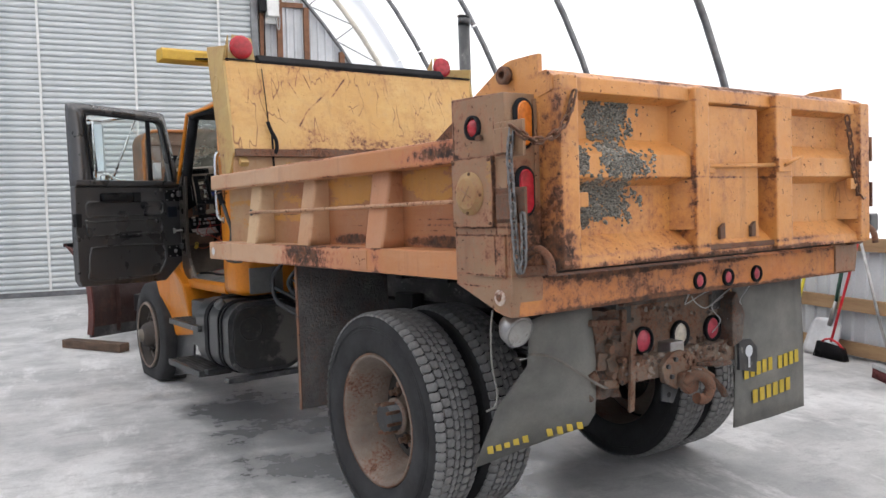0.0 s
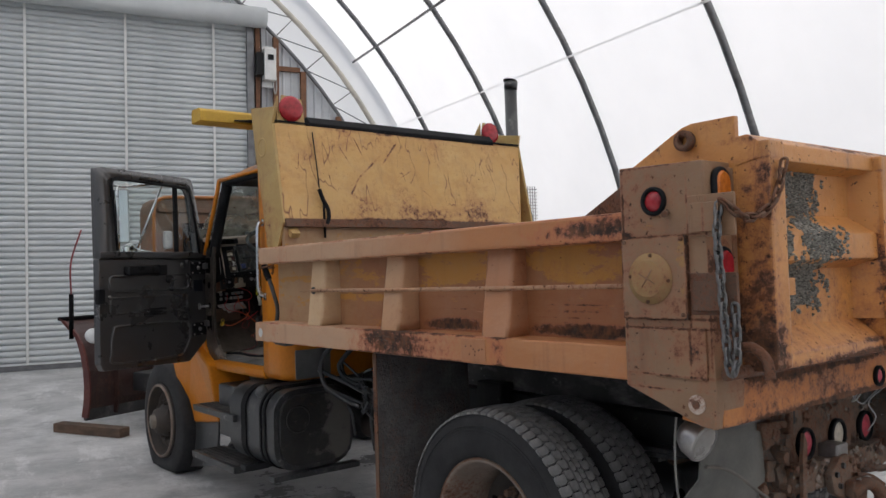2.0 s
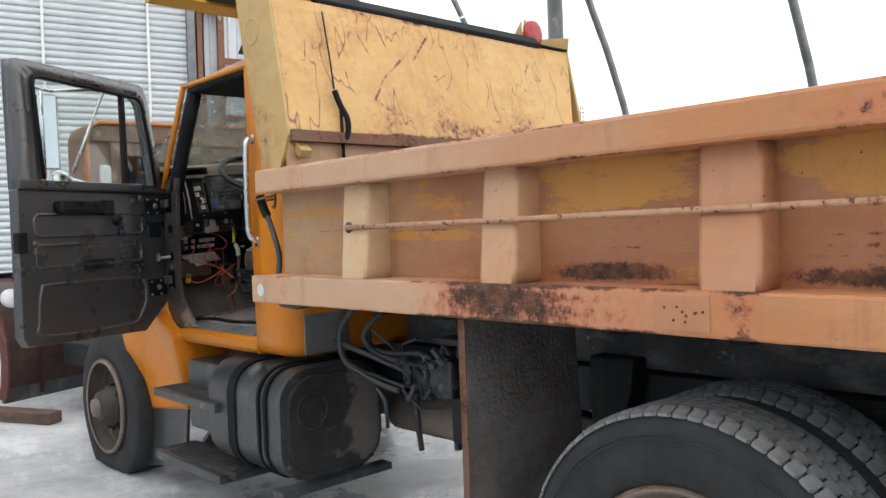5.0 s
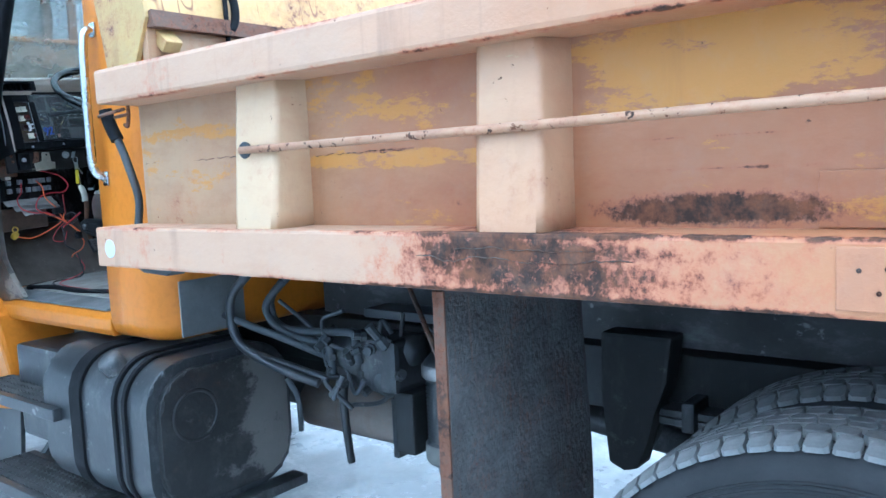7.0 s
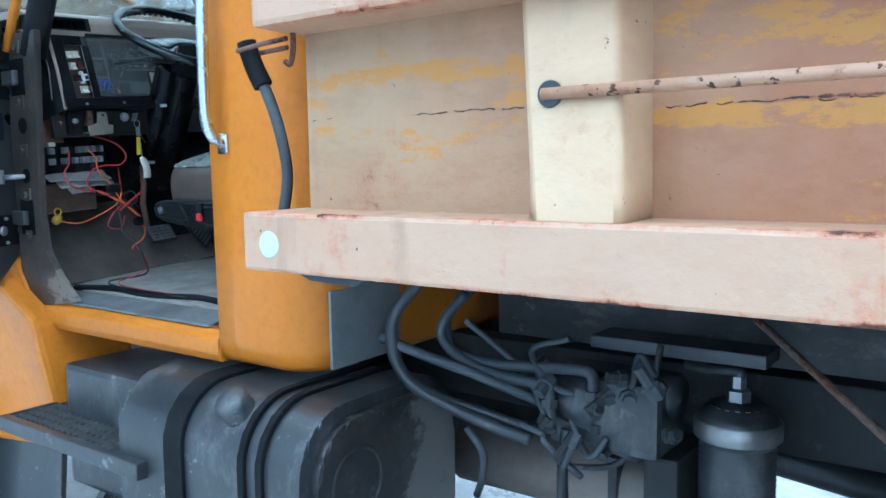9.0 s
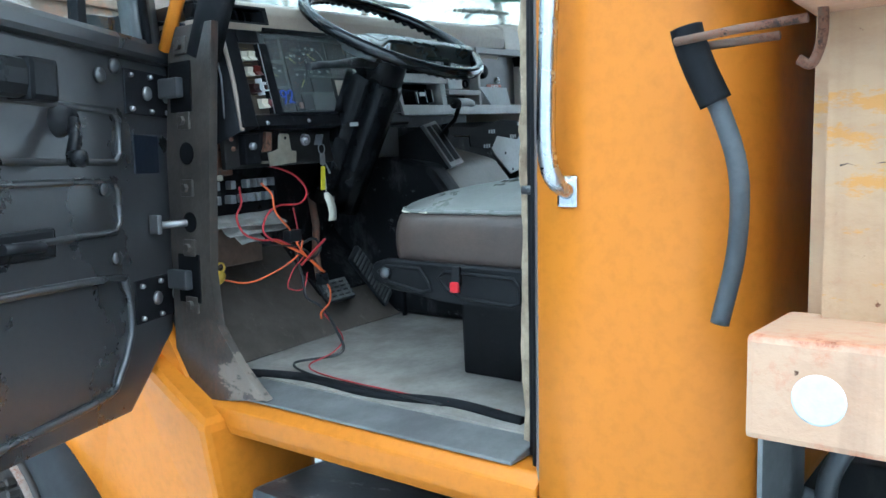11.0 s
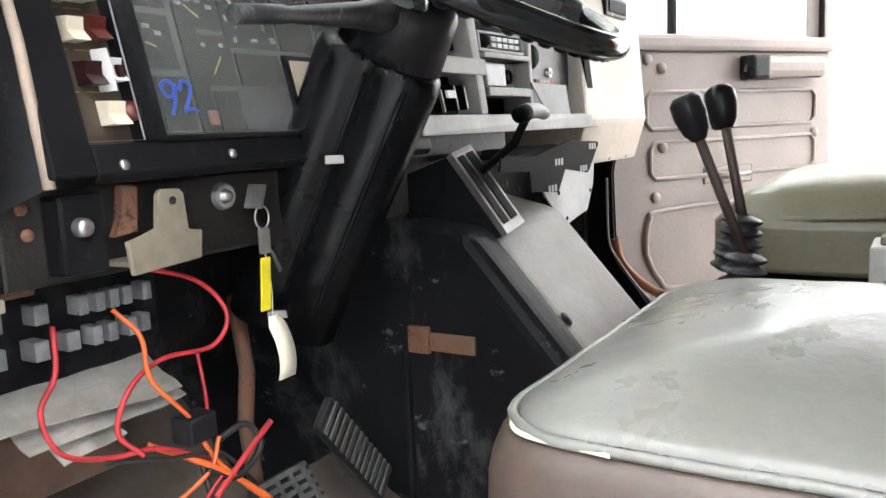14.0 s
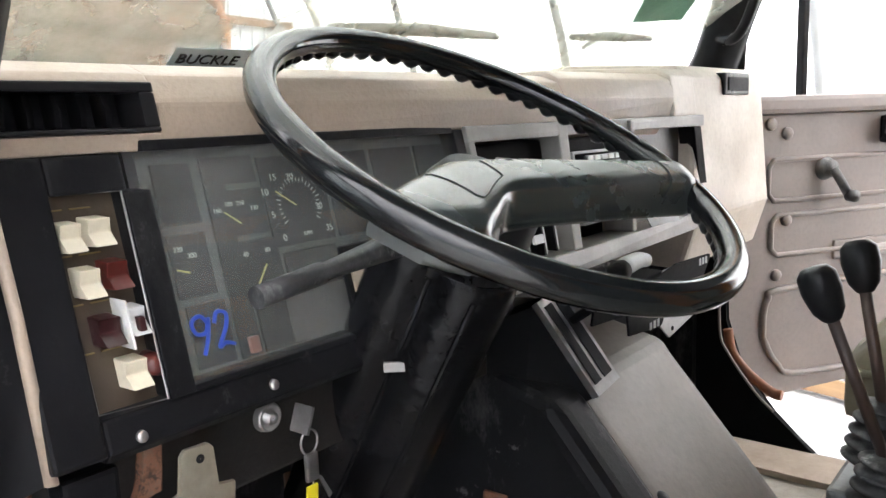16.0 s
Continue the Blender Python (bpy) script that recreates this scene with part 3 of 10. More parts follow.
def tube(bm, pts, r, seg=10, cap=True, closed=False, radii=None):
    pts = [Vector(p) for p in pts]
    n, rings, u = len(pts), [], None
    for i, p in enumerate(pts):
        if closed:
            d = pts[(i + 1) % n] - pts[i - 1]
        else:
            d = pts[min(i + 1, n - 1)] - pts[max(i - 1, 0)]
        d.normalize()
        if u is None:
            u, _ = frame_of(d)
        u = (u - d * u.dot(d)).normalized()
        w = d.cross(u)
        rr = radii[i] if radii else r
        rings.append([bm.verts.new(p + rr * (math.cos(2 * math.pi * k / seg) * u + math.sin(2 * math.pi * k / seg) * w)) for k in range(seg)])
    for i in range(n if closed else n - 1):
        a, b = rings[i], rings[(i + 1) % n]
        for k in range(seg):
            f = bm.faces.new((a[k], a[(k + 1) % seg], b[(k + 1) % seg], b[k]))
            f.smooth = True
    if cap and not closed:
        bm.faces.new(rings[0][::-1])
        bm.faces.new(rings[-1])


def spline(pts, n=8):
    """Smooth points through pts (Catmull-Rom)."""
    P = [Vector(p) for p in pts]
    P = [2 * P[0] - P[1]] + P + [2 * P[-1] - P[-2]]
    out = []
    for i in range(1, len(P) - 2):
        for k in range(n):
            t = k / n
            a, b, c, d = P[i - 1:i + 3]
            out.append(0.5 * ((2 * b) + (c - a) * t + (2 * a - 5 * b + 4 * c - d) * t * t + (3 * b - a - 3 * c + d) * t ** 3))
    return out + [P[-2]]


def lathe(bm, profile, centre, axis, seg=40, smooth=True, arc=None):
    """profile: (radius, along) pairs turned about axis through centre."""
    c, d = Vector(centre), Vector(axis).normalized()
    u, w = frame_of(d)
    rings = []
    for k in range(seg):
        a = 2 * math.pi * k / seg
        rings.append([bm.verts.new(c + d * h + r * (math.cos(a) * u + math.sin(a) * w)) for r, h in profile])
    for k in range(seg):
        a, b = rings[k], rings[(k + 1) % seg]
        for i in range(len(profile) - 1):
            if profile[i][0] < 1e-6 and profile[i + 1][0] < 1e-6:
                continue
            f = bm.faces.new((a[i], a[i + 1], b[i + 1], b[i]))
            f.smooth = smooth


def disc(bm, centre, axis, r, thick, seg=28, dome=0.0):
    pr = [(r, 0), (r, thick * 0.7), (r * 0.93, thick)] + ([(r * 0.5, thick + dome), (0.0005, thick + dome * 1.2)] if dome else [(0.0005, thick)])
    lathe(bm, [(0.0005, 0)] + pr, centre, axis, seg, dome > 0)


def empty(name, m=None, parent=None):
    ob = new(name)
    ob.empty_display_size = 0.1
    if parent:
        ob.parent = parent
    if m is not None:
        ob.matrix_basis = m
    return ob


def part(name, bm, material, parent=None, label="", m=None, kind=""):
    bmesh.ops.remove_doubles(bm, verts=bm.verts, dist=1e-6)
    bmesh.ops.recalc_face_normals(bm, faces=bm.faces)
    me = bpy.data.meshes.new(name)
    bm.to_mesh(me)
    bm.free()
    me.materials.append(material)
    ob = new(name, me)
    if parent:
        ob.parent = parent
    if m is not None:
        ob.matrix_basis = m
    if label or kind:
        tagged(ob, label, kind=kind)
    return ob


def share(ob, parent, m):
    """Another object on the same mesh."""
    o = new(ob.name.split(".")[0], ob.data)
    o.parent = parent
    o.matrix_basis = m
    return o


def B():
    return bmesh.new()


def boxpart(name, x0, x1, y0, y1, z0, z1, material, parent=None, bevel=0.004, label="", m=None, kind=""):
    bm = B()
    box(bm, x0, x1, y0, y1, z0, z1, bevel)
    return part(name, bm, material, parent, label, m, kind)


def letters(text, size, material, parent, m, name="lettering", depth=0.0006):
    cu = bpy.data.curves.new(name, 'FONT')
    cu.body, cu.size, cu.extrude, cu.align_x, cu.align_y = text, size, depth, 'CENTER', 'CENTER'
    tmp = bpy.data.objects.new(name, cu)
    scene.collection.objects.link(tmp)
    me = bpy.data.meshes.new_from_object(tmp.evaluated_get(bpy.context.evaluated_depsgraph_get()))
    bpy.data.objects.remove(tmp)
    me.materials.clear()
    me.materials.append(material)
    ob = new(name, me)
    ob.parent = parent
    ob.matrix_basis = m
    return ob


# ---- the shed ----
HALL = Matrix.Rotation(radians(-13), 4, 'Z')
ARC_V, ARC_Z, ARC_R = -2.8, -0.46, 9.59
END_U, BACK_U, SIDE_Z = 15.45, -8.0, 1.15


def arc_pts(r, n=40, lo=None):
    a0 = math.asin((SIDE_Z - ARC_Z) / ARC_R) if lo is None else lo
    return [(ARC_V + r * math.cos(a0 + (math.pi - 2 * a0) * k / n), ARC_Z + r * math.sin(a0 + (math.pi - 2 * a0) * k / n)) for k in range(n + 1)]


SIDE_V = arc_pts(ARC_R)[0][0]
LEFT_V = arc_pts(ARC_R)[-1][0]

bm = B()
bmesh.ops.create_grid(bm, x_segments=2, y_segments=2, size=400)
ground = tagged(part("ground", bm, plain("packed_gravel", (0.16, 0.15, 0.14), (0.11, 0.105, 0.10), 0.9, 0, 0.5, 0.5), m=Matrix.Translation((0, 0, -0.03))), "packed grey gravel ground outside the shed", "ground", kind="structure")
bm = B()
box(bm, LEFT_V - 0.2, SIDE_V + 0.2, BACK_U - 0.2, END_U + 0.2, -0.3, 0.0)
tagged(part("floor", bm, M_FLOOR, m=HALL), "dusty grey concrete floor with white and damp stains", "floor", kind="structure")

bm = B()
P = arc_pts(ARC_R + 0.06, 48)
U = [BACK_U + (END_U + 0.15 - BACK_U) * k / 10 for k in range(11)]
rows_ = [[bm.verts.new((v, u, z)) for v, z in P] for u in U]
for a, b in zip(rows_, rows_[1:]):
    for i in range(len(P) - 1):
        bm.faces.new((a[i], a[i + 1], b[i + 1], b[i])).smooth = True
tagged(part("ceiling", bm, M_FABRIC, m=HALL), "white translucent fabric cover over arched tube ribs", "ceiling", kind="structure")


def arch(u, mat, r=0.042, inner=0.0, name="arch_rib"):
    bm = B()
    tube(bm, [(v, u, z) for v, z in arc_pts(ARC_R - inner, 44)], r, 10)
    return tagged(part(name, bm, mat, m=HALL), "grey galvanised steel arch tube under the fabric cover" if mat is M_STEELTUBE else "cream painted steel arch tube", "arch rib", "arches", "structure")


for k in range(-5, 4):
    arch(6.94 + 2.45 * k, M_STEELTUBE)
arch(15.3, M_CREAMTUBE, 0.05, 0.47)
arch(15.34, M_STEELTUBE, 0.035, 0.96)
bm = B()
pa, pb = arc_pts(ARC_R - 0.47, 30), arc_pts(ARC_R - 0.96, 30)
for i in range(30):
    tube(bm, [(pa[i][0], 15.30, pa[i][1]), (pb[i + 1][0], 15.34, pb[i + 1][1])], 0.010, 6)
    tube(bm, [(pa[i][0], 15.30, pa[i][1]), (pb[i][0], 15.34, pb[i][1])], 0.010, 6)
tagged(part("arch_bracing", bm, M_STEELTUBE, m=HALL), "thin zigzag steel bracing of the end arch", "bracing", kind="structure")
for frac, nm in ((0.127, 1), (0.183, 0), (0.335, 0), (0.66, 0), (0.817, 0), (0.873, 1)):
    q = arc_pts(ARC_R - 0.05, 1000)[int(frac * 1000)]
    bm = B()
    if nm:
        p2 = arc_pts(ARC_R - 0.05, 1000)[int(frac * 1000) + 4]
        bm.faces.new([bm.verts.new(p) for p in ((q[0], BACK_U, q[1]), (q[0], END_U, q[1]), (q[0] + 0.25 * (p2[0] - q[0]), END_U, q[1] + 0.25 * (p2[1] - q[1])), (q[0] + 0.25 * (p2[0] - q[0]), BACK_U, q[1] + 0.25 * (p2[1] - q[1])))])
        tagged(part("fabric_strap", bm, M_STRAP, m=HALL), "cream fabric strap running along the cover", "strap", "straps", "structure")
    else:
        tube(bm, [(q[0], BACK_U, q[1]), (q[0], END_U, q[1])], 0.022, 8)
        tagged(part("purlin", bm, M_STEELTUBE, m=HALL), "thin grey steel tube running along the arches", "purlin", "purlins", "structure")


def siding(name, axis_pts, z0, z1, label):
    """Upright ribbed metal sheet between two ground points."""
    (v0, u0), (v1, u1) = axis_pts
    L = math.hypot(v1 - v0, u1 - u0)
    d = Vector(((v1 - v0) / L, (u1 - u0) / L, 0))
    nrm = Vector((-d.y, d.x, 0))
    bm = B()
    prof, s = [], 0.0
    while s < L:
        prof += [(s, 0), (s + 0.10, 0), (s + 0.115, 0.02), (s + 0.135, 0.02), (s + 0.15, 0)]
        s += 0.15
    base = Vector((v0, u0, 0))
    lo = [bm.verts.new(base + d * min(a, L) + nrm * o + Vector((0, 0, z0))) for a, o in prof]
    hi = [bm.verts.new(base + d * min(a, L) + nrm * o + Vector((0, 0, z1(base + d * min(a, L)) if callable(z1) else z1))) for a, o in prof]
    for i in range(len(prof) - 1):
        bm.faces.new((lo[i], lo[i + 1], hi[i + 1], hi[i]))
    r = bmesh.ops.extrude_face_region(bm, geom=list(bm.faces))
    bmesh.ops.translate(bm, verts=[g for g in r["geom"] if isinstance(g, bmesh.types.BMVert)], vec=-nrm * 0.03)
    return tagged(part(name, bm, M_SIDING, m=HALL), label, "wall", kind="structure")


def arc_top(p):
    h = (ARC_R - 0.96) ** 2 - (p.x - ARC_V) ** 2
    return max(SIDE_Z, ARC_Z + math.sqrt(max(h, 0)))


DOOR_R, DOOR_L, DOOR_Z = 2.56, -8.2, 6.05
siding("wall_east", ((SIDE_V, BACK_U), (SIDE_V, END_U)), 0.0, SIDE_Z, "white ribbed metal side wall below the fabric")
siding("wall_west", ((LEFT_V, END_U), (LEFT_V, BACK_U)), 0.0, SIDE_Z, "white ribbed metal side wall below the fabric")
siding("wall_north", ((SIDE_V, END_U), (DOOR_R, END_U)), 0.0, arc_top, "ribbed metal end wall beside the roller door")
siding("wall_north_left", ((DOOR_L, END_U), (LEFT_V, END_U)), 0.0, arc_top, "ribbed metal end wall beside the roller door")
siding("wall_north_top", ((DOOR_R, END_U), (DOOR_L, END_U)), DOOR_Z, arc_top, "ribbed metal end wall above the roller door")
bm = B()
for a, b in ((arc_pts(ARC_R + 0.05, 40), arc_pts(ARC_R - 1.0, 40)),):
    ra, rb_ = [bm.verts.new((v, END_U + 0.02, z)) for v, z in a], [bm.verts.new((v, END_U + 0.02, z)) for v, z in b]
    for i in range(40):
        bm.faces.new((ra[i], ra[i + 1], rb_[i + 1], rb_[i]))
tagged(part("wall_north_gable", bm, M_FABRIC, m=HALL), "white fabric edge of the end wall under the arch", "wall", kind="structure")
bm = B()
pb = arc_pts(ARC_R + 0.05, 40)
bm.faces.new([bm.verts.new((v, BACK_U, z)) for v, z in pb] + [bm.verts.new((LEFT_V, BACK_U, 0)), bm.verts.new((SIDE_V, BACK_U, 0))])
tagged(part("wall_south", bm, M_FABRIC, m=HALL), "white fabric end wall", "wall", kind="structure")
for z in (0.04, 0.47, 1.06):
    b_ = boxpart("wall_board", SIDE_V - 0.10, SIDE_V - 0.055, BACK_U, END_U - 0.05, z, z + 0.13, M_WOODBOARD, m=HALL, kind="structure")
    tagged(b_, "tan timber board along the metal side wall", "board", "wall boards", "structure")
for v, z1 in ((2.74, 6.2), (3.07, 5.85), (3.58, 5.25), (4.27, 4.45)):
    tagged(boxpart("wall_post", v - 0.05, v + 0.05, END_U - 0.14, END_U - 0.045, 0, z1, M_WOODPOST, m=HALL), "brown timber post on the end wall", "post", "wall posts", "structure")
for z, v1 in ((5.24, 3.53), (4.12, 4.5), (3.2, 5.2)):
    tagged(boxpart("wall_rail", 3.12, v1, END_U - 0.10, END_U - 0.045, z, z + 0.09, M_WOODPOST, m=HALL), "brown timber rail on the end wall", "rail", "wall rails", "structure")

roller = tagged(empty("door_1", HALL), "closed grey corrugated steel roller door", "roller door", kind="structure")
bm = B()
prof = [(0.0, 0.0), (0.012, 0.018), (0.035, 0.028), (0.062, 0.028), (0.088, 0.012), (0.1, 0.0)]
f_, b_ = [], []
for z, o in prof:
    f_.append((bm.verts.new((DOOR_L, -o, z)), bm.verts.new((DOOR_R, -o, z))))
for a, b in zip(f_, f_[1:]):
    bm.faces.new((a[0], a[1], b[1], b[0])).smooth = True
slat0 = part("slat", bm, M_SLAT, roller, m=Matrix.Translation((0, END_U - 0.06, 0.02)))
for k in range(1, 61):
    share(slat0, roller, Matrix.Translation((0, END_U - 0.06, 0.02 + 0.1 * k)))
for v in (-7.2, -5.7, -4.2, -2.6, -1.05, 0.48, 1.95):
    boxpart("wind_strap", v - 0.02, v + 0.02, END_U - 0.108, END_U - 0.096, 0.05, 6.05, M_WHITEPLASTIC, roller, 0.002)
boxpart("guide", DOOR_R - 0.03, DOOR_R + 0.09, END_U - 0.16, END_U - 0.05, 0, 6.1, M_STEELTUBE, roller)
boxpart("bottom_bar", DOOR_L, DOOR_R, END_U - 0.12, END_U - 0.05, 0.0, 0.09, M_STEELTUBE, roller)
bm = B()
tube(bm, [(DOOR_L, END_U - 0.32, 6.12), (2.84, END_U - 0.32, 6.12)], 0.185, 24)
part("roll", bm, M_SLAT, roller)
opener = tagged(empty("door_opener", HALL), "white and black electric opener box mounted beside the roller door", "door opener")
boxpart("back_plate", 2.76, 3.09, END_U - 0.14, END_U - 0.11, 4.90, 5.66, M_WHITEPLASTIC, opener, 0.004)
boxpart("case", 2.80, 3.02, END_U - 0.36, END_U - 0.145, 5.00, 5.58, M_WHITEPLASTIC, opener, 0.02)
boxpart("cover", 2.67, 2.795, END_U - 0.34, END_U - 0.15, 5.08, 5.50, M_BLACKPLASTIC, opener, 0.02)
boxpart("plate", 2.86, 2.97, END_U - 0.368, END_U - 0.3605, 5.36, 5.46, M_BLACKPLASTIC, opener, 0.002)
bm = B()
for pts in ([(3.06, END_U - 0.13, 4.92), (3.08, END_U - 0.12, 4.75), (3.05, END_U - 0.12, 4.6), (3.07, END_U - 0.12, 4.3)], [(2.98, END_U - 0.2, 5.0), (3.03, END_U - 0.18, 4.8), (3.06, END_U - 0.15, 4.86), (3.07, END_U - 0.13, 5.1)]):
    tube(bm, spline(pts), 0.012, 6)
part("cable", bm, M_GREYPLASTIC, opener)
bm = B()
tube(bm, spline([(2.74, END_U - 0.3, 6.05), (2.76, END_U - 0.3, 5.3), (2.74, END_U - 0.3, 4.3), (2.76, END_U - 0.3, 3.2)]), 0.014, 6)
part("hand_chain", bm, M_BLACKPLASTIC, opener)


# ---- the dump truck ----
truck = tagged(empty("dump_truck", TRUCK), "old orange dump truck with a rusted faded bed on concrete", "truck")
X0, X1 = 1.85, 4.25      # outer faces of the bed's rails
XC = 3.05


def mirror_x(x):
    return 2 * XC - x


# -- bed sides
def bed_side(sign):
    def X(x):
        return x if sign < 0 else mirror_x(x)

    def xs(a, b):
        return tuple(sorted((X(a), X(b))))
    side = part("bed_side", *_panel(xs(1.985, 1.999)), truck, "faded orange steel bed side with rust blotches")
    bm = B()
    x0, x1 = xs(1.84, 2.02)
    prism(bm, [(x0, 1.312), (x1, 1.312), (x1, 1.428), (x0, 1.428)], 'y', 2.49, 5.39, 0.008)
    part("lower_rail", bm, M_RAIL, side, "faded orange rail with a burnt rust patch")
    bm = B()
    x0, x1 = xs(1.862, 2.03)
    prism(bm, [(x0, 1.785), (x1, 1.785), (x1, 1.885), (x0, 1.885)], 'y', 2.49, 5.37, 0.012)
    part("upper_rail", bm, M_RAIL, side)
    for top, foot, back in (((4.635, 4.803), (4.59, 4.742), (4.60, 4.82)), ((3.895, 4.046), (3.858, 4.01), (3.865, 4.06)), ((3.12, 3.289), (3.10, 3.263), (3.115, 3.30))):
        bm = B()
        vs = []
        for j in range(9):
            f = j / 8
            ya, yb = top[0] + (foot[0] - top[0]) * f, top[1] + (foot[1] - top[1]) * f
            x, z = 1.925 - 0.075 * f, 1.79 - 0.3615 * f
            c = 0.014
            prof = [(1.99, back[0]), (x + c, ya - 0.001), (x + c * 0.3, ya + c * 0.25), (x, ya + c), (x, yb - c), (x + c * 0.3, yb - c * 0.25), (x + c, yb + 0.001), (1.99, back[1])]
            vs.append([bm.verts.new((X(p), q, z)) for p, q in prof])
        for u, w in zip(vs, vs[1:]):
            for i in range(7):
                fc = bm.faces.new((u[i], u[i + 1], w[i + 1], w[i]))
                fc.smooth = i != 3
        bm.faces.new(vs[0])
        bm.faces.new(vs[-1])
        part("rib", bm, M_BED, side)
    bm = B()
    tube(bm, [(X(1.880), 4.735, 1.620), (X(1.878), 4.0, 1.621), (X(1.878), 3.2, 1.625), (X(1.885), 2.5, 1.629)], 0.0095, 10)
    part("side_rod", bm, M_ROD, side, "thin painted steel rod along the ribs")
    bm = B()
    disc(bm, (X(1.889), 4.725, 1.620), (sign, 0, 0), 0.021, 0.007)
    part("rod_end", bm, M_GRIME, side)
    bm = B()
    disc(bm, (X(1.842), 5.315, 1.366), (sign, 0, 0), 0.027, 0.004)
    part("reflector", bm, M_REFLECT, side, "round white reflector")
    if sign < 0:
        # seams and small weld scabs on the panel
        for y0, y1, z in ((5.33, 4.82, 1.610), (4.58, 4.12, 1.598), (4.30, 4.12, 1.625), (3.10, 2.52, 1.545)):
            n_, k = 60, 0
            while k < n_ - 3:
                run_ = random.randint(3, 9)
                bm = B()
                pts = [(1.985, y0 + (y1 - y0) * j / n_, z + 0.004 * noise.noise((j * 0.21, z * 9, 0)) + random.uniform(-0.0018, 0.0018)) for j in range(k, min(n_, k + run_))]
                tube(bm, pts, 0.0016, 5, radii=[random.uniform(0.0004, 0.0015) for _ in pts])
                part("weld_seam", bm, M_RUSTDARK, side)
                k += run_ + random.randint(-1, 1)
        bm = B()
        box(bm, 1.978, 1.986, 3.30, 3.43, 1.43, 1.52, 0.002)
        part("patch_plate", bm, M_PANEL, side)
        # lifted crack in the rust of the rail
        for z_, n0, n1 in ((1.376, 6, 46), (1.398, 14, 40)):
            bm = B()
            pts = [(1.8390, 4.22 - 0.012 * j, z_ + 0.010 * noise.noise((j * 0.17, z_ * 20, 3)) + random.uniform(-0.002, 0.002)) for j in range(n0, n1)]
            tube(bm, pts, 0.0012, 5, radii=[random.uniform(0.0003, 0.0016) for _ in pts])
            part("rust_crack", bm, M_RUSTDARK, side)
        bm = B()
        box(bm, 1.8365, 1.8415, 3.222, 3.375, 1.325, 1.416, 0.002)
        rp = part("rail_plate", bm, M_BED, side, "orange repair plate with small holes on the rail")
        for y, z in ((3.345, 1.383), (3.31, 1.386), (3.295, 1.374), (3.285, 1.365), (3.258, 1.373), (3.24, 1.376), (3.32, 1.352), (3.288, 1.349), (3.262, 1.371)):
            bm = B()
            disc(bm, (1.8365, y, z), (-1, 0, 0), 0.0038, 0.001, 8)
            part("plate_hole", bm, M_RUSTDARK, rp)
    return side


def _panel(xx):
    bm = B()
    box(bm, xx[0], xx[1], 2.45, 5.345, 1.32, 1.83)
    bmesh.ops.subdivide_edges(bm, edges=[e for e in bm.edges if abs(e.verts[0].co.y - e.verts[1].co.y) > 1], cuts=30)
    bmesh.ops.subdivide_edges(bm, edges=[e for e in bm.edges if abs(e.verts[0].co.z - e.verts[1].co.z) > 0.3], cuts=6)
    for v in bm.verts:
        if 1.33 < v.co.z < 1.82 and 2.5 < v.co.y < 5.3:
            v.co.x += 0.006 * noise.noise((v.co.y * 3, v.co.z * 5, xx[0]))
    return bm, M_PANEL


bed_side(-1)
bed_side(1)
bm = B()
box(bm, 1.99, 4.11, 2.2, 5.4, 1.30, 1.345)
part("bed_floor", bm, M_UNDER, truck)
for k in range(7):
    boxpart("floor_bearer", 2.45, 3.65, 2.5 + 0.46 * k, 2.57 + 0.46 * k, 1.20, 1.298, M_UNDER, truck)
bm = B()
box(bm, 2.03, 4.07, 5.34, 5.37, 1.33, 2.03)
part("bed_front_wall", bm, M_PANEL, truck, "faded orange bed front wall")

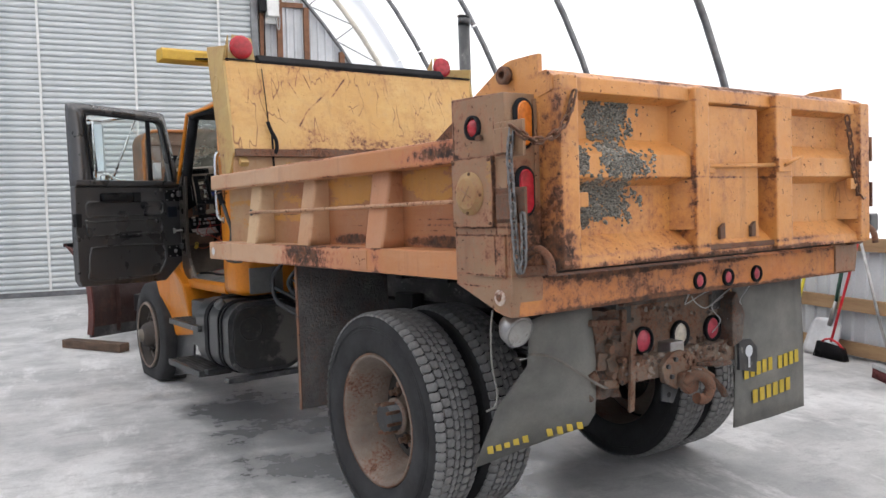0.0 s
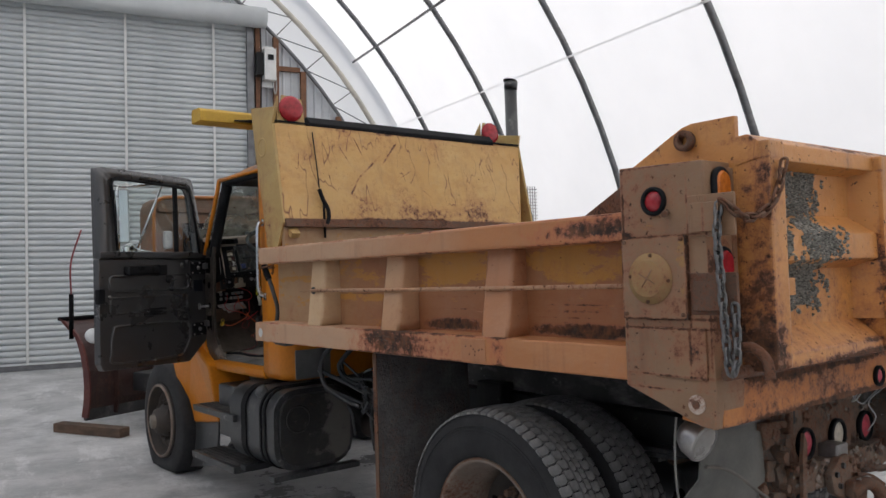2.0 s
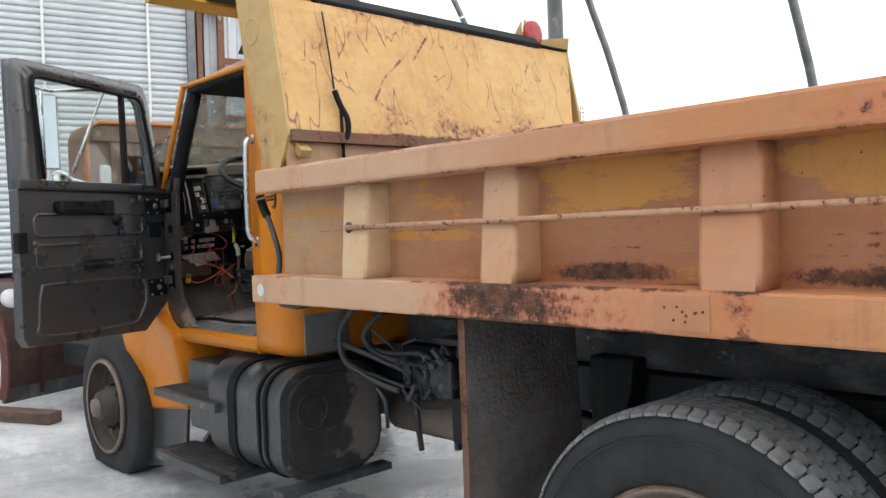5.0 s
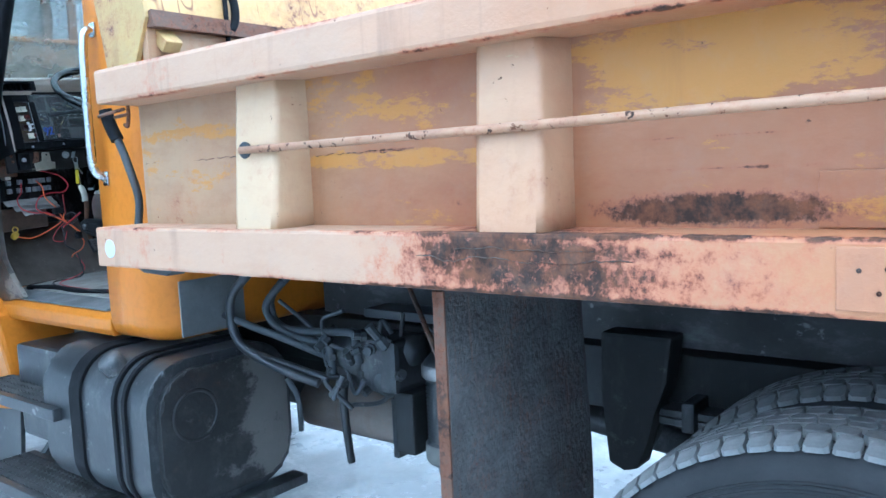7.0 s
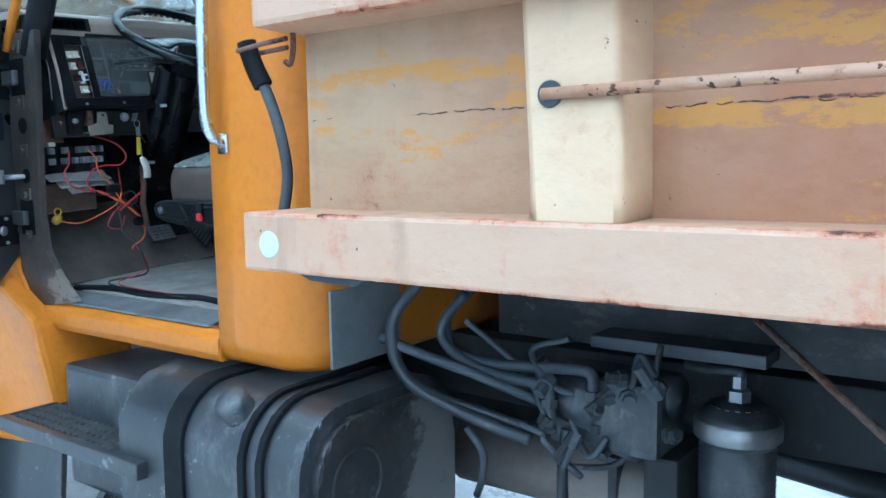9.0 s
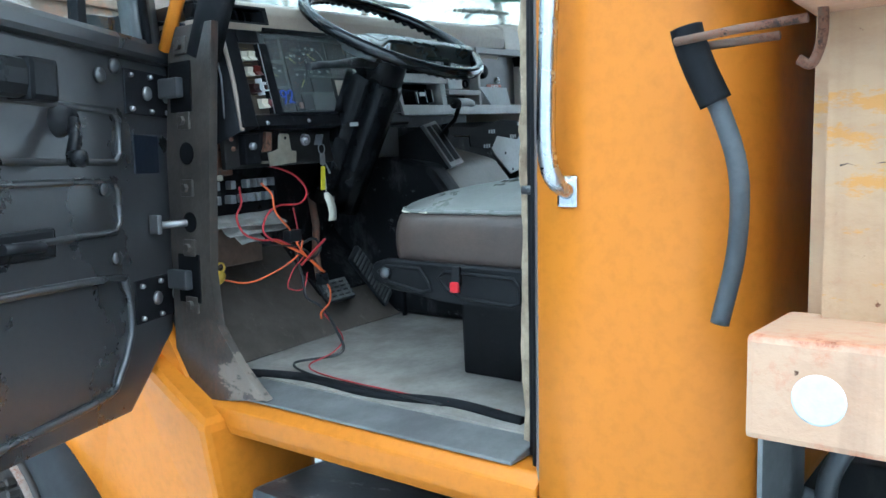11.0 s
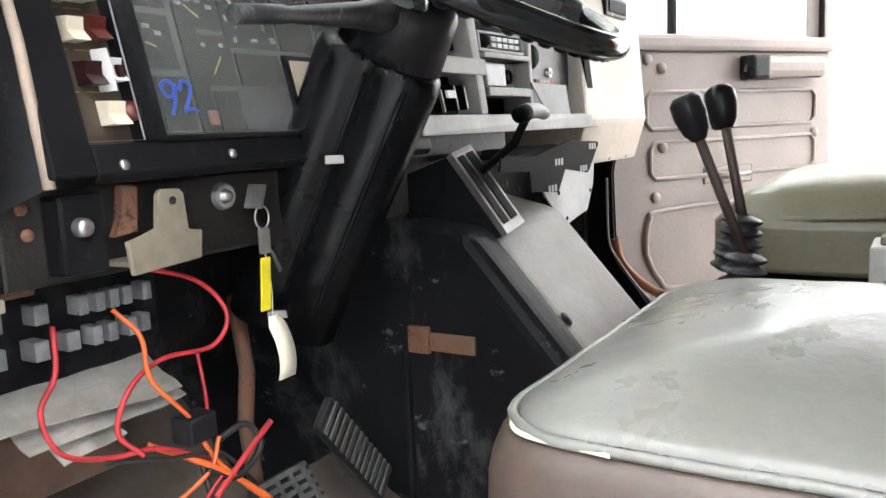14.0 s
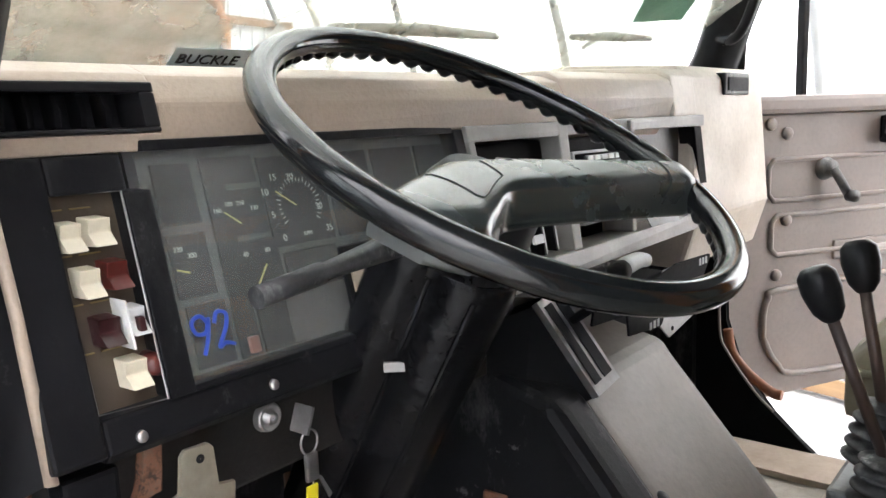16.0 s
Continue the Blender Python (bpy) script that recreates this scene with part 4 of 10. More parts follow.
# -- rear corner posts
def corner_post(sign):
    def X(x):
        return x if sign < 0 else mirror_x(x)

    def bx(bm, a, b, y0, y1, z0, z1, bevel=0.004):
        x0, x1 = sorted((X(a), X(b)))
        box(bm, x0, x1, y0, y1, z0, z1, bevel)
    bm = B()
    x0, x1 = sorted((X(1.822), X(1.975)))
    prism(bm, [(2.485, 1.30), (2.485, 2.028), (2.165, 2.018), (2.145, 1.30), (2.155, 1.19), (2.20, 1.195)], 'x', x0, x1, 0.005)
    post = part("corner_post", bm, M_POST, truck, "tan rusted steel corner post with lamps and a disc plate")
    bm = B()
    prism(bm, [(2.48, 1.87), (2.48, 2.01), (2.72, 1.885)], 'x', *sorted((X(1.90), X(1.93))), bevel=0.003)
    part("gusset", bm, M_RUST, post, "rusty triangular gusset plate")
    bm = B()
    bx(bm, 1.806, 1.823, 2.225, 2.475, 1.525, 1.79, 0.003)
    part("cover_plate", bm, M_POST, post)
    bm = B()
    lathe(bm, [(0.083, 0), (0.083, 0.006), (0.066, 0.007), (0.062, 0.020), (0.058, 0.022), (0.0005, 0.020)], (X(1.806), 2.36, 1.655), (sign, 0, 0), 36)
    part("disc_plate", bm, rusty("dull_ochre_disc", (0.335, 0.205, 0.075), (0.29, 0.17, 0.07), 0.70, 0.68, 0.55, scale=2.0, runs=0.2), post, "round ochre disc bolted on")
    for y, z in ((2.24, 1.778), (2.46, 1.776), (2.24, 1.54), (2.46, 1.54)):
        bm = B()
        disc(bm, (X(1.806), y, z), (sign, 0, 0), 0.007, 0.006, 8, 0.002)
        part("plate_bolt", bm, M_RUST, post)
    for k in range(4):
        a = math.pi * k / 2 + 0.1
        bm = B()
        disc(bm, (X(1.799), 2.36 + 0.075 * math.cos(a), 1.655 + 0.075 * math.sin(a)), (sign, 0, 0), 0.006, 0.005, 8)
        part("bolt", bm, M_RUST, post)
    bm = B()
    for a in (0.5, 2.2):
        c, s = math.cos(a), math.sin(a)
        tube(bm, [(X(1.785), 2.36 - 0.035 * c, 1.655 - 0.035 * s), (X(1.785), 2.36 + 0.035 * c, 1.655 + 0.035 * s)], 0.002, 6)
    part("raised_mark", bm, M_POST, post)
    bm = B()
    lathe(bm, [(0.047, 0), (0.047, 0.012), (0.036, 0.014), (0.034, 0.006)], (X(1.822), 2.345, 1.905), (sign, 0, 0), 28)
    ring = part("side_marker_rim", bm, M_BLACKTRIM, post)
    bm = B()
    disc(bm, (X(1.822), 2.345, 1.905), (sign, 0, 0), 0.034, 0.008, 24, 0.008)
    part("side_marker_lens", bm, M_REDLENS, ring)
    bm = B()
    tube(bm, [(X(1.82), 2.30, 1.865), (X(1.79), 2.285, 1.858)], 0.011, 8)
    part("peg", bm, M_RUST, post)
    bm = B()
    bx(bm, 1.812, 1.823, 2.17, 2.36, 1.34, 1.498, 0.003)
    part("lower_plate", bm, M_POST, post, "rust-speckled plate")
    bm = B()
    disc(bm, (X(1.822), 2.215, 1.262), (sign, 0, 0), 0.030, 0.006)
    dbs = part("drain_boss", bm, rusty("chipped_white_boss", (0.62, 0.58, 0.52), (0.50, 0.42, 0.34), 0.66, 0.66, scale=2.5), post)
    bm = B()
    disc(bm, (X(1.8158), 2.215, 1.262), (sign, 0, 0), 0.013, 0.004)
    part("boss_plug", bm, M_RUST, dbs)
    # pivot ear above the post
    bm = B()
    prism(bm, [(2.60, 2.02), (2.34, 2.155), (2.30, 2.165), (2.14, 2.165), (2.14, 1.85), (2.60, 1.85)], 'x', *sorted((X(1.972), X(1.995))), bevel=0.003)
    ear = part("pivot_ear", bm, M_GATE, post)
    bm = B()
    lathe(bm, [(0.016, -0.004), (0.034, -0.004), (0.035, 0.022), (0.018, 0.024), (0.016, 0.0)], (X(1.965), 2.315, 2.108), (sign, 0, 0), 24)
    part("pivot_bush", bm, M_RUST, ear)
    # rear face lamps
    for z, h, mat_ in ((1.905, 0.085, M_AMBERLENS), (1.655, 0.085, M_REDLENS)):
        xc = X(1.905)
        bm = B()
        pts = [(xc + 0.036 * math.cos(a), 2.155, z + 0.036 * math.sin(a) + (h - 0.036 if math.sin(a) > 0 else -(h - 0.036))) for a in [2 * math.pi * (k + 0.5) / 24 for k in range(24)]]
        tube(bm, pts, 0.011, 8, closed=True)
        rim = part("tail_lamp_rim", bm, M_BLACKTRIM, post)
        bm = B()
        f0 = [bm.verts.new((p[0], 2.148, p[2])) for p in pts]
        f1 = [bm.verts.new((xc + (p[0] - xc) * 0.8, 2.138, z + (p[2] - z) * 0.9)) for p in pts]
        for i in range(24):
            bm.faces.new((f0[i], f0[(i + 1) % 24], f1[(i + 1) % 24], f1[i]))
        bm.faces.new(f1)
        part("tail_lamp_lens", bm, mat_, rim, "oval amber lens" if mat_ is M_AMBERLENS else "oval red lens")
    for z in (1.84, 1.60):
        bm = B()
        bx(bm, 1.8185, 1.832, 2.06, 2.22, z - 0.06, z + 0.07, 0.003)
        bx(bm, 1.80, 1.8182, 2.10, 2.20, z - 0.045, z + 0.045, 0.003)
        part("chain_lug", bm, M_POST if z > 1.7 else M_RUST, post)
    # hook at the foot
    bm = B()
    tube(bm, spline([(X(1.88), 2.16, 1.39), (X(1.885), 2.10, 1.435), (X(1.89), 2.06, 1.44), (X(1.895), 2.02, 1.405), (X(1.895), 2.01, 1.35)], 6), 0.016, 10)
    part("tailgate_hook", bm, M_RUST, post)
    bm = B()
    tube(bm, [(X(1.84), 2.12, 1.36), (X(1.96), 2.12, 1.36)], 0.020, 12)
    part("hook_pin", bm, M_RUST, post)
    return post


post_l, post_r = corner_post(-1), corner_post(1)


def chain(name, pts, mat_, parent, pitch=0.034, wire=0.0052):
    """Oval links along a line, each turned a quarter from the last."""
    ch = empty(name, parent=parent)
    tagged(ch, "hanging " + ("galvanised" if mat_ is M_GALVCHAIN else "rusty") + " steel chain")
    line = spline(pts, 30)
    acc, nxt, k, proto = 0.0, 0.0, 0, None
    for a, b in zip(line, line[1:]):
        acc += (b - a).length
        if acc >= nxt:
            nxt += pitch
            d = (b - a).normalized()
            u, w = frame_of(d)
            if k % 2:
                u, w = w, -u
            m = Matrix.Translation(a) @ Matrix((u, d, w)).transposed().to_4x4()
            if proto is None:
                bm = B()
                L, W = 0.014, 0.011
                loop = [(W * math.cos(t), L * (1 if math.sin(t) >= 0 else -1) + W * math.sin(t) * 0.9, 0) for t in [2 * math.pi * (i + 0.5) / 14 for i in range(14)]]
                tube(bm, loop, wire, 6, closed=True)
                proto = part("link", bm, mat_, ch, m=m)
            else:
                share(proto, ch, m)
            k += 1
    return ch


chain("chain", [(1.80, 2.10, 1.86), (1.788, 2.10, 1.78), (1.79, 2.095, 1.66), (1.793, 2.09, 1.52), (1.798, 2.085, 1.40), (1.804, 2.078, 1.372), (1.812, 2.068, 1.40), (1.814, 2.064, 1.50), (1.812, 2.066, 1.585)], M_GALVCHAIN, post_l)
chain("chain", [(1.79, 2.07, 1.875), (1.83, 2.055, 1.845), (1.87, 2.045, 1.832), (1.92, 2.035, 1.843), (1.965, 2.02, 1.875), (2.005, 2.015, 1.935), (2.025, 2.012, 1.995)], M_RUST, post_l)
chain("chain", [(4.00, 2.045, 1.985), (4.012, 2.04, 1.90), (4.04, 2.04, 1.77), (4.072, 2.04, 1.66), (4.10, 2.04, 1.60), (4.125, 2.04, 1.585)], M_RUST, post_r)
chain("chain", [(4.29, 2.13, 1.85), (4.285, 2.13, 1.76), (4.25, 2.10, 1.66), (4.19, 2.06, 1.60), (4.15, 2.045, 1.59), (4.12, 2.045, 1.575), (4.115, 2.045, 1.52)], M_GALVCHAIN, post_r)
for z in (1.915, 1.666):
    bm = B()
    lathe(bm, [(0.020, -0.008), (0.044, -0.008), (0.044, 0.008), (0.020, 0.008), (0.020, -0.008)], (4.385, 2.165, z), (0, 1, 0), 20)
    prism(bm, [(4.405, z - 0.02), (4.429, z), (4.430, z - 0.09), (4.40, z - 0.115), (4.34, z - 0.115), (4.335, z - 0.05)], 'y', 2.157, 2.173, 0.002)
    box(bm, 4.255, 4.345, 2.15, 2.176, z - 0.11, z - 0.055, 0.004)
    part("chain_lug", bm, M_GRIME, post_r, "dark steel keyhole lug")
bm = B()
box(bm, 4.375, 4.47, 2.12, 2.17, 1.40, 1.50, 0.014, 3)
box(bm, 4.255, 4.40, 2.13, 2.16, 1.45, 1.49, 0.004)
part("side_marker", bm, M_GRIME, post_r, "small dark marker lamp on a bracket")

# -- tailgate: frame, posts and dished panels
gate = tagged(empty("tailgate", parent=truck), "orange steel tailgate with dished panels, rust streaks and dried mortar splashes")
GX = (1.975, 2.068, 2.75, 2.845, 3.265, 3.34, 3.47, 4.098, 4.19)
bm = B()
box(bm, GX[0] + 0.004, GX[-1] - 0.004, 2.138, 2.16, 1.362, 2.088)
part("back_sheet", bm, M_GATE, gate)
bm = B()
prism(bm, [(2.065, 2.075), (2.06, 2.02), (2.148, 2.00), (2.148, 2.095), (2.10, 2.10)], 'x', GX[0] - 0.004, GX[-1] + 0.012, 0.005)
part("top_rail", bm, M_GATE, gate)
bm = B()
prism(bm, [(2.05, 1.36), (2.055, 1.405), (2.148, 1.487), (2.146, 1.355)], 'x', GX[0] - 0.003, GX[-1] + 0.003, 0.005)
part("bottom_rail", bm, M_GATE, gate)
for a, b in ((GX[0], GX[1]), (GX[2], GX[3]), (GX[5], GX[6]), (GX[7], GX[8])):
    bm = B()
    box(bm, a, b, 2.03, 2.15, 1.365, 2.075, 0.010)
    part("gate_post", bm, M_GATE, gate)
for a, b in ((GX[1], GX[2]), (GX[6], GX[7])):
    # mid rail with sloping shelves, upper and lower dish
    bm = B()
    prism(bm, [(2.148, 1.862), (2.058, 1.79), (2.055, 1.70), (2.148, 1.665)], 'x', a - 0.005, b + 0.005, 0.005)
    part("mid_rail", bm, M_GATE, gate)
    for z0, z1 in ((1.79, 2.02), (1.48, 1.69)):
        bm = B()
        prism(bm, [(b + 0.002, 2.042), (b - 0.05, 2.145), (b + 0.002, 2.145)], 'z', z0, z1, 0.0)
        part("dish_edge", bm, M_GATE, gate)
bm = B()
box(bm, GX[3] + 0.01, GX[4], 2.078, 2.136, 1.41, 2.01, 0.004)
door_ = part("chute_door", bm, M_GATE, gate, "small sliding chute door")
bm = B()
tube(bm, [(2.80, 2.05, 1.745), (3.05, 2.055, 1.748), (3.42, 2.04, 1.755)], 0.010, 8)
box(bm, 2.80, 2.90, 2.045, 2.075, 1.715, 1.775, 0.004)
box(bm, 3.34, 3.45, 2.02, 2.05, 1.72, 1.785, 0.005)
tube(bm, [(3.38, 2.02, 1.75), (3.47, 1.98, 1.79)], 0.008, 8)
part("latch_bar", bm, M_GATE, door_)
for x in (2.97, 3.2):
    bm = B()
    prism(bm, [(x - 0.015, 1.43), (x + 0.02, 1.43), (x + 0.02, 1.50), (x - 0.015, 1.48)], 'y', 2.062, 2.08, 0.003)
    part("stop_lug", bm, M_RUST, door_)
bm = B()
box(bm, GX[3] - 0.01, GX[5], 2.045, 2.08, 1.385, 1.408, 0.003)
part("chute_lip", bm, M_RUST, gate)
for x, z in ((2.085, 1.615), (4.05, 1.66)):
    bm = B()
    box(bm, x - 0.03, x + 0.035, 2.04, 2.062, z - 0.025, z + 0.03, 0.004)
    part("gate_lug", bm, M_GATE, gate)
# dried mortar, clinging in lumps
rng = random.Random(7)
bm = B()


def mortar_mask(x, z):
    blobs = ((2.31, 1.925, 0.13, 0.10), (2.40, 1.96, 0.08, 0.06), (2.12, 1.95, 0.045, 0.10), (2.27, 1.81, 0.07, 0.04), (2.34, 1.75, 0.17, 0.075), (2.11, 1.755, 0.05, 0.06), (2.29, 1.63, 0.18, 0.085), (2.20, 1.575, 0.09, 0.06), (2.13, 1.65, 0.08, 0.05), (2.37, 1.59, 0.08, 0.07))
    m = max(1 - math.hypot((x - a) / c, (z - b) / d) for a, b, c, d in blobs)
    return m + 0.85 * noise.noise((x * 24, z * 14, 3)) + 0.55 * noise.noise((x * 70, z * 60, 9))


def gate_y(z):
    if 1.665 < z < 1.70:
        return 2.136 - 0.081 * (z - 1.665) / 0.035
    if 1.70 <= z < 1.79:
        return 2.055
    if 1.79 <= z < 1.862:
        return 2.058 + 0.078 * (z - 1.79) / 0.072
    return 2.136


N = 0
while N < 11000:
    x, z = rng.uniform(2.07, 2.56), rng.uniform(1.47, 2.015)
    if mortar_mask(x, z) > 0.14:
        r = rng.uniform(0.0018, 0.0058)
        c = Vector((x, gate_y(z) + 0.001, z))
        o = [c + Vector((rng.uniform(0.7, 1.2) * r * dx, -1.5 * r * (1 if dy else 0) * rng.uniform(0.6, 1.4), rng.uniform(0.7, 1.2) * r * dz)) for dx, dy, dz in ((1, 0, 0.2), (0.3, 0, 1), (-0.8, 0, 0.7), (-0.9, 0, -0.5), (0.2, 0, -1), (0, 1, 0))]
        v = [bm.verts.new(p) for p in o]
        for i in range(5):
            bm.faces.new((v[i], v[(i + 1) % 5], v[5]))
        N += 1
part("mortar_splash", bm, M_MORTAR, gate, "rough grey dried mortar splashes", kind="stuff")

boxpart("edge_strip", 1.958, 2.05, 2.152, 2.185, 1.345, 2.0, M_POST, gate)
# -- rear beam with marker lamps
bm = B()
prism(bm, [(2.15, 1.19), (2.20, 1.185), (2.30, 1.20), (2.30, 1.35), (2.15, 1.33)], 'x', 1.86, 4.235, 0.006)
beam = part("rear_beam", bm, M_BEAM, truck, "rusted orange rear cross beam")
bm = B()
box(bm, 4.05, 4.24, 2.14, 2.16, 1.20, 1.34, 0.004)
part("beam_patch", bm, M_POST, beam)
for x in (2.913, 3.122, 3.345):
    bm = B()
    lathe(bm, [(0.024, 0.0), (0.040, 0.0), (0.040, 0.012), (0.033, 0.016), (0.027, 0.006)], (x, 2.15, 1.245), (0, -1, 0), 24)
    rim = part("marker_rim", bm, M_BLACKTRIM, beam)
    bm = B()
    disc(bm, (x, 2.15, 1.245), (0, -1, 0), 0.027, 0.006, 20, 0.006)
    part("marker_lens", bm, M_FADEDRED, rim, "faded red lens")

# -- headboard and cab guard of the bed
bm = B()
v = [bm.verts.new(p) for p in ((2.03, 5.325, 2.05), (4.10, 5.335, 2.07), (4.235, 5.47, 2.71), (2.03, 5.455, 2.705))]
f = bm.faces.new(v)
bmesh.ops.subdivide_edges(bm, edges=list(bm.edges), cuts=14, use_grid_fill=True)
for q in bm.verts:
    if 2.1 < q.co.z < 2.66:
        q.co.y += 0.008 * noise.noise((q.co.x * 2.5, q.co.z * 3, 1))
r = bmesh.ops.extrude_face_region(bm, geom=list(bm.faces))
bmesh.ops.translate(bm, verts=[g for g in r["geom"] if isinstance(g, bmesh.types.BMVert)], vec=(0, 0.02, 0))
head = part("headboard", bm, M_HEAD, truck, "scratched yellow steel headboard above the bed")
bm = B()
prism(bm, [(5.325, 2.05), (5.455, 2.705), (5.40, 2.80), (5.76, 2.85), (5.70, 2.53), (5.60, 2.10), (5.56, 1.90), (5.42, 1.88)], 'x', 2.018, 2.036, 0.003)
wing_l = part("side_wing", bm, M_WING, head, "ochre tapered side plate")
bm = B()
prism(bm, [(5.335, 2.07), (5.47, 2.71), (5.45, 2.80), (5.76, 2.85), (5.60, 2.10)], 'x', 4.222, 4.240, 0.003)
part("side_wing", bm, M_WING, head)
bm = B()
lathe(bm, [(0.052, 0), (0.060, 0.006), (0.066, 0.0)], (2.018, 5.60, 2.56), (-1, 0, 0), 28)
part("stamped_ring", bm, M_WING, wing_l)
bm = B()
tube(bm, [(2.30, 5.43, 2.66), (2.302, 5.39, 2.46), (2.30, 5.355, 2.28)], 0.004, 6)
tube(bm, [(2.315, 5.33, 2.22), (2.315, 5.32, 1.95)], 0.008, 8)
part("tie_rod", bm, M_BLACKTRIM, head)
bm = B()
tube(bm, spline([(2.29, 5.34, 2.27), (2.31, 5.325, 2.20), (2.335, 5.31, 2.14), (2.34, 5.31, 2.08), (2.325, 5.315, 2.04)]), 0.014, 8)
part("rag_tie", bm, M_BLACKTRIM, head, "frayed dark rag tied round the rod")
bm = B()
prism(bm, [(5.30, 2.02), (5.34, 2.02), (5.34, 2.065), (5.315, 2.075)], 'x', 2.03, 4.12, 0.004)
part("bottom_lip", bm, M_RUST, head)
bm = B()
box(bm, 2.06, 2.12, 5.28, 5.47, 2.0, 2.04, 0.004, m=Matrix.Translation((0, 5.37, 2.02)) @ Matrix.Rotation(radians(40), 4, 'X') @ Matrix.Translation((0, -5.37, -2.02)))
part("brace", bm, M_WING, head)
# roof plate of the guard with striped front lip
bm = B()
prism(bm, [(5.455, 2.715), (5.455, 2.725), (6.08, 2.83), (6.08, 2.82)], 'x', 2.04, 4.22, 0.0)
guard = part("guard_plate", bm, M_BLACKTRIM, head, "dark plate over the cab")
stripes = ((1.79, 2.36, M_HAZARDY), (2.36, 3.02, M_BLACKTRIM), (3.02, 3.42, M_BLACKTRIM), (3.42, 4.12, M_HAZARDY))
for a, b, mt in stripes:
    bm = B()
    prism(bm, [(6.08, 2.805), (6.08, 2.875), (6.10, 2.895), (6.22, 2.90), (6.24, 2.885), (6.24, 2.80)], 'x', a, b, 0.006)
    part("lip_stripe", bm, mt, guard, "yellow painted lip" if mt is M_HAZARDY else "black painted lip")
bm = B()
prism(bm, [(5.46, 2.70), (5.46, 2.73), (5.50, 2.775), (5.53, 2.775), (5.53, 2.70)], 'x', 2.30, 3.95, 0.004)
part("top_rib", bm, M_BLACKTRIM, head)
for x, z, y in ((2.165, 2.81, 5.475), (4.0, 2.815, 5.565)):
    bm = B()
    prism(bm, [(x - 0.095, 2.70), (x + 0.11, 2.70), (x + 0.085, 2.885), (x - 0.06, 2.90)], 'y', y, y + 0.012, 0.003)
    prism(bm, [(y, 2.70), (y + 0.16, 2.70), (y, 2.89)], 'x', x - 0.095, x - 0.088, 0.0)
    br = part("lamp_bracket", bm, M_WING, head)
    bm = B()
    lathe(bm, [(0.0005, 0), (0.082, 0.0), (0.086, 0.008), (0.083, 0.022), (0.060, 0.032), (0.03, 0.035), (0.0005, 0.036)], (x, y, z), (0, -1, 0), 32)
    part("warning_lamp", bm, M_REDLENS, br, "large round red warning lens")
# exhaust stack and its perforated guard
bm = B()
tube(bm, [(4.29, 5.60, 1.0), (4.29, 5.60, 3.24)], 0.052, 20)
tube(bm, [(4.29, 5.60, 3.22), (4.295, 5.595, 3.28)], 0.056, 20)
stack = part("exhaust_pipe", bm, M_GRIME, truck, "dark steel exhaust stack with a flap cap")
bm = B()
disc(bm, (4.29, 5.60, 3.285), (0.25, 0, 1), 0.06, 0.008, 20)
part("rain_cap", bm, M_GRIME, stack)
bm = B()
for i in range(5):
    for k in range(24):
        z0, x0 = 1.75 + 0.027 * k, 4.345 + 0.027 * i
        t = 0.006
        box(bm, x0, x0 + t, 5.52, 5.525, z0, z0 + 0.027)
        box(bm, x0 + t, x0 + 0.027, 5.52, 5.525, z0, z0 + t)
part("perforated_guard", bm, M_STEEL, stack, "perforated steel heat guard")

# -- chassis
for x in (2.66, 3.36):
    boxpart("chassis_rail", x, x + 0.085, 2.47, 8.6, 0.85, 1.03, M_UNDER, truck, 0.006)
    boxpart("bed_runner", x - 0.01, x + 0.09, 2.4, 5.3, 1.05, 1.19, M_RUNNER, truck, 0.006)
for y in (2.62, 3.9, 4.9, 5.9, 7.3):
    boxpart("cross_member", 2.75, 3.36, y, y + 0.1, 0.80, 1.0, M_GRIME, truck)
bm = B()
tube(bm, [(2.0, 3.385, 0.548), (4.1, 3.385, 0.548)], 0.075, 14)
axle = part("rear_axle", bm, M_GRIME, truck)
bm = B()
lathe(bm, [(0.06, -0.2), (0.16, -0.14), (0.20, 0.0), (0.16, 0.14), (0.06, 0.22)], (3.05, 3.385, 0.53), (0, 1, 0), 20)
part("differential", bm, M_GRIME, axle)
bm = B()
tube(bm, [(3.05, 3.7, 0.6), (3.05, 6.0, 0.85)], 0.05, 12)
part("drive_shaft", bm, M_GRIME, axle)
for x in (2.62, 3.40):
    for k in range(5):
        boxpart("leaf_spring", x - 0.04, x + 0.04, 3.385 - 0.62 + 0.09 * k, 3.385 + 0.67 - 0.09 * k, 0.90 - 0.022 * k - 0.02, 0.90 - 0.022 * k - 0.001, M_GRIME, axle, 0.003)
bm = B()
tube(bm, [(2.0, 7.6, 0.49), (4.1, 7.6, 0.49)], 0.06, 12)
part("front_axle", bm, M_GRIME, truck)
bm = B()
box(bm, 2.75, 3.36, 6.6, 8.5, 0.70, 1.06, 0.05)
part("engine_block", bm, M_GRIME, truck)

bm = B()
lathe(bm, [(0.0005, 0.0), (0.13, 0.0), (0.15, 0.05), (0.17, 0.35), (0.20, 0.42), (0.20, 0.8), (0.26, 1.0), (0.26, 1.15), (0.0005, 1.16)], (3.05, 4.75, 0.78), (0, 1, 0), 20)
gbx = part("gearbox", bm, M_UNDER, truck, "greasy dark gearbox between the rails")
boxpart("mounting_beam", 2.46, 3.62, 4.72, 4.80, 0.66, 0.86, M_UNDER, gbx, 0.01)
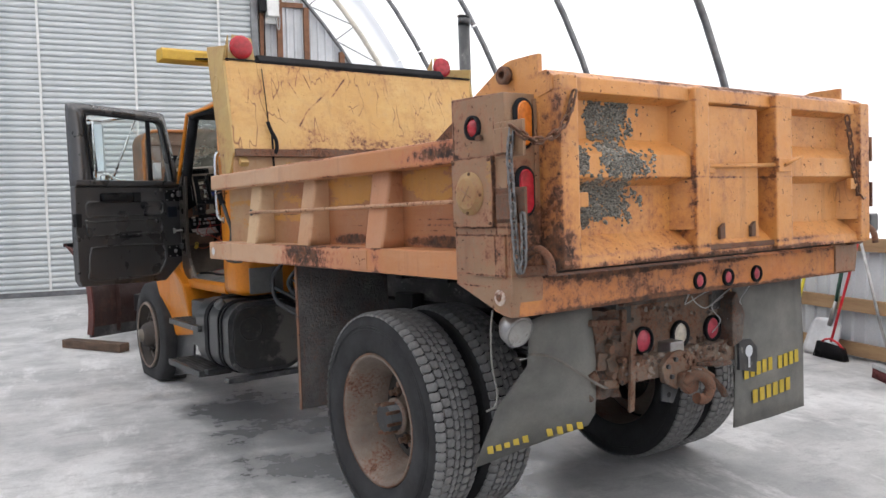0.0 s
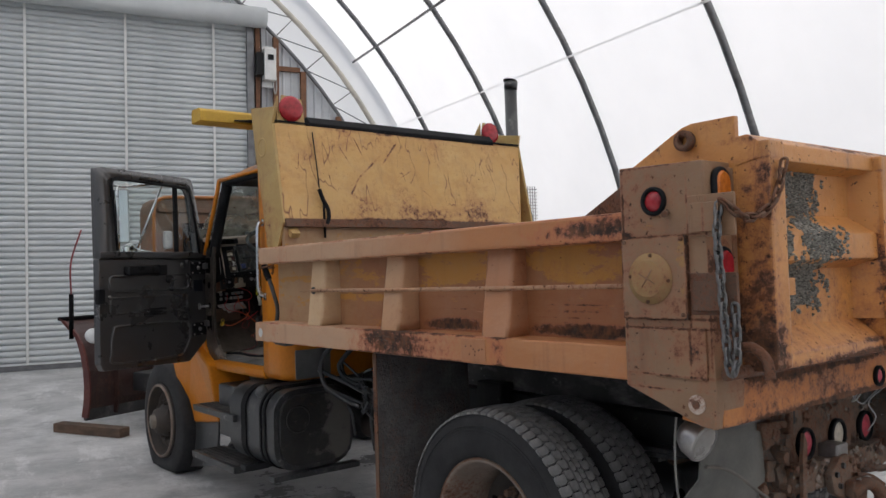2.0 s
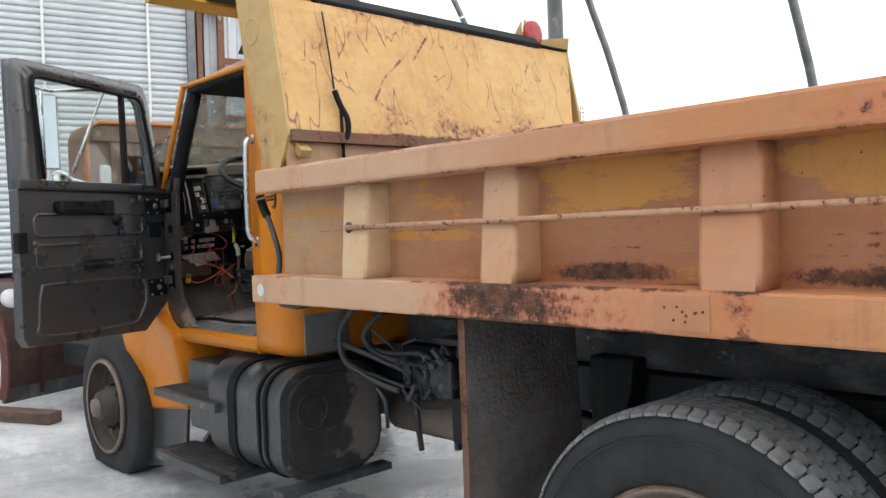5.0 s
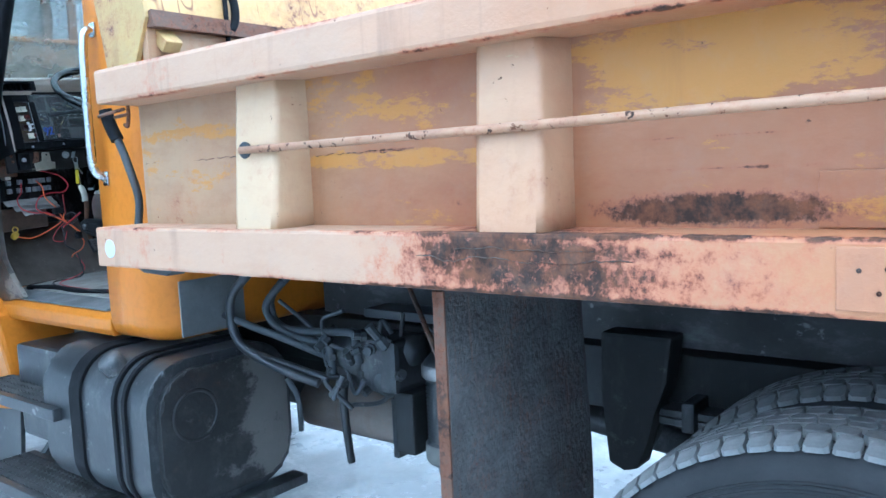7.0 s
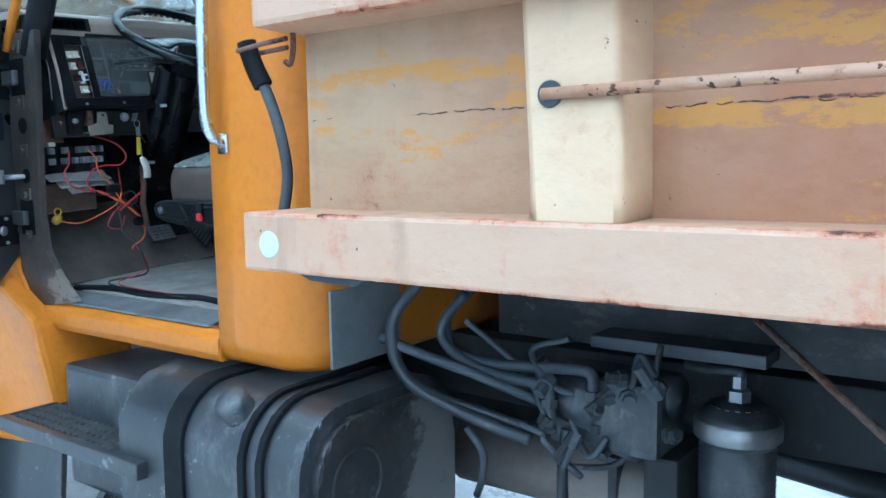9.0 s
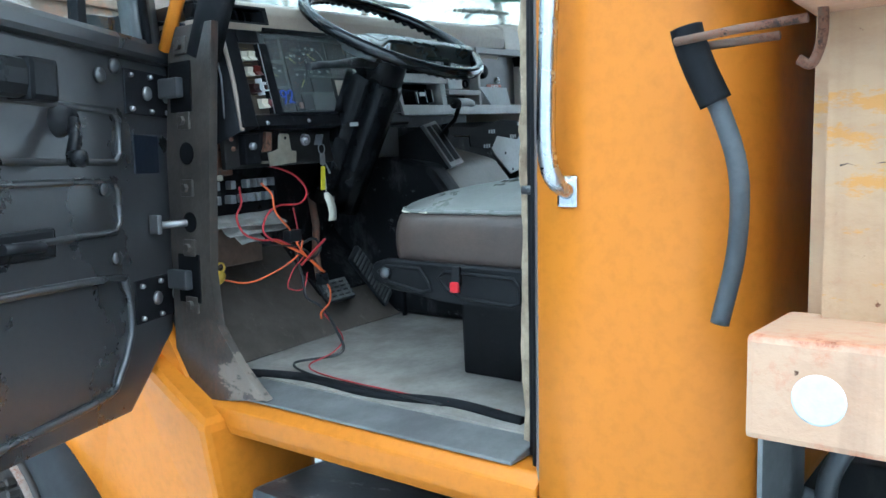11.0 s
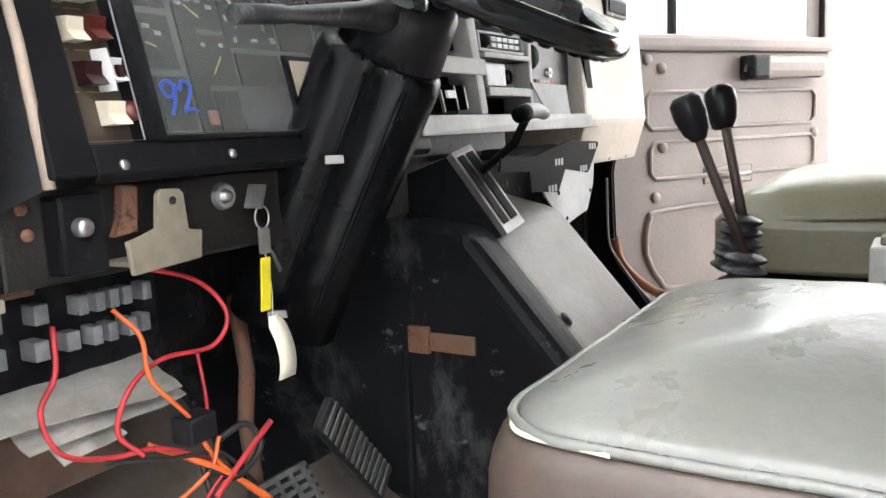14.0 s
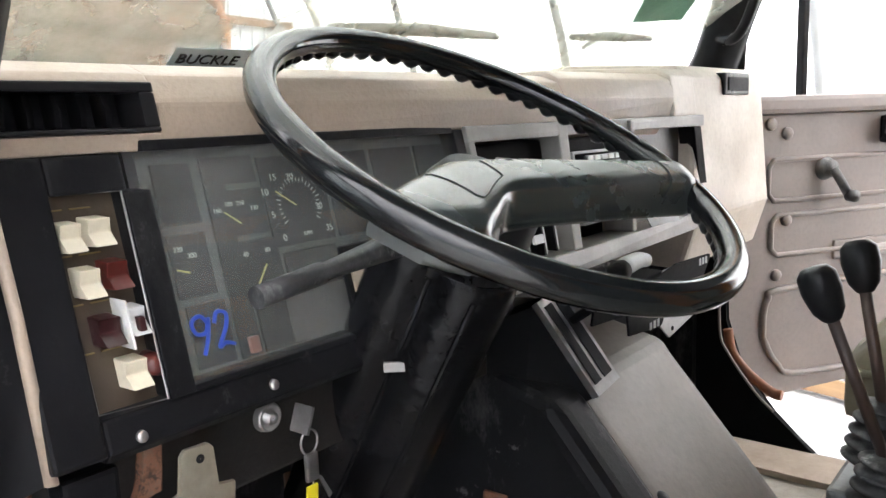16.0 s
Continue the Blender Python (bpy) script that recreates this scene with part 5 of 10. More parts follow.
# hitch plate with lamps, pintle hook
bm = B()
box(bm, 2.70, 3.53, 2.42, 2.45, 0.86, 1.16, 0.004)
hitch = part("hitch_plate", bm, M_HITCH, truck, "rusted plate with lamps and a pintle hook")
bm = B()
box(bm, 2.65, 3.53, 2.365, 2.44, 0.785, 0.89, 0)
bmesh.ops.subdivide_edges(bm, edges=[e_ for e_ in bm.edges if abs(e_.verts[0].co.x - e_.verts[1].co.x) > 0.5], cuts=40)
bmesh.ops.subdivide_edges(bm, edges=[e_ for e_ in bm.edges if abs(e_.verts[0].co.x - e_.verts[1].co.x) < 0.001], cuts=4, use_grid_fill=True)
for v in bm.verts:
    v.co += noise.noise_vector(v.co * 22) * 0.009
part("cross_bar", bm, M_HITCH, hitch, "rust-scaled steel cross bar")
# scale and dried dirt clinging to the plate and the bar
random.seed(31)
for mt, n_ in ((M_RUSTDARK, 150), (M_PIPE, 60)):
    bm = B()
    for _ in range(n_):
        x, z = random.uniform(2.62, 3.50), random.choice((random.uniform(0.88, 0.93), random.uniform(1.03, 1.15), random.uniform(0.79, 0.89)))
        y = 2.418 if z > 0.895 else 2.362
        r_ = random.uniform(0.006, 0.020)
        ring_ = [bm.verts.new((x + r_ * random.uniform(0.6, 1.3) * math.cos(t), y + random.uniform(-0.003, 0.002), z + r_ * random.uniform(0.5, 1.1) * math.sin(t))) for t in [2 * math.pi * j / 6 for j in range(6)]]
        tip = bm.verts.new((x, y - r_ * random.uniform(0.3, 0.8), z))
        for j in range(6):
            bm.faces.new((ring_[j], ring_[(j + 1) % 6], tip))
    part("rust_scale" if mt is M_RUSTDARK else "dried_dirt", bm, mt, hitch, kind="stuff")
for x, mt, lab in ((2.84, M_FADEDRED, "faded red lens"), (3.11, M_WHITELENS, "cream lens"), (3.365, M_FADEDRED, "faded red lens")):
    bm = B()
    lathe(bm, [(0.052, 0), (0.066, 0.0), (0.066, 0.018), (0.056, 0.022), (0.052, 0.012)], (x, 2.42, 0.955), (0, -1, 0), 28)
    rim = part("lamp_rim", bm, M_BLACKTRIM, hitch)
    bm = B()
    disc(bm, (x, 2.42, 0.955), (0, -1, 0), 0.053, 0.010, 24, 0.006)
    part("lamp_lens", bm, mt, rim, lab)
bm = B()
box(bm, 2.95, 3.05, 2.34, 2.42, 0.875, 0.94, 0.008)
part("trailer_socket", bm, M_STEEL, hitch, "grey trailer socket with a cap")
bm = B()
prism(bm, [(2.868, 0.838), (2.93, 0.886), (2.95, 0.897), (3.01, 0.900), (3.10, 0.868), (3.175, 0.80), (3.16, 0.765), (3.0, 0.765), (2.978, 0.715), (2.89, 0.76)], 'y', 2.325, 2.358, 0.008)
pl = part("hook_base", bm, M_HITCH, hitch)
bm = B()
prism(bm, [(2.895, 0.75), (3.01, 0.722), (2.966, 0.65), (2.885, 0.672)], 'y', 2.345, 2.355, 0.003)
tab_ = part("chain_tab", bm, M_GRIME, hitch)
bm = B()
disc(bm, (2.935, 2.345, 0.695), (0, -1, 0), 0.013, 0.002, 12)
part("tab_hole", bm, M_BLACKTRIM, tab_)
bm = B()
prism(bm, [(2.97, 0.80), (3.06, 0.805), (3.10, 0.78), (3.08, 0.70), (3.02, 0.69), (2.96, 0.74)], 'y', 2.285, 2.324, 0.012)
hk = part("pintle_hook", bm, M_RUST, hitch, "worn rusty pintle hook")
bm = B()
tube(bm, spline([(2.985, 2.30, 0.755), (3.02, 2.275, 0.785), (3.075, 2.26, 0.775), (3.115, 2.25, 0.735), (3.112, 2.25, 0.695), (3.075, 2.255, 0.668), (3.03, 2.262, 0.678)], 6), 0.026, 12, radii=None)
part("hook_horn", bm, M_RUST, hk)
bm = B()
tube(bm, spline([(3.06, 2.315, 0.80), (3.10, 2.28, 0.795), (3.14, 2.25, 0.76)], 5), 0.017, 10)
part("hook_jaw", bm, M_RUST, hk)
bm = B()
tube(bm, [(3.00, 2.28, 0.80), (3.09, 2.28, 0.798)], 0.011, 8)
part("jaw_pin", bm, M_STEEL, hk)
for x, z in ((2.905, 0.835), (2.96, 0.862), (3.03, 0.870), (3.10, 0.835), (2.93, 0.785), (3.14, 0.79)):
    bm = B()
    disc(bm, (x, 2.325, z), (0, -1, 0), 0.012, 0.012, 6)
    part("bolt", bm, M_GRIME if x < 3.0 else M_RUST, pl)
bm = B()
prism(bm, [(3.47, 0.735), (3.62, 0.705), (3.63, 0.835), (3.57, 0.885), (3.47, 0.885)], 'y', 2.33, 2.35, 0.003)
lug = part("side_lug", bm, M_GRIME, hitch)
bm = B()
disc(bm, (3.55, 2.329, 0.825), (0, -1, 0), 0.030, 0.003)
box(bm, 3.543, 3.558, 2.3265, 2.329, 0.74, 0.81)
part("keyhole", bm, M_SIDING, lug)
bm = B()
tube(bm, [(3.12, 2.32, 0.815), (3.22, 2.305, 0.808), (3.23, 2.30, 0.808), (3.33, 2.29, 0.80)], 0.014, 12, radii=[0.012, 0.012, 0.016, 0.013])
part("air_coupling", bm, M_RUSTDARK, hitch)
bm = B()
tube(bm, [(3.12, 2.28, 0.79), (3.165, 2.25, 0.735), (3.20, 2.24, 0.69), (3.216, 2.24, 0.666)], 0.014, 12, radii=[0.012, 0.014, 0.017, 0.017])
part("air_coupling", bm, M_RUSTDARK, hitch)
bm = B()
for pts in ([(2.92, 2.2, 1.20), (2.95, 2.25, 1.14), (3.02, 2.3, 1.12), (3.2, 2.32, 1.16), (3.28, 2.25, 1.19)], [(3.3, 2.25, 1.18), (3.28, 2.35, 1.08), (3.36, 2.36, 1.0), (3.32, 2.38, 0.94)], [(3.38, 2.2, 1.19), (3.44, 2.3, 1.10), (3.5, 2.34, 1.06), (3.42, 2.36, 1.0)], [(3.136, 2.36, 1.14), (3.171, 2.36, 1.104), (3.241, 2.36, 1.073), (3.314, 2.36, 1.094), (3.389, 2.36, 1.118)]):
    tube(bm, spline(pts), 0.003, 6)
part("loose_wire", bm, M_GREYPLASTIC, hitch)
bm = B()
tube(bm, spline([(2.124, 2.40, 0.987), (2.205, 2.385, 0.972), (2.288, 2.38, 0.933), (2.408, 2.385, 0.861), (2.527, 2.39, 0.794), (2.60, 2.41, 0.77)]), 0.0065, 8)
part("trailer_cable", bm, plain("grey_brown_cable", (0.20, 0.18, 0.155), (0.11, 0.098, 0.085), 0.7), hitch, "grey-brown cable looped to the bracket")
# heavy bracket beside the plate, flaked with rust
bm = B()
box(bm, 2.50, 2.68, 2.42, 2.58, 0.72, 1.12, 0)
bmesh.ops.subdivide_edges(bm, edges=list(bm.edges), cuts=9, use_grid_fill=True)
for v in bm.verts:
    n_ = noise.noise_vector(v.co * 14)
    v.co += Vector((0.022 * n_.x, 0.045 * n_.y, 0.012 * n_.z))
brk_ = part("rusted_bracket", bm, M_RUSTDARK, hitch, "crumbling rusted spring bracket")
for x, y, z, w_, h_, a in ((2.48, 2.39, 1.06, 0.2, 0.03, 4), (2.52, 2.40, 0.98, 0.07, 0.10, -12), (2.60, 2.395, 0.92, 0.08, 0.07, 18), (2.52, 2.40, 0.86, 0.06, 0.08, 8), (2.60, 2.39, 0.82, 0.06, 0.09, -20), (2.56, 2.40, 0.77, 0.10, 0.04, 6), (2.66, 2.38, 1.02, 0.035, 0.10, 3), (2.56, 2.395, 1.02, 0.05, 0.05, 30), (2.50, 2.40, 0.80, 0.04, 0.05, -25)):
    bm = B()
    box(bm, 0, w_, 0, 0.04, 0, h_, 0.006, m=Matrix.Translation((x, y, z)) @ Matrix.Rotation(radians(a), 4, 'Y'))
    part("scale_flake", bm, M_HITCH, brk_)
bm = B()
prism(bm, [(2.655, 0.66), (2.685, 0.665), (2.70, 0.88), (2.71, 0.99), (2.69, 1.03), (2.67, 0.94)], 'y', 2.335, 2.35, 0.002)
part("hanging_strap", bm, M_HITCH, hitch, "torn rusty steel strap")
for x, z, r in ((2.55, 0.96, 0.022), (2.56, 0.84, 0.018), (2.63, 0.90, 0.015)):
    bm = B()
    disc(bm, (x, 2.365, z), (0, -1, 0), r, 0.03, 6)
    part("bracket_bolt", bm, M_RUST, brk_)
boxpart("top_angle", 2.66, 3.30, 2.36, 2.42, 1.135, 1.165, M_RUSTDARK, hitch, 0.004)
boxpart("lamp_wiring_box", 2.93, 3.09, 2.36, 2.41, 1.165, 1.19, M_RUSTDARK, hitch, 0.004)
bm = B()
prism(bm, [(3.42, 0.86), (3.50, 0.88), (3.53, 1.02), (3.46, 1.14), (3.42, 1.10)], 'y', 2.33, 2.44, 0.012)
part("side_bracket", bm, M_RUSTDARK, hitch)

# -- mud flaps
def flap(pts, parent, label):
    """pts: rows (top to bottom) of points across."""
    bm = B()
    g = [[bm.verts.new(p) for p in row] for row in pts]
    for a, b in zip(g, g[1:]):
        for i in range(len(a) - 1):
            bm.faces.new((a[i], a[i + 1], b[i + 1], b[i])).smooth = True
    bmesh.ops.subdivide_edges(bm, edges=list(bm.edges), cuts=3, use_grid_fill=True, smooth=0.6)
    r = bmesh.ops.extrude_face_region(bm, geom=list(bm.faces))
    bmesh.ops.translate(bm, verts=[q for q in r["geom"] if isinstance(q, bmesh.types.BMVert)], vec=(0, 0.009, 0))
    return part("mud_flap", bm, M_FLAP, parent, label)


flap_r = flap([[(3.47, 2.36, 1.19), (3.78, 2.355, 1.195), (4.085, 2.36, 1.20)], [(3.465, 2.345, 0.83), (3.78, 2.335, 0.83), (4.09, 2.35, 0.83)], [(3.45, 2.35, 0.44), (3.78, 2.345, 0.44), (4.09, 2.35, 0.445)]], truck, "grey rubber mud flap with worn yellow lettering bars")
def bars(parent, rows, y):
    for cx, z, w, n in rows:
        bw = w / n
        for k in range(n):
            bm = B()
            box(bm, cx - w / 2 + bw * k, cx - w / 2 + bw * (k + 0.66), y - 0.003, y, z + 0.004 * k - 0.034, z + 0.004 * k + 0.034)
            part("lettering_bar", bm, M_YELLOW, parent)


bars(flap_r, ((3.65, 0.715, 0.265, 5), (3.925, 0.728, 0.21, 4), (3.77, 0.58, 0.36, 6)), 2.336)
flap_l = flap([[(2.15, 2.42, 1.12), (2.32, 2.415, 1.16), (2.50, 2.41, 1.18)], [(2.15, 2.44, 0.93), (2.34, 2.425, 0.90), (2.525, 2.41, 0.86)], [(2.10, 2.58, 0.74), (2.31, 2.51, 0.70), (2.53, 2.43, 0.66)], [(2.05, 2.70, 0.45), (2.30, 2.63, 0.51), (2.525, 2.47, 0.60)]], truck, "creased grey rubber mud flap with yellow lettering bars")
M4 = Matrix
for x, z, y in ((2.10, 0.545, 2.67), (2.14, 0.552, 2.663), (2.18, 0.56, 2.652), (2.22, 0.568, 2.636), (2.26, 0.575, 2.618), (2.36, 0.595, 2.566), (2.40, 0.603, 2.543), (2.44, 0.612, 2.52), (2.48, 0.62, 2.497)):
    bm = B()
    box(bm, -0.013, 0.013, -0.008, 0.0, -0.032, 0.032)
    part("lettering_bar", bm, M_YELLOW, flap_l, m=Matrix.Translation((x, y - 0.012, z)) @ Matrix.Rotation(radians(-20), 4, 'Z') @ Matrix.Rotation(radians(-28), 4, 'X'))
bm = B()
lathe(bm, [(0.0005, 0.0), (0.04, 0.005), (0.064, 0.04), (0.070, 0.085), (0.064, 0.095), (0.058, 0.088)], (2.00, 2.40, 1.135), (0, -1, -0.42), 28)
wl = part("work_lamp", bm, M_STEEL, truck, "round white work lamp under the bed corner")
bm = B()
disc(bm, (2.00, 2.322, 1.102), (0, -1, -0.42), 0.058, 0.008, 24, 0.010)
part("lamp_glass", bm, plain("cloudy_lamp_glass", (0.34, 0.33, 0.31), (0.24, 0.23, 0.21), 0.3), wl)
bm = B()
tube(bm, spline([(1.884, 2.34, 1.20), (1.872, 2.34, 1.109), (1.873, 2.34, 0.986), (1.894, 2.34, 0.869), (1.881, 2.34, 0.821), (1.845, 2.35, 0.804)]), 0.0042, 6)
part("cord", bm, M_FLAP, truck)


# -- wheels
def tyre_profile(R, W, bead):
    """Outline from the inner bead over the tread to the outer bead, along the axle."""
    h = W / 2
    return [(bead, -h * 0.72), (bead + 0.02, -h * 0.92), (bead + (R - bead) * 0.45, -h * 1.0), (R - 0.045, -h * 0.90), (R - 0.018, -h * 0.80), (R - 0.012, -h * 0.3),
            (R - 0.012, h * 0.3), (R - 0.018, h * 0.80), (R - 0.045, h * 0.90), (bead + (R - bead) * 0.45, h * 1.0), (bead + 0.02, h * 0.92), (bead, h * 0.72)]


def lug_mesh(W):
    """One pitch of the tread: square rounded blocks in five rows, parted by narrow grooves."""
    bm = B()
    for a, b, off, L in ((-0.495, -0.315, 0.0, 0.0205), (-0.295, -0.130, 0.012, 0.0205), (-0.112, -0.010, -0.004, 0.0225), (0.008, 0.112, 0.004, 0.0225), (0.130, 0.295, -0.012, 0.0205), (0.315, 0.495, 0.0, 0.0205)):
        x0, x1 = a * W, b * W
        c = 0.007
        poly = [(x0, -L + c), (x0 + c, -L), ((x0 + x1) / 2, -L - 0.002), (x1 - c, -L), (x1, -L + c), (x1, L - c), (x1 - c, L), ((x0 + x1) / 2, L - 0.002), (x0 + c, L), (x0, L - c)]
        lo = [bm.verts.new((p[0], p[1] + off, -0.022)) for p in poly]
        hi = []
        for p in poly:
            out_ = abs(p[0]) / (0.495 * W)
            d = 0.013 * max(0.0, out_ - 0.72) / 0.28
            mx = (x0 + x1) / 2
            hi.append(bm.verts.new((mx + (p[0] - mx) * 0.95, p[1] * 0.93 + off, -d)))
        bm.faces.new(hi)
        n = len(poly)
        for i in range(n):
            bm.faces.new((lo[i], lo[(i + 1) % n], hi[(i + 1) % n], hi[i]))
    return bm


def tyre(parent, R, W, bead, x, y, z, lugs=True, flat=0.0):
    bm = B()
    lathe(bm, tyre_profile(R, W, bead), (0, 0, 0), (1, 0, 0), 72)
    rings_ = []
    for ring, out in ((R - 0.070, 1), (R - 0.083, 1), (R - 0.096, 1), (R - 0.070, -1), (R - 0.083, -1), (R - 0.096, -1)) if lugs else ():
        pts = [(out * W * (0.468 + 0.35 * (R - 0.07 - ring)), ring * math.cos(2 * math.pi * k / 60), ring * math.sin(2 * math.pi * k / 60)) for k in range(60)]
        rb_ = B()
        tube(rb_, pts, 0.004, 4, closed=True)
        rings_.append(rb_)
    if flat:
        for v in bm.verts:
            if v.co.z < -flat:
                over = -flat - v.co.z
                v.co.x *= 1 + 1.5 * over
                v.co.z = -flat - 0.02 * over
            elif v.co.z < -flat + 0.1:
                v.co.x *= 1 + 0.9 * (0.1 - (v.co.z + flat))
    t = part("tyre", bm, M_TYREWALL, parent, m=Matrix.Translation((x, y, z)))
    for rb_ in rings_:
        part("wall_ring", rb_, M_TYREWALL, t)
    if lugs:
        proto, n = None, round(2 * math.pi * R / 0.0465)
        for k in range(n):
            a = 2 * math.pi * k / n
            m = Matrix.Rotation(a, 4, 'X') @ Matrix.Translation((0, 0, R))
            if proto is None:
                proto = part("tread_block", lug_mesh(W * 0.88), M_TYRE, t, m=m)
            else:
                share(proto, t, m)
    return t


def rim(parent, x, y, z, out, R=0.30, deep=0.17, mt=None):
    mt = mt or M_RIM
    bm = B()
    o = out
    lathe(bm, [(R + 0.004, 0.0), (R + 0.014, 0.010), (R + 0.014, 0.022), (R + 0.002, 0.024), (R - 0.006, 0.012), (R - 0.016, -0.02), (R - 0.03, -0.05), (R - 0.036, -0.10), (R - 0.05, -0.6 * deep), (R - 0.058, -deep)], (0, 0, 0), (o, 0, 0), 56)
    rm = part("rim", bm, mt, parent, "brown rusted steel rim" if mt is M_RIM else "dark dusty steel rim", m=Matrix.Translation((x, y, z)))
    bm = B()
    lathe(bm, [(R - 0.0585, -deep - 0.002), (R - 0.075, -deep - 0.015), (0.19, -deep - 0.02), (0.17, -deep + 0.005), (0.10, -deep + 0.008)], (0, 0, 0), (o, 0, 0), 56)
    part("wheel_disc", bm, M_RIMDARK, rm)
    bm = B()
    if mt is M_RIM:
        lathe(bm, [(0.125, -deep), (0.125, -deep + 0.018), (0.092, -deep + 0.03), (0.086, -deep + 0.10), (0.094, -deep + 0.104), (0.094, -deep + 0.118), (0.06, -deep + 0.125), (0.0005, -deep + 0.126)], (0, 0, 0), (o, 0, 0), 32)
    else:
        lathe(bm, [(0.14, -deep), (0.135, -deep + 0.05), (0.115, -deep + 0.07), (0.10, -deep + 0.12), (0.08, -deep + 0.135), (0.0005, -deep + 0.14)], (0, 0, 0), (o, 0, 0), 32)
    part("hub", bm, mt, rm)
    if mt is M_RIM:
        for k in range(8):
            a = 2 * math.pi * (k + 0.3) / 8
            bm = B()
            disc(bm, (0, 0.076 * math.cos(a), 0.076 * math.sin(a)), (o, 0, 0), 0.009, -deep + 0.134, 6)
            part("axle_bolt", bm, M_HITCH, rm)
        for k in range(5):
            a = 2 * math.pi * (k + 0.2) / 5
            bm = B()
            lathe(bm, [(0.0005, -deep - 0.0135), (0.034, -deep - 0.0135), (0.038, -deep - 0.012)], (0, 0.222 * math.cos(a), 0.222 * math.sin(a)), (o, 0, 0), 18)
            part("hand_hole", bm, M_MATTBLACK, rm)
    for k in range(10):
        a = 2 * math.pi * k / 10
        bm = B()
        s_ = 1.25 if mt is M_RIM else 1.0
        lathe(bm, [(0.019 * s_, -deep), (0.021 * s_, -deep + 0.032), (0.013 * s_, -deep + 0.038), (0.013 * s_, -deep + 0.068), (0.0005, -deep + 0.07)], (0, 0.155 * math.cos(a), 0.155 * math.sin(a)), (o, 0, 0), 6, False)
        part("wheel_nut", bm, M_HITCH if mt is M_RIM else M_RIMDARK, rm)
    return rm


for sign in (-1, 1):
    xo = 2.075 if sign < 0 else 4.125
    xi = 2.405 if sign < 0 else 3.80
    w = tagged(empty("rear_wheel", parent=truck), "dual rear wheel with deep-lugged dusty tyres and a rusted rim")
    tyre(w, 0.548, 0.285, 0.33, xo, 3.385, 0.548)
    tyre(w, 0.548, 0.285, 0.33, xi, 3.385, 0.548)
    rim(w, xo + sign * 0.10, 3.385, 0.548, sign, 0.32, 0.21)
    bm = B()
    lathe(bm, [(0.325, 0.020), (0.336, 0.026), (0.340, 0.018), (0.336, 0.006)], (xo + sign * 0.10, 3.385, 0.548), (sign, 0, 0), 56)
    part("lock_ring", bm, M_HITCH, w, "flaking rusty tan rim edge")
    bm = B()
    lathe(bm, [(0.33, -0.12), (0.33, 0.12)], (xi, 3.385, 0.548), (1, 0, 0), 40)
    lathe(bm, [(0.2, 0.0), (0.31, 0.1)], (xi, 3.385, 0.548), (1, 0, 0), 40)
    part("inner_rim", bm, M_RIM, w)
for sign in (-1, 1):
    x = 2.13 if sign < 0 else mirror_x(2.13)
    w = tagged(empty("front_wheel", parent=truck), "front wheel with a soft half-flat tyre and a dusty hub")
    tyre(w, 0.505, 0.26, 0.30, x, 7.62, 0.52, False, 0.40)
    rim(w, x + sign * 0.11, 7.62, 0.52, sign, 0.30, 0.06, M_RIMDARK)
    bm = B()
    lathe(bm, [(0.115, 0), (0.11, 0.05), (0.085, 0.10), (0.06, 0.115), (0.058, 0.14), (0.0005, 0.145)], (x + sign * 0.07, 7.62, 0.52), (sign, 0, 0), 28)
    part("hub_cap", bm, plain("dull_tan_hub", (0.20, 0.17, 0.13), (0.12, 0.10, 0.08), 0.5) if sign < 0 else bpy.data.materials["dull_tan_hub"], w)
    bm = B()
    lathe(bm, [(0.285, 0.02), (0.298, 0.026), (0.306, 0.02), (0.306, 0.0)], (x + sign * 0.125, 7.62, 0.52), (sign, 0, 0), 48)
    part("lock_ring", bm, M_RIM, w, "bronze-brown rim lock ring")

# -- spring hanger behind the shield
bm = B()
prism(bm, [(4.11, 1.10), (3.91, 1.10), (3.925, 0.98), (3.995, 0.81), (4.01, 0.735), (4.05, 0.722), (4.095, 0.74), (4.11, 0.95)], 'x', 2.54, 2.63, 0.012)
hgr = part("spring_hanger", bm, M_UNDER, truck)
bm = B()
box(bm, 2.555, 2.665, 3.86, 3.895, 0.85, 0.93, 0.008)
part("spring_clamp", bm, M_GRIME, hgr)
# -- shield, tank, steps, plumbing
bm = B()
box(bm, 1.905, 2.515, 4.14, 4.155, 0.47, 1.30)
bmesh.ops.subdivide_edges(bm, edges=[e for e in bm.edges if abs(e.verts[0].co.z - e.verts[1].co.z) > 0.5], cuts=10)
for q in bm.verts:
    q.co.y += 0.012 * math.sin(q.co.z * 5 + q.co.x * 3)
sh = part("splash_shield", bm, M_SHIELD, truck, "grimy dark rubber splash shield ahead of the rear wheel")
bm = B()
box(bm, 1.898, 1.9045, 4.13, 4.16, 0.47, 1.30, 0.002)
part("rusty_edge", bm, M_RUST, sh)


def tank_outline(x0, x1, z0, z1, r, n=6):
    pts = []
    for cx, cz, a0 in ((x1 - r, z1 - r, 0), (x0 + r, z1 - r, 90), (x0 + r, z0 + r, 180), (x1 - r, z0 + r, 270)):
        pts += [(cx + r * math.cos(radians(a0 + 90 * k / n)), cz + r * math.sin(radians(a0 + 90 * k / n))) for k in range(n + 1)]
    return pts


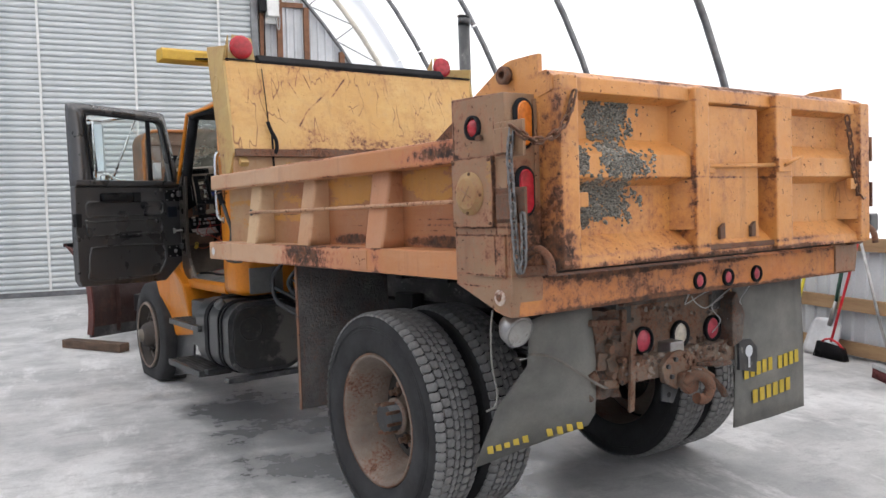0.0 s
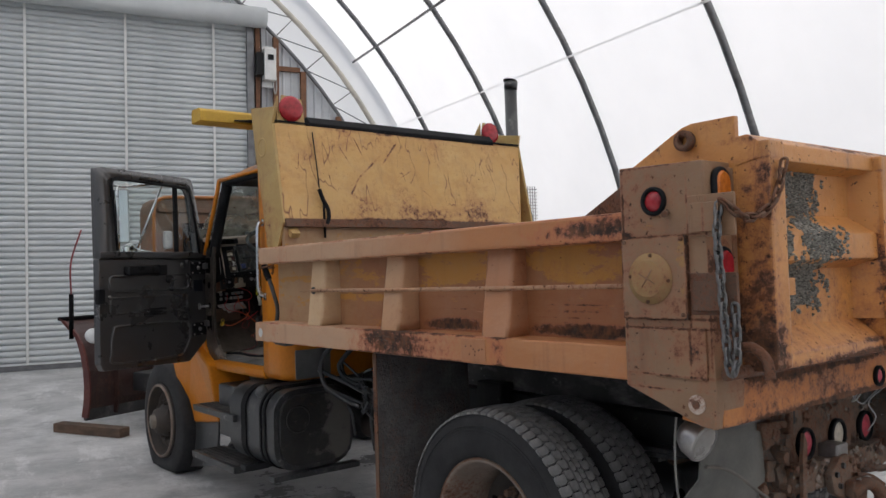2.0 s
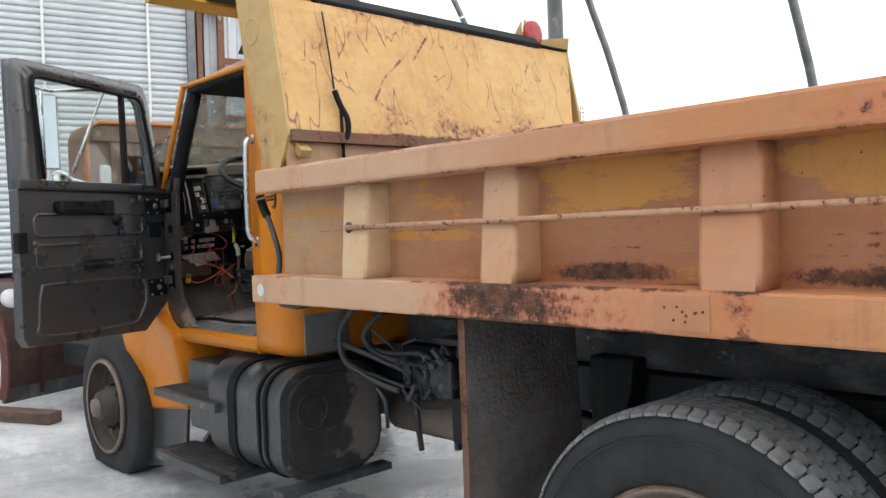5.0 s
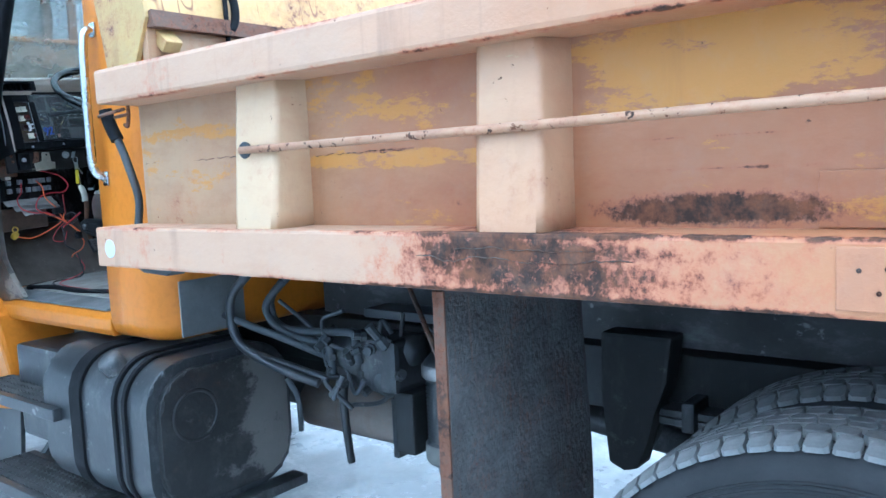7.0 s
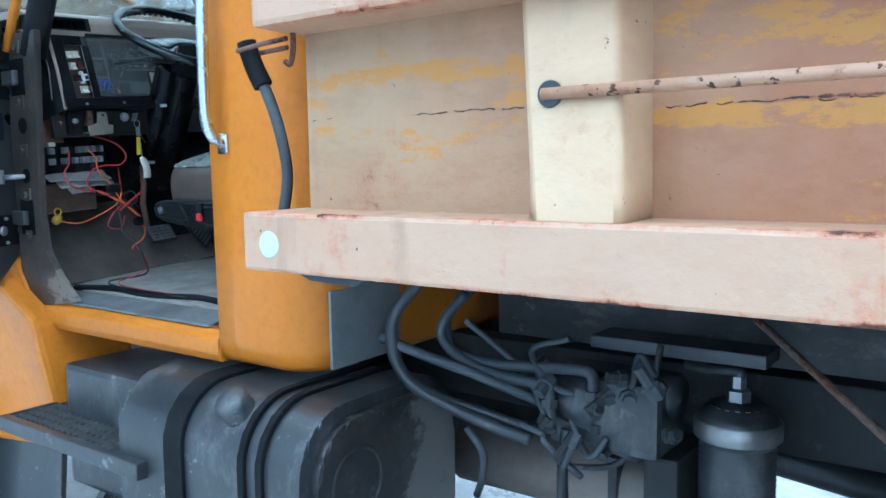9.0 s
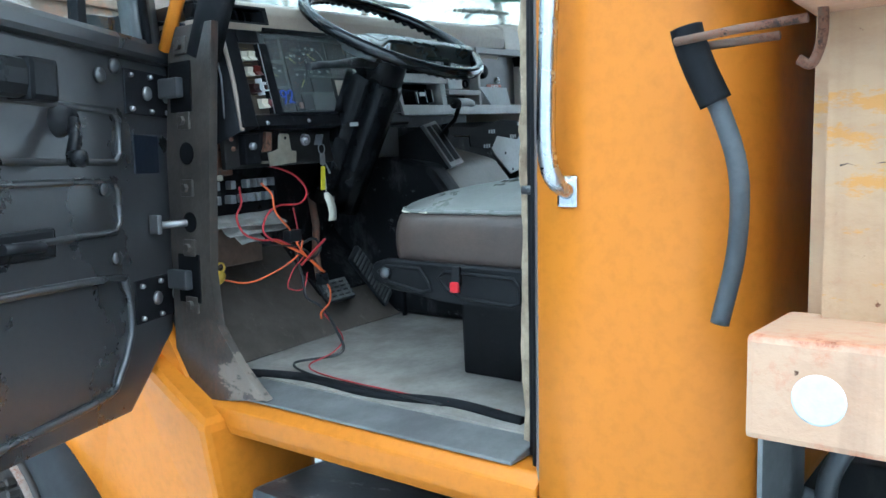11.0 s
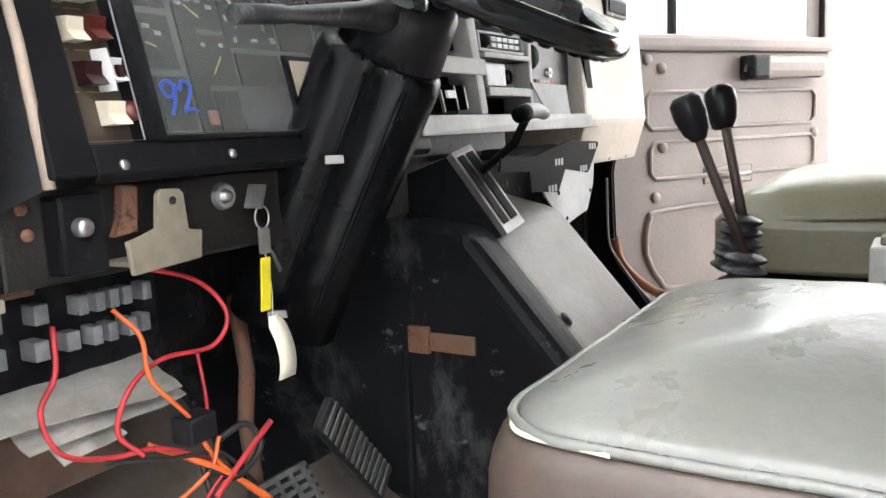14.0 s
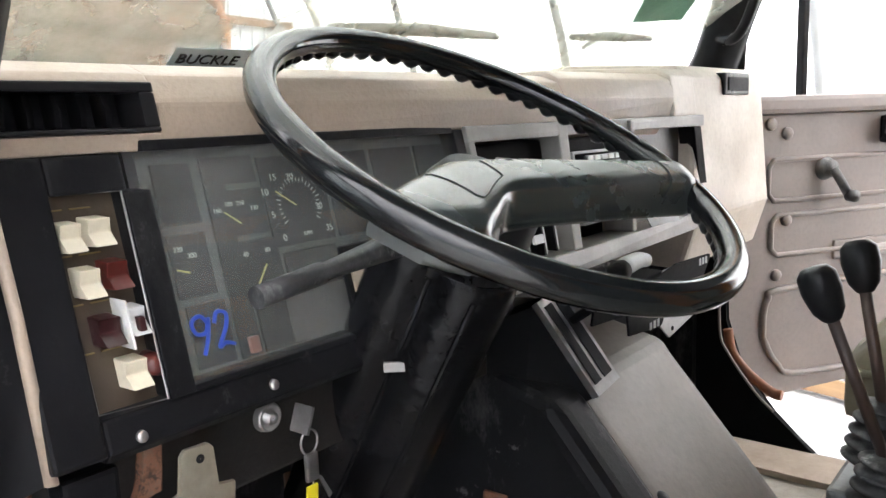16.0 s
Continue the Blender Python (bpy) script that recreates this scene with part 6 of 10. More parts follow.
bm = B()
prism(bm, tank_outline(1.93, 2.50, 0.475, 0.985, 0.15, 9), 'y', 5.35, 6.02, 0.012, 2)
tank = part("fuel_tank", bm, M_GRIME, truck, "grimy black steel fuel tank with two straps")
for y in (5.78, 5.53, 5.47):
    bm = B()
    o, i = tank_outline(1.920, 2.51, 0.467, 0.995, 0.155, 9), None
    w = 0.035 if y == 5.78 else 0.010
    prism(bm, o, 'y', y - w, y + w, 0.004)
    part("tank_strap", bm, M_BLACKTRIM, tank)
bm = B()
lathe(bm, [(0.0005, 0.05), (0.035, 0.05), (0.042, 0.035), (0.042, 0.0)], (1.985, 5.60, 0.945), (-0.6, 0, 0.8), 16)
part("filler_cap", bm, M_GRIME, tank)
boxpart("tank_cradle", 1.90, 2.52, 5.30, 5.38, 0.435, 0.470, M_GRIME, tank)
boxpart("tank_cradle", 1.90, 2.52, 5.72, 5.80, 0.435, 0.470, M_GRIME, tank)
bm = B()
lathe(bm, [(0.075, 0.0), (0.080, 0.006), (0.088, 0.0)], (2.09, 5.325, 0.80), (0, -1, 0), 28)
part("pressed_ring", bm, M_TANKEND, tank)
bm = B()
prism(bm, tank_outline(1.962, 2.468, 0.507, 0.953, 0.13, 9), 'y', 5.325, 5.355, 0.012)
part("tank_end", bm, M_TANKEND, tank, "scuffed dusty tank end")
bm = B()
box(bm, 2.05, 2.60, 6.03, 6.5, 0.55, 0.93, 0.02)
part("battery_box", bm, M_GRIME, truck, "dusty black battery box behind the steps")
for z0, y0, y1, x in ((0.775, 5.90, 6.62, 1.90), (0.45, 5.80, 6.55, 1.86)):
    st = empty("cab_step", parent=truck)
    tagged(st, "dusty black serrated metal cab step")
    bm = B()
    box(bm, x, x + 0.03, y0, y1, z0 - 0.04, z0 + 0.004, 0.004)
    box(bm, x + 0.22, x + 0.25, y0, y1, z0 - 0.04, z0 + 0.004, 0.004)
    box(bm, x, x + 0.25, y0, y0 + 0.012, z0 - 0.04, z0 + 0.004, 0.003)
    box(bm, x, x + 0.25, y1 - 0.012, y1, z0 - 0.04, z0 + 0.004, 0.003)
    part("step_frame", bm, M_GRIME, st)
    for k in range(5):
        bm = B()
        xa = x + 0.038 + 0.037 * k
        box(bm, xa, xa + 0.024, y0, y1, z0 - 0.012, z0 - 0.002)
        for j in range(int((y1 - y0) / 0.03)):
            ya = y0 + 0.005 + 0.03 * j
            prism(bm, [(ya, z0 - 0.003), (ya + 0.016, z0 - 0.003), (ya + 0.008, z0 + 0.008)], 'x', xa, xa + 0.024)
        part("tread_bar", bm, plain("worn_step_metal", (0.11, 0.105, 0.10), (0.06, 0.058, 0.055), 0.55, 0.5) if k == 0 and z0 > 0.7 else bpy.data.materials["worn_step_metal"], st)
    for yb in (y0 + 0.05, y1 - 0.09):
        bm = B()
        prism(bm, [(x + 0.03, z0 - 0.040), (x + 0.33, z0 - 0.040), (x + 0.33, z0 + 0.10), (x + 0.24, z0 - 0.01)], 'y', yb, yb + 0.03, 0.004)
        part("step_bracket", bm, M_GRIME, st)
# pump, hoses and filter between cab and shield
bm = B()
box(bm, 2.42, 2.60, 4.75, 5.02, 0.86, 1.03, 0.02)
pump = part("hydraulic_valve", bm, M_GRIME, truck, "grimy hydraulic valve block with hoses")
for p, r in (((2.46, 4.95, 0.97), 0.07), ((2.48, 4.85, 0.90), 0.06), ((2.52, 4.78, 0.99), 0.05)):
    bm = B()
    lathe(bm, [(0.0005, -r), (r, -r * 0.8), (r, r * 0.8), (0.0005, r)], p, (0.2, 1, 0.1), 14)
    part("valve_body", bm, M_GRIME, pump)
rv = random.Random(3)
for k in range(22):
    p = Vector((rv.uniform(2.30, 2.50), rv.uniform(4.72, 5.06), rv.uniform(0.84, 1.06)))
    ax = Vector((rv.uniform(-1, 0.2), rv.uniform(-0.6, 0.6), rv.uniform(-0.7, 0.9)))
    r = rv.uniform(0.010, 0.024)
    h = rv.uniform(0.03, 0.09)
    bm = B()
    lathe(bm, [(0.0005, 0), (r, 0), (r, h * 0.4), (r * 0.7, h * 0.45), (r * 0.7, h), (0.0005, h)], p, ax, 8, False)
    part("hose_fitting", bm, M_GRIME if k % 3 else M_HOSE, pump)
for k in range(5):
    p = [Vector((2.34 + 0.03 * k, 5.05 - 0.05 * k, 0.92 + 0.02 * k))]
    for j in range(3):
        p.append(p[-1] + Vector((rv.uniform(-0.06, 0.05), rv.uniform(-0.10, 0.10), rv.uniform(-0.08, 0.08))))
    bm = B()
    tube(bm, spline(p), 0.008, 6)
    part("pipe", bm, M_HOSE, pump)
boxpart("valve_plate", 2.50, 2.62, 4.55, 4.95, 1.08, 1.11, M_GRIME, pump)
HOSES = ((0.0135, M_HOSE, [(2.44, 5.23, 1.22), (2.40, 5.285, 1.15), (2.40, 5.298, 1.10), (2.40, 5.27, 1.052), (2.40, 5.19, 1.032), (2.40, 5.05, 1.040), (2.40, 4.93, 1.050), (2.40, 4.897, 1.040), (2.40, 4.893, 1.0), (2.41, 4.893, 0.95)]),
         (0.0135, M_HOSE, [(2.42, 5.25, 1.20), (2.38, 5.29, 1.13), (2.38, 5.296, 1.085), (2.38, 5.25, 1.045), (2.38, 5.167, 1.018), (2.38, 5.04, 1.009), (2.38, 5.00, 1.003), (2.38, 4.993, 0.975), (2.39, 4.997, 0.91)]),
         (0.0165, M_GRIME, [(2.34, 5.32, 1.24), (2.30, 5.375, 1.16), (2.30, 5.395, 1.09), (2.30, 5.375, 1.02), (2.30, 5.314, 0.970), (2.31, 5.212, 0.935), (2.33, 5.116, 0.905), (2.37, 5.04, 0.875)]),
         (0.013, M_HOSE, [(2.30, 5.43, 1.085), (2.33, 5.307, 1.046), (2.35, 5.189, 1.018), (2.38, 5.10, 0.985), (2.42, 5.02, 0.95)]),
         (0.012, M_GRIME, [(2.30, 5.34, 0.985), (2.31, 5.25, 0.955), (2.34, 5.15, 0.93), (2.38, 5.06, 0.90), (2.43, 5.0, 0.89)]),
         (0.008, M_GRIME, [(2.50, 4.776, 1.108), (2.50, 4.80, 0.987), (2.50, 4.84, 0.86), (2.50, 4.896, 0.80), (2.50, 5.031, 0.771)]),
         (0.014, M_GRIME, [(2.42, 4.97, 0.90), (2.41, 4.975, 0.82), (2.42, 4.98, 0.72), (2.44, 4.985, 0.60)]),
         (0.010, M_HOSE, [(2.40, 5.24, 0.86), (2.41, 5.20, 0.80), (2.43, 5.215, 0.72), (2.46, 5.25, 0.66)]))
for r_, mt, pts in HOSES:
    bm = B()
    tube(bm, spline(pts), r_, 10)
    part("hose", bm, mt, pump)
for x, y, z in ((2.40, 4.893, 0.985), (2.385, 4.996, 0.955), (2.43, 4.90, 0.90)):
    bm = B()
    lathe(bm, [(0.014, 0.0), (0.021, 0.002), (0.021, 0.022), (0.014, 0.024)], (x, y, z), (0, 0, 1), 6, False)
    part("hose_nut", bm, M_GRIME, pump)
bm = B()
tube(bm, [(2.72, 4.60, 0.67), (2.72, 5.45, 0.67)], 0.095, 20)
part("exhaust_pipe", bm, M_PIPE, truck, "dusty brown exhaust pipe")
bm = B()
box(bm, 2.615, 2.825, 4.93, 4.955, 0.565, 0.775, 0.004)
part("pipe_clamp", bm, M_GRIME, truck)
bm = B()
lathe(bm, [(0.0005, -0.29), (0.045, -0.285), (0.055, -0.225), (0.082, -0.215), (0.085, -0.205), (0.085, -0.155), (0.078, -0.148)] + [(0.076 + 0.005 * (k % 2), -0.145 + 0.0065 * k) for k in range(30)] + [(0.084, 0.055), (0.088, 0.06), (0.088, 0.09), (0.080, 0.105), (0.06, 0.125), (0.0005, 0.135)], (2.52, 4.61, 0.87), (0, 0, 1), 32)
fil = part("oil_filter", bm, M_GRIME, truck, "ribbed black filter canister with a pale band")
bm = B()
lathe(bm, [(0.0885, 0.052), (0.092, 0.056), (0.092, 0.090), (0.0885, 0.094)], (2.52, 4.61, 0.87), (0, 0, 1), 32)
part("filter_band", bm, M_STEEL, fil)
bm = B()
lathe(bm, [(0.0855, -0.208), (0.088, -0.204), (0.088, -0.158), (0.0855, -0.154)], (2.52, 4.61, 0.87), (0, 0, 1), 32)
part("filter_band", bm, M_FLAP, fil)
for k in range(9):
    a_ = math.pi * (0.75 + 0.11 * k)
    bm = B()
    box(bm, -0.006, 0.006, -0.035, 0.0, -0.006, 0.014, 0.003, m=Matrix.Translation((2.52 + 0.062 * math.cos(a_), 4.61 + 0.062 * math.sin(a_), 0.982)) @ Matrix.Rotation(a_ - math.pi / 2, 4, 'Z'))
    part("cap_rib", bm, M_GRIME, fil)
bm = B()
lathe(bm, [(0.026, 0.13), (0.026, 0.16), (0.016, 0.165), (0.016, 0.19), (0.0005, 0.19)], (2.52, 4.61, 0.865), (0, 0, 1), 6, False)
part("filter_nut", bm, M_STEEL, fil)
bm = B()
tube(bm, spline([(2.52, 4.61, 1.045), (2.52, 4.61, 1.065), (2.54, 4.67, 1.055), (2.60, 4.75, 1.045)]), 0.012, 8)
part("filter_line", bm, M_GRIME, fil)
bm = B()
tube(bm, [(2.22, 4.50, 1.24), (1.99, 4.20, 1.08), (1.93, 4.165, 1.02)], 0.007, 8)
part("stay_wire", bm, M_HITCH, truck, "thin braided stay wire")


# -- cab (leans a little to the left on its mounts)
CAB = Matrix.Translation((2.1, 0, 1.2)) @ Matrix.Rotation(radians(-3.6), 4, 'Y') @ Matrix.Translation((-2.1, 0, -1.2))
CABX = Matrix.Translation((2.082, 0, 1.55)) @ Matrix.Rotation(radians(-0.5), 4, 'Y') @ Matrix.Translation((-2.10, 0, -1.55))     # its outer skin
CX0, CX1, CBACK = 2.10, 4.05, 5.455


def cabpart(name, bm, material, label="", parent=None, m=None):
    return part(name, bm, material, parent or truck, label, None if parent else (m or CAB))


def shell(bm, outline, zs, thick):
    """outline: open polyline (x, y) seen from above; zs: (z, inward offset) rows."""
    n = len(outline)
    nrm = []
    for i in range(n):
        a, b = Vector(outline[max(i - 1, 0)]), Vector(outline[min(i + 1, n - 1)])
        d = (b - a).normalized()
        nrm.append(Vector((-d.y, d.x)))
    for off in (0.0, thick):
        rows = [[bm.verts.new((outline[i][0] + nrm[i].x * (o + off), outline[i][1] + nrm[i].y * (o + off), z)) for i in range(n)] for z, o in zs]
        for a, b in zip(rows, rows[1:]):
            for i in range(n - 1):
                bm.faces.new((a[i], a[i + 1], b[i + 1], b[i])).smooth = True
        if off == 0:
            first = rows
    for i in (0, n - 1):
        for a, b, c, d in zip(first, first[1:], rows, rows[1:]):
            bm.faces.new((a[i], b[i], d[i], c[i]))
    for k in (0, -1):
        for i in range(n - 1):
            bm.faces.new((first[k][i], first[k][i + 1], rows[k][i + 1], rows[k][i]))


arc = lambda cx, cy, r, a0, a1, n=7: [(cx + r * math.cos(radians(a0 + (a1 - a0) * k / n)), cy + r * math.sin(radians(a0 + (a1 - a0) * k / n))) for k in range(n + 1)]
out = [(CX0, 5.792), (CX0, 5.70)] + arc(CX0 + 0.13, CBACK + 0.13, 0.13, 180, 270) + [(2.6, CBACK), (3.5, CBACK)] + arc(CX1 - 0.13, CBACK + 0.13, 0.13, 270, 360) + [(CX1, 5.70), (CX1, 5.845)]
bm = B()
shell(bm, out, [(1.012, 0.055), (1.018, 0.03), (1.035, 0.010), (1.07, 0.0), (1.5, 0.0), (2.0, 0.0), (2.44, 0.0)], 0.035)
cab_back = cabpart("cab_shell", bm, M_CABPAINT, "glossy orange cab back with rounded corners", m=CABX)
bm = B()
box(bm, 2.16, 2.42, CBACK - 0.004, CBACK + 0.004, 1.03, 1.22, 0.002)
cabpart("primer_patch", bm, M_PRIMER, "", cab_back)
bm = B()
for y, z, w in ((5.852, 1.75, 0.0),):
    prism(bm, [(CX0 + 0.004, 5.770), (CX0 + 0.004, 5.796), (CX0 + 0.036, 5.819), (CX0 + 0.036, 5.770)], 'z', 1.09, 2.42, 0.003)
cabpart("door_jamb", bm, M_DOORGREY, "", cab_back)
bm = B()
prism(bm, [(CX0 + 0.037, 5.770), (CX0 + 0.037, 5.818), (CX0 + 0.058, 5.836), (CX0 + 0.10, 5.862), (CX0 + 0.10, 5.770)], 'z', 1.092, 2.418, 0.003)
cabpart("inner_jamb", bm, M_PILLAR, "dusty brown inner jamb", cab_back)
bm = B()
tube(bm, [(CX0 + 0.042, 5.823, 1.10), (CX0 + 0.043, 5.824, 1.7), (CX0 + 0.042, 5.823, 2.41)], 0.006, 8)
tube(bm, [(CX0 + 0.085, 5.853, 1.10), (CX0 + 0.084, 5.854, 1.7), (CX0 + 0.085, 5.853, 2.41)], 0.007, 8)
cabpart("door_seal", bm, M_BLACKTRIM, "", cab_back)
bm = B()
box(bm, CX0 + 0.10, CX0 + 0.135, 5.83, 5.888, 1.09, 2.42, 0.010)
bmesh.ops.subdivide_edges(bm, edges=[e for e in bm.edges if abs(e.verts[0].co.z - e.verts[1].co.z) > 1], cuts=60)
for v in bm.verts:
    v.co.y += 0.010 * noise.noise((v.co.x * 30, 0, v.co.z * 9)) + 0.006 * noise.noise((v.co.x * 60, 0, v.co.z * 45))
cabpart("torn_foam_edge", bm, M_FOAM, "torn cream foam trim edge", cab_back)
bm = B()
tube(bm, [(CX0 + 0.075, 5.83, 1.575), (CX0 + 0.068, 5.862, 1.575)], 0.008, 10)
cabpart("striker", bm, M_GRIME, "", cab_back)
# sills
for sgn, xa in ((1, CX0), (-1, CX1)):
    bm = B()
    prism(bm, [(xa, 1.035), (xa + sgn * 0.012, 1.012), (xa + sgn * 0.10, 1.012), (xa + sgn * 0.10, 1.095), (xa + sgn * 0.025, 1.095), (xa, 1.075)], 'y', 5.80, 6.86, 0.006)
    sill = cabpart("sill", bm, M_CABPAINT, "glossy orange door sill", m=CABX if sgn > 0 else CAB)
    bm = B()
    prism(bm, [(xa + sgn * 0.02, 1.097), (xa + sgn * 0.02, 1.104), (xa + sgn * 0.16, 1.125), (xa + sgn * 0.16, 1.097)], 'y', 5.86, 6.72, 0.003)
    cabpart("scuff_plate", bm, plain("scuffed_grey_sill", (0.24, 0.235, 0.225), (0.14, 0.135, 0.13), 0.5, 0.3), "worn grey scuff plate", sill)
# cowl side, hinge pillar
for sgn, xa in ((1, CX0), (-1, CX1)):
    bm = B()
    xs = sorted((xa + sgn * 0.012, xa + sgn * 0.034))
    prism(bm, [(6.625, 1.95), (6.655, 1.62), (6.668, 1.38), (6.655, 1.26), (6.58, 1.18), (6.49, 1.11), (6.82, 1.06), (6.815, 1.30), (6.815, 1.66), (6.785, 1.95)] if sgn > 0 else [(6.72, 1.95), (6.79, 1.60), (6.785, 1.42), (6.745, 1.30), (6.66, 1.19), (6.55, 1.10), (6.97, 1.05), (6.97, 1.95)], 'x', xs[0], xs[1], 0.004)
    pil = cabpart("hinge_pillar", bm, M_PILLAR if sgn > 0 else M_MATTBLACK, "dusty brown hinge pillar with holes" if sgn > 0 else "black hinge pillar", m=CABX if sgn > 0 else CAB)
    bm = B()
    xs = sorted((xa, xa + sgn * 0.03))
    prism(bm, [(6.88, 1.28), (6.72, 1.06), (6.98, 1.02), (6.98, 1.95), (6.91, 1.95)], 'x', xs[0], xs[1], 0.006)
    cabpart("cowl_side", bm, M_CABPAINT, "", pil)
    bm = B()
    px = xa + sgn * 0.045
    tube(bm, [(px, 6.70, 1.88), (px, 6.655, 1.98), (px, 6.52, 2.22), (px, 6.41, 2.405)] if sgn > 0 else [(px, 6.90, 1.93), (px, 6.82, 2.08), (px, 6.765, 2.23), (px, 6.66, 2.43)], 0.040 if sgn > 0 else 0.055, 10)
    cabpart("windscreen_pillar", bm, M_BLACKTRIM, "black windscreen pillar", pil)
    bm = B()
    px = xa + sgn * 0.012
    tube(bm, [(px, 6.80, 1.90), (px, 6.735, 2.02), (px, 6.59, 2.25), (px, 6.475, 2.445)] if sgn > 0 else [(px, 6.86, 1.92), (px, 6.78, 2.08), (px, 6.73, 2.23), (px, 6.62, 2.44)], 0.016 if sgn > 0 else 0.012, 8)
    cabpart("pillar_paint", bm, M_CABPAINT if sgn > 0 else M_BLACKTRIM, "", pil)
    if sgn > 0:
        for z in (1.66, 1.50):
            bm = B()
            disc(bm, (xa + 0.013, 6.735, z), (-1, 0, 0), 0.026 if z > 1.6 else 0.024, 0.004, 20)
            cabpart("pillar_hole", bm, M_MATTBLACK, "", pil)
        for z in (1.905, 1.735, 1.58, 1.44, 1.305):
            bm = B()
            box(bm, xa + 0.006, xa + 0.013, 6.715, 6.76, z - 0.02, z + 0.02, 0.003)
            disc(bm, (xa + 0.006, 6.738, z), (-1, 0, 0), 0.011, 0.008, 6)
            cabpart("hinge_bolt", bm, M_PILLAR, "", pil)
        for z in (1.815, 1.37):
            bm = B()
            box(bm, xa + 0.008, xa + 0.014, 6.705, 6.785, z - 0.06, z + 0.055, 0.002)
            cabpart("hinge_pocket", bm, M_MATTBLACK, "", pil)
            bm = B()
            box(bm, xa - 0.014, xa + 0.007, 6.728, 6.80, z - 0.028, z + 0.018, 0.005)
            cabpart("hinge_leaf", bm, M_DOORIN, "", pil)
        bm = B()
        tube(bm, [(xa + 0.04, 6.735, 1.50), (xa - 0.05, 6.775, 1.495)], 0.009, 10)
        box(bm, xa - 0.058, xa - 0.045, 6.76, 6.795, 1.475, 1.52, 0.003)
        cabpart("door_check", bm, M_STEEL, "pale steel door check pin", pil)
# roof
bm = B()
rows_ = []
for y, ze, zc in ((CBACK + 0.05, 2.452, 2.60), (5.60, 2.452, 2.61), (5.9, 2.453, 2.605), (6.15, 2.454, 2.585), (6.32, 2.455, 2.545), (6.42, 2.455, 2.505), (6.47, 2.455, 2.475), (6.485, 2.450, 2.455)):
    row = []
    for k in range(21):
        f = -1 + 2 * k / 20
        row.append(bm.verts.new((3.075 + f * 0.968, y + 0.03 * (1 - f * f), ze + (zc - ze) * (1 - abs(f) ** 5))))
    rows_.append(row)
for a, b in zip(rows_, rows_[1:]):
    for k in range(20):
        bm.faces.new((a[k], a[k + 1], b[k + 1], b[k])).smooth = True
r = bmesh.ops.extrude_face_region(bm, geom=list(bm.faces))
bmesh.ops.translate(bm, verts=[g for g in r["geom"] if isinstance(g, bmesh.types.BMVert)], vec=(0, 0, -0.018))
roof = cabpart("cab_roof", bm, M_ROOF, "orange cab roof with worn grey edge", m=CABX)
bm = B()
box(bm, CX0 + 0.03, CX1 - 0.02, 5.46, 6.40, 2.395, 2.425, 0.006)
cabpart("headliner", bm, M_BLACKTRIM, "", roof)
bm = B()
tube(bm, [(CX0 + 0.012, 5.52, 2.440), (CX0 + 0.012, 6.30, 2.440), (CX0 + 0.013, 6.46, 2.438)], 0.012, 8)
cabpart("drip_rail", bm, M_CABPAINT, "", roof)
bm = B()
tube(bm, [(CX0 + 0.03, 5.80, 2.415), (CX0 + 0.03, 6.30, 2.415), (CX0 + 0.03, 6.43, 2.41)], 0.022, 8)
cabpart("door_head", bm, M_BLACKTRIM, "", roof)
bm = B()
prism(bm, [(5.85, 2.56), (6.02, 2.55), (5.90, 2.66), (5.85, 2.67)], 'x', 2.20, 2.24, 0.004)
cabpart("roof_horn_bracket", bm, M_BLACKTRIM, "", roof)
# windscreen
bm = B()
v = [bm.verts.new(p) for p in ((2.17, 7.02, 2.03), (3.98, 7.02, 2.03), (3.96, 6.42, 2.43), (2.19, 6.42, 2.43))]
bm.faces.new(v)
r = bmesh.ops.extrude_face_region(bm, geom=list(bm.faces))
bmesh.ops.translate(bm, verts=[g for g in r["geom"] if isinstance(g, bmesh.types.BMVert)], vec=(0, 0.004, 0.004))
ws = cabpart("windscreen", bm, M_WINDSCREEN, "dusty windscreen glass with wipers")
ws.visible_shadow = False
WS = Vector((0, -0.60, 0.40)).normalized()


def on_screen(x, s, lift=0.01):
    return Vector((x, 7.02, 2.03)) + WS * s + Vector((0, 0.40, 0.60)).normalized() * lift


for a, b in (((2.803, 0.112), (3.204, 0.126)), ((3.444, 0.143), (3.776, 0.167))):
    bm = B()
    tube(bm, [on_screen(*a, 0.012), on_screen((a[0] + b[0]) / 2, (a[1] + b[1]) / 2 + 0.003, 0.014), on_screen(*b, 0.012)], 0.009, 8, radii=[0.006, 0.011, 0.007])
    tube(bm, [on_screen((a[0] + b[0]) / 2, (a[1] + b[1]) / 2, 0.03), on_screen((a[0] + b[0]) / 2 - 0.03, (a[1] + b[1]) / 2 - 0.06, 0.03)], 0.005, 6)
    cabpart("wiper", bm, plain("green_black_wiper", (0.03, 0.04, 0.035), None, 0.5) if a[0] < 3 else bpy.data.materials["green_black_wiper"], "", ws)
bm = B()
q = [on_screen(3.573, 0.221, -0.003), on_screen(3.769, 0.251, -0.003), on_screen(3.66, 0.40, -0.003), on_screen(3.43, 0.38, -0.003)]
bm.faces.new([bm.verts.new(p) for p in q])
cabpart("green_sticker", bm, M_STICKER, "green paper sticker", ws)
bm = B()
q = [on_screen(2.568, 0.028, -0.004), on_screen(2.69, 0.030, -0.004), on_screen(2.69, 0.072, -0.004), on_screen(2.568, 0.070, -0.004)]
bm.faces.new([bm.verts.new(p) for p in q])
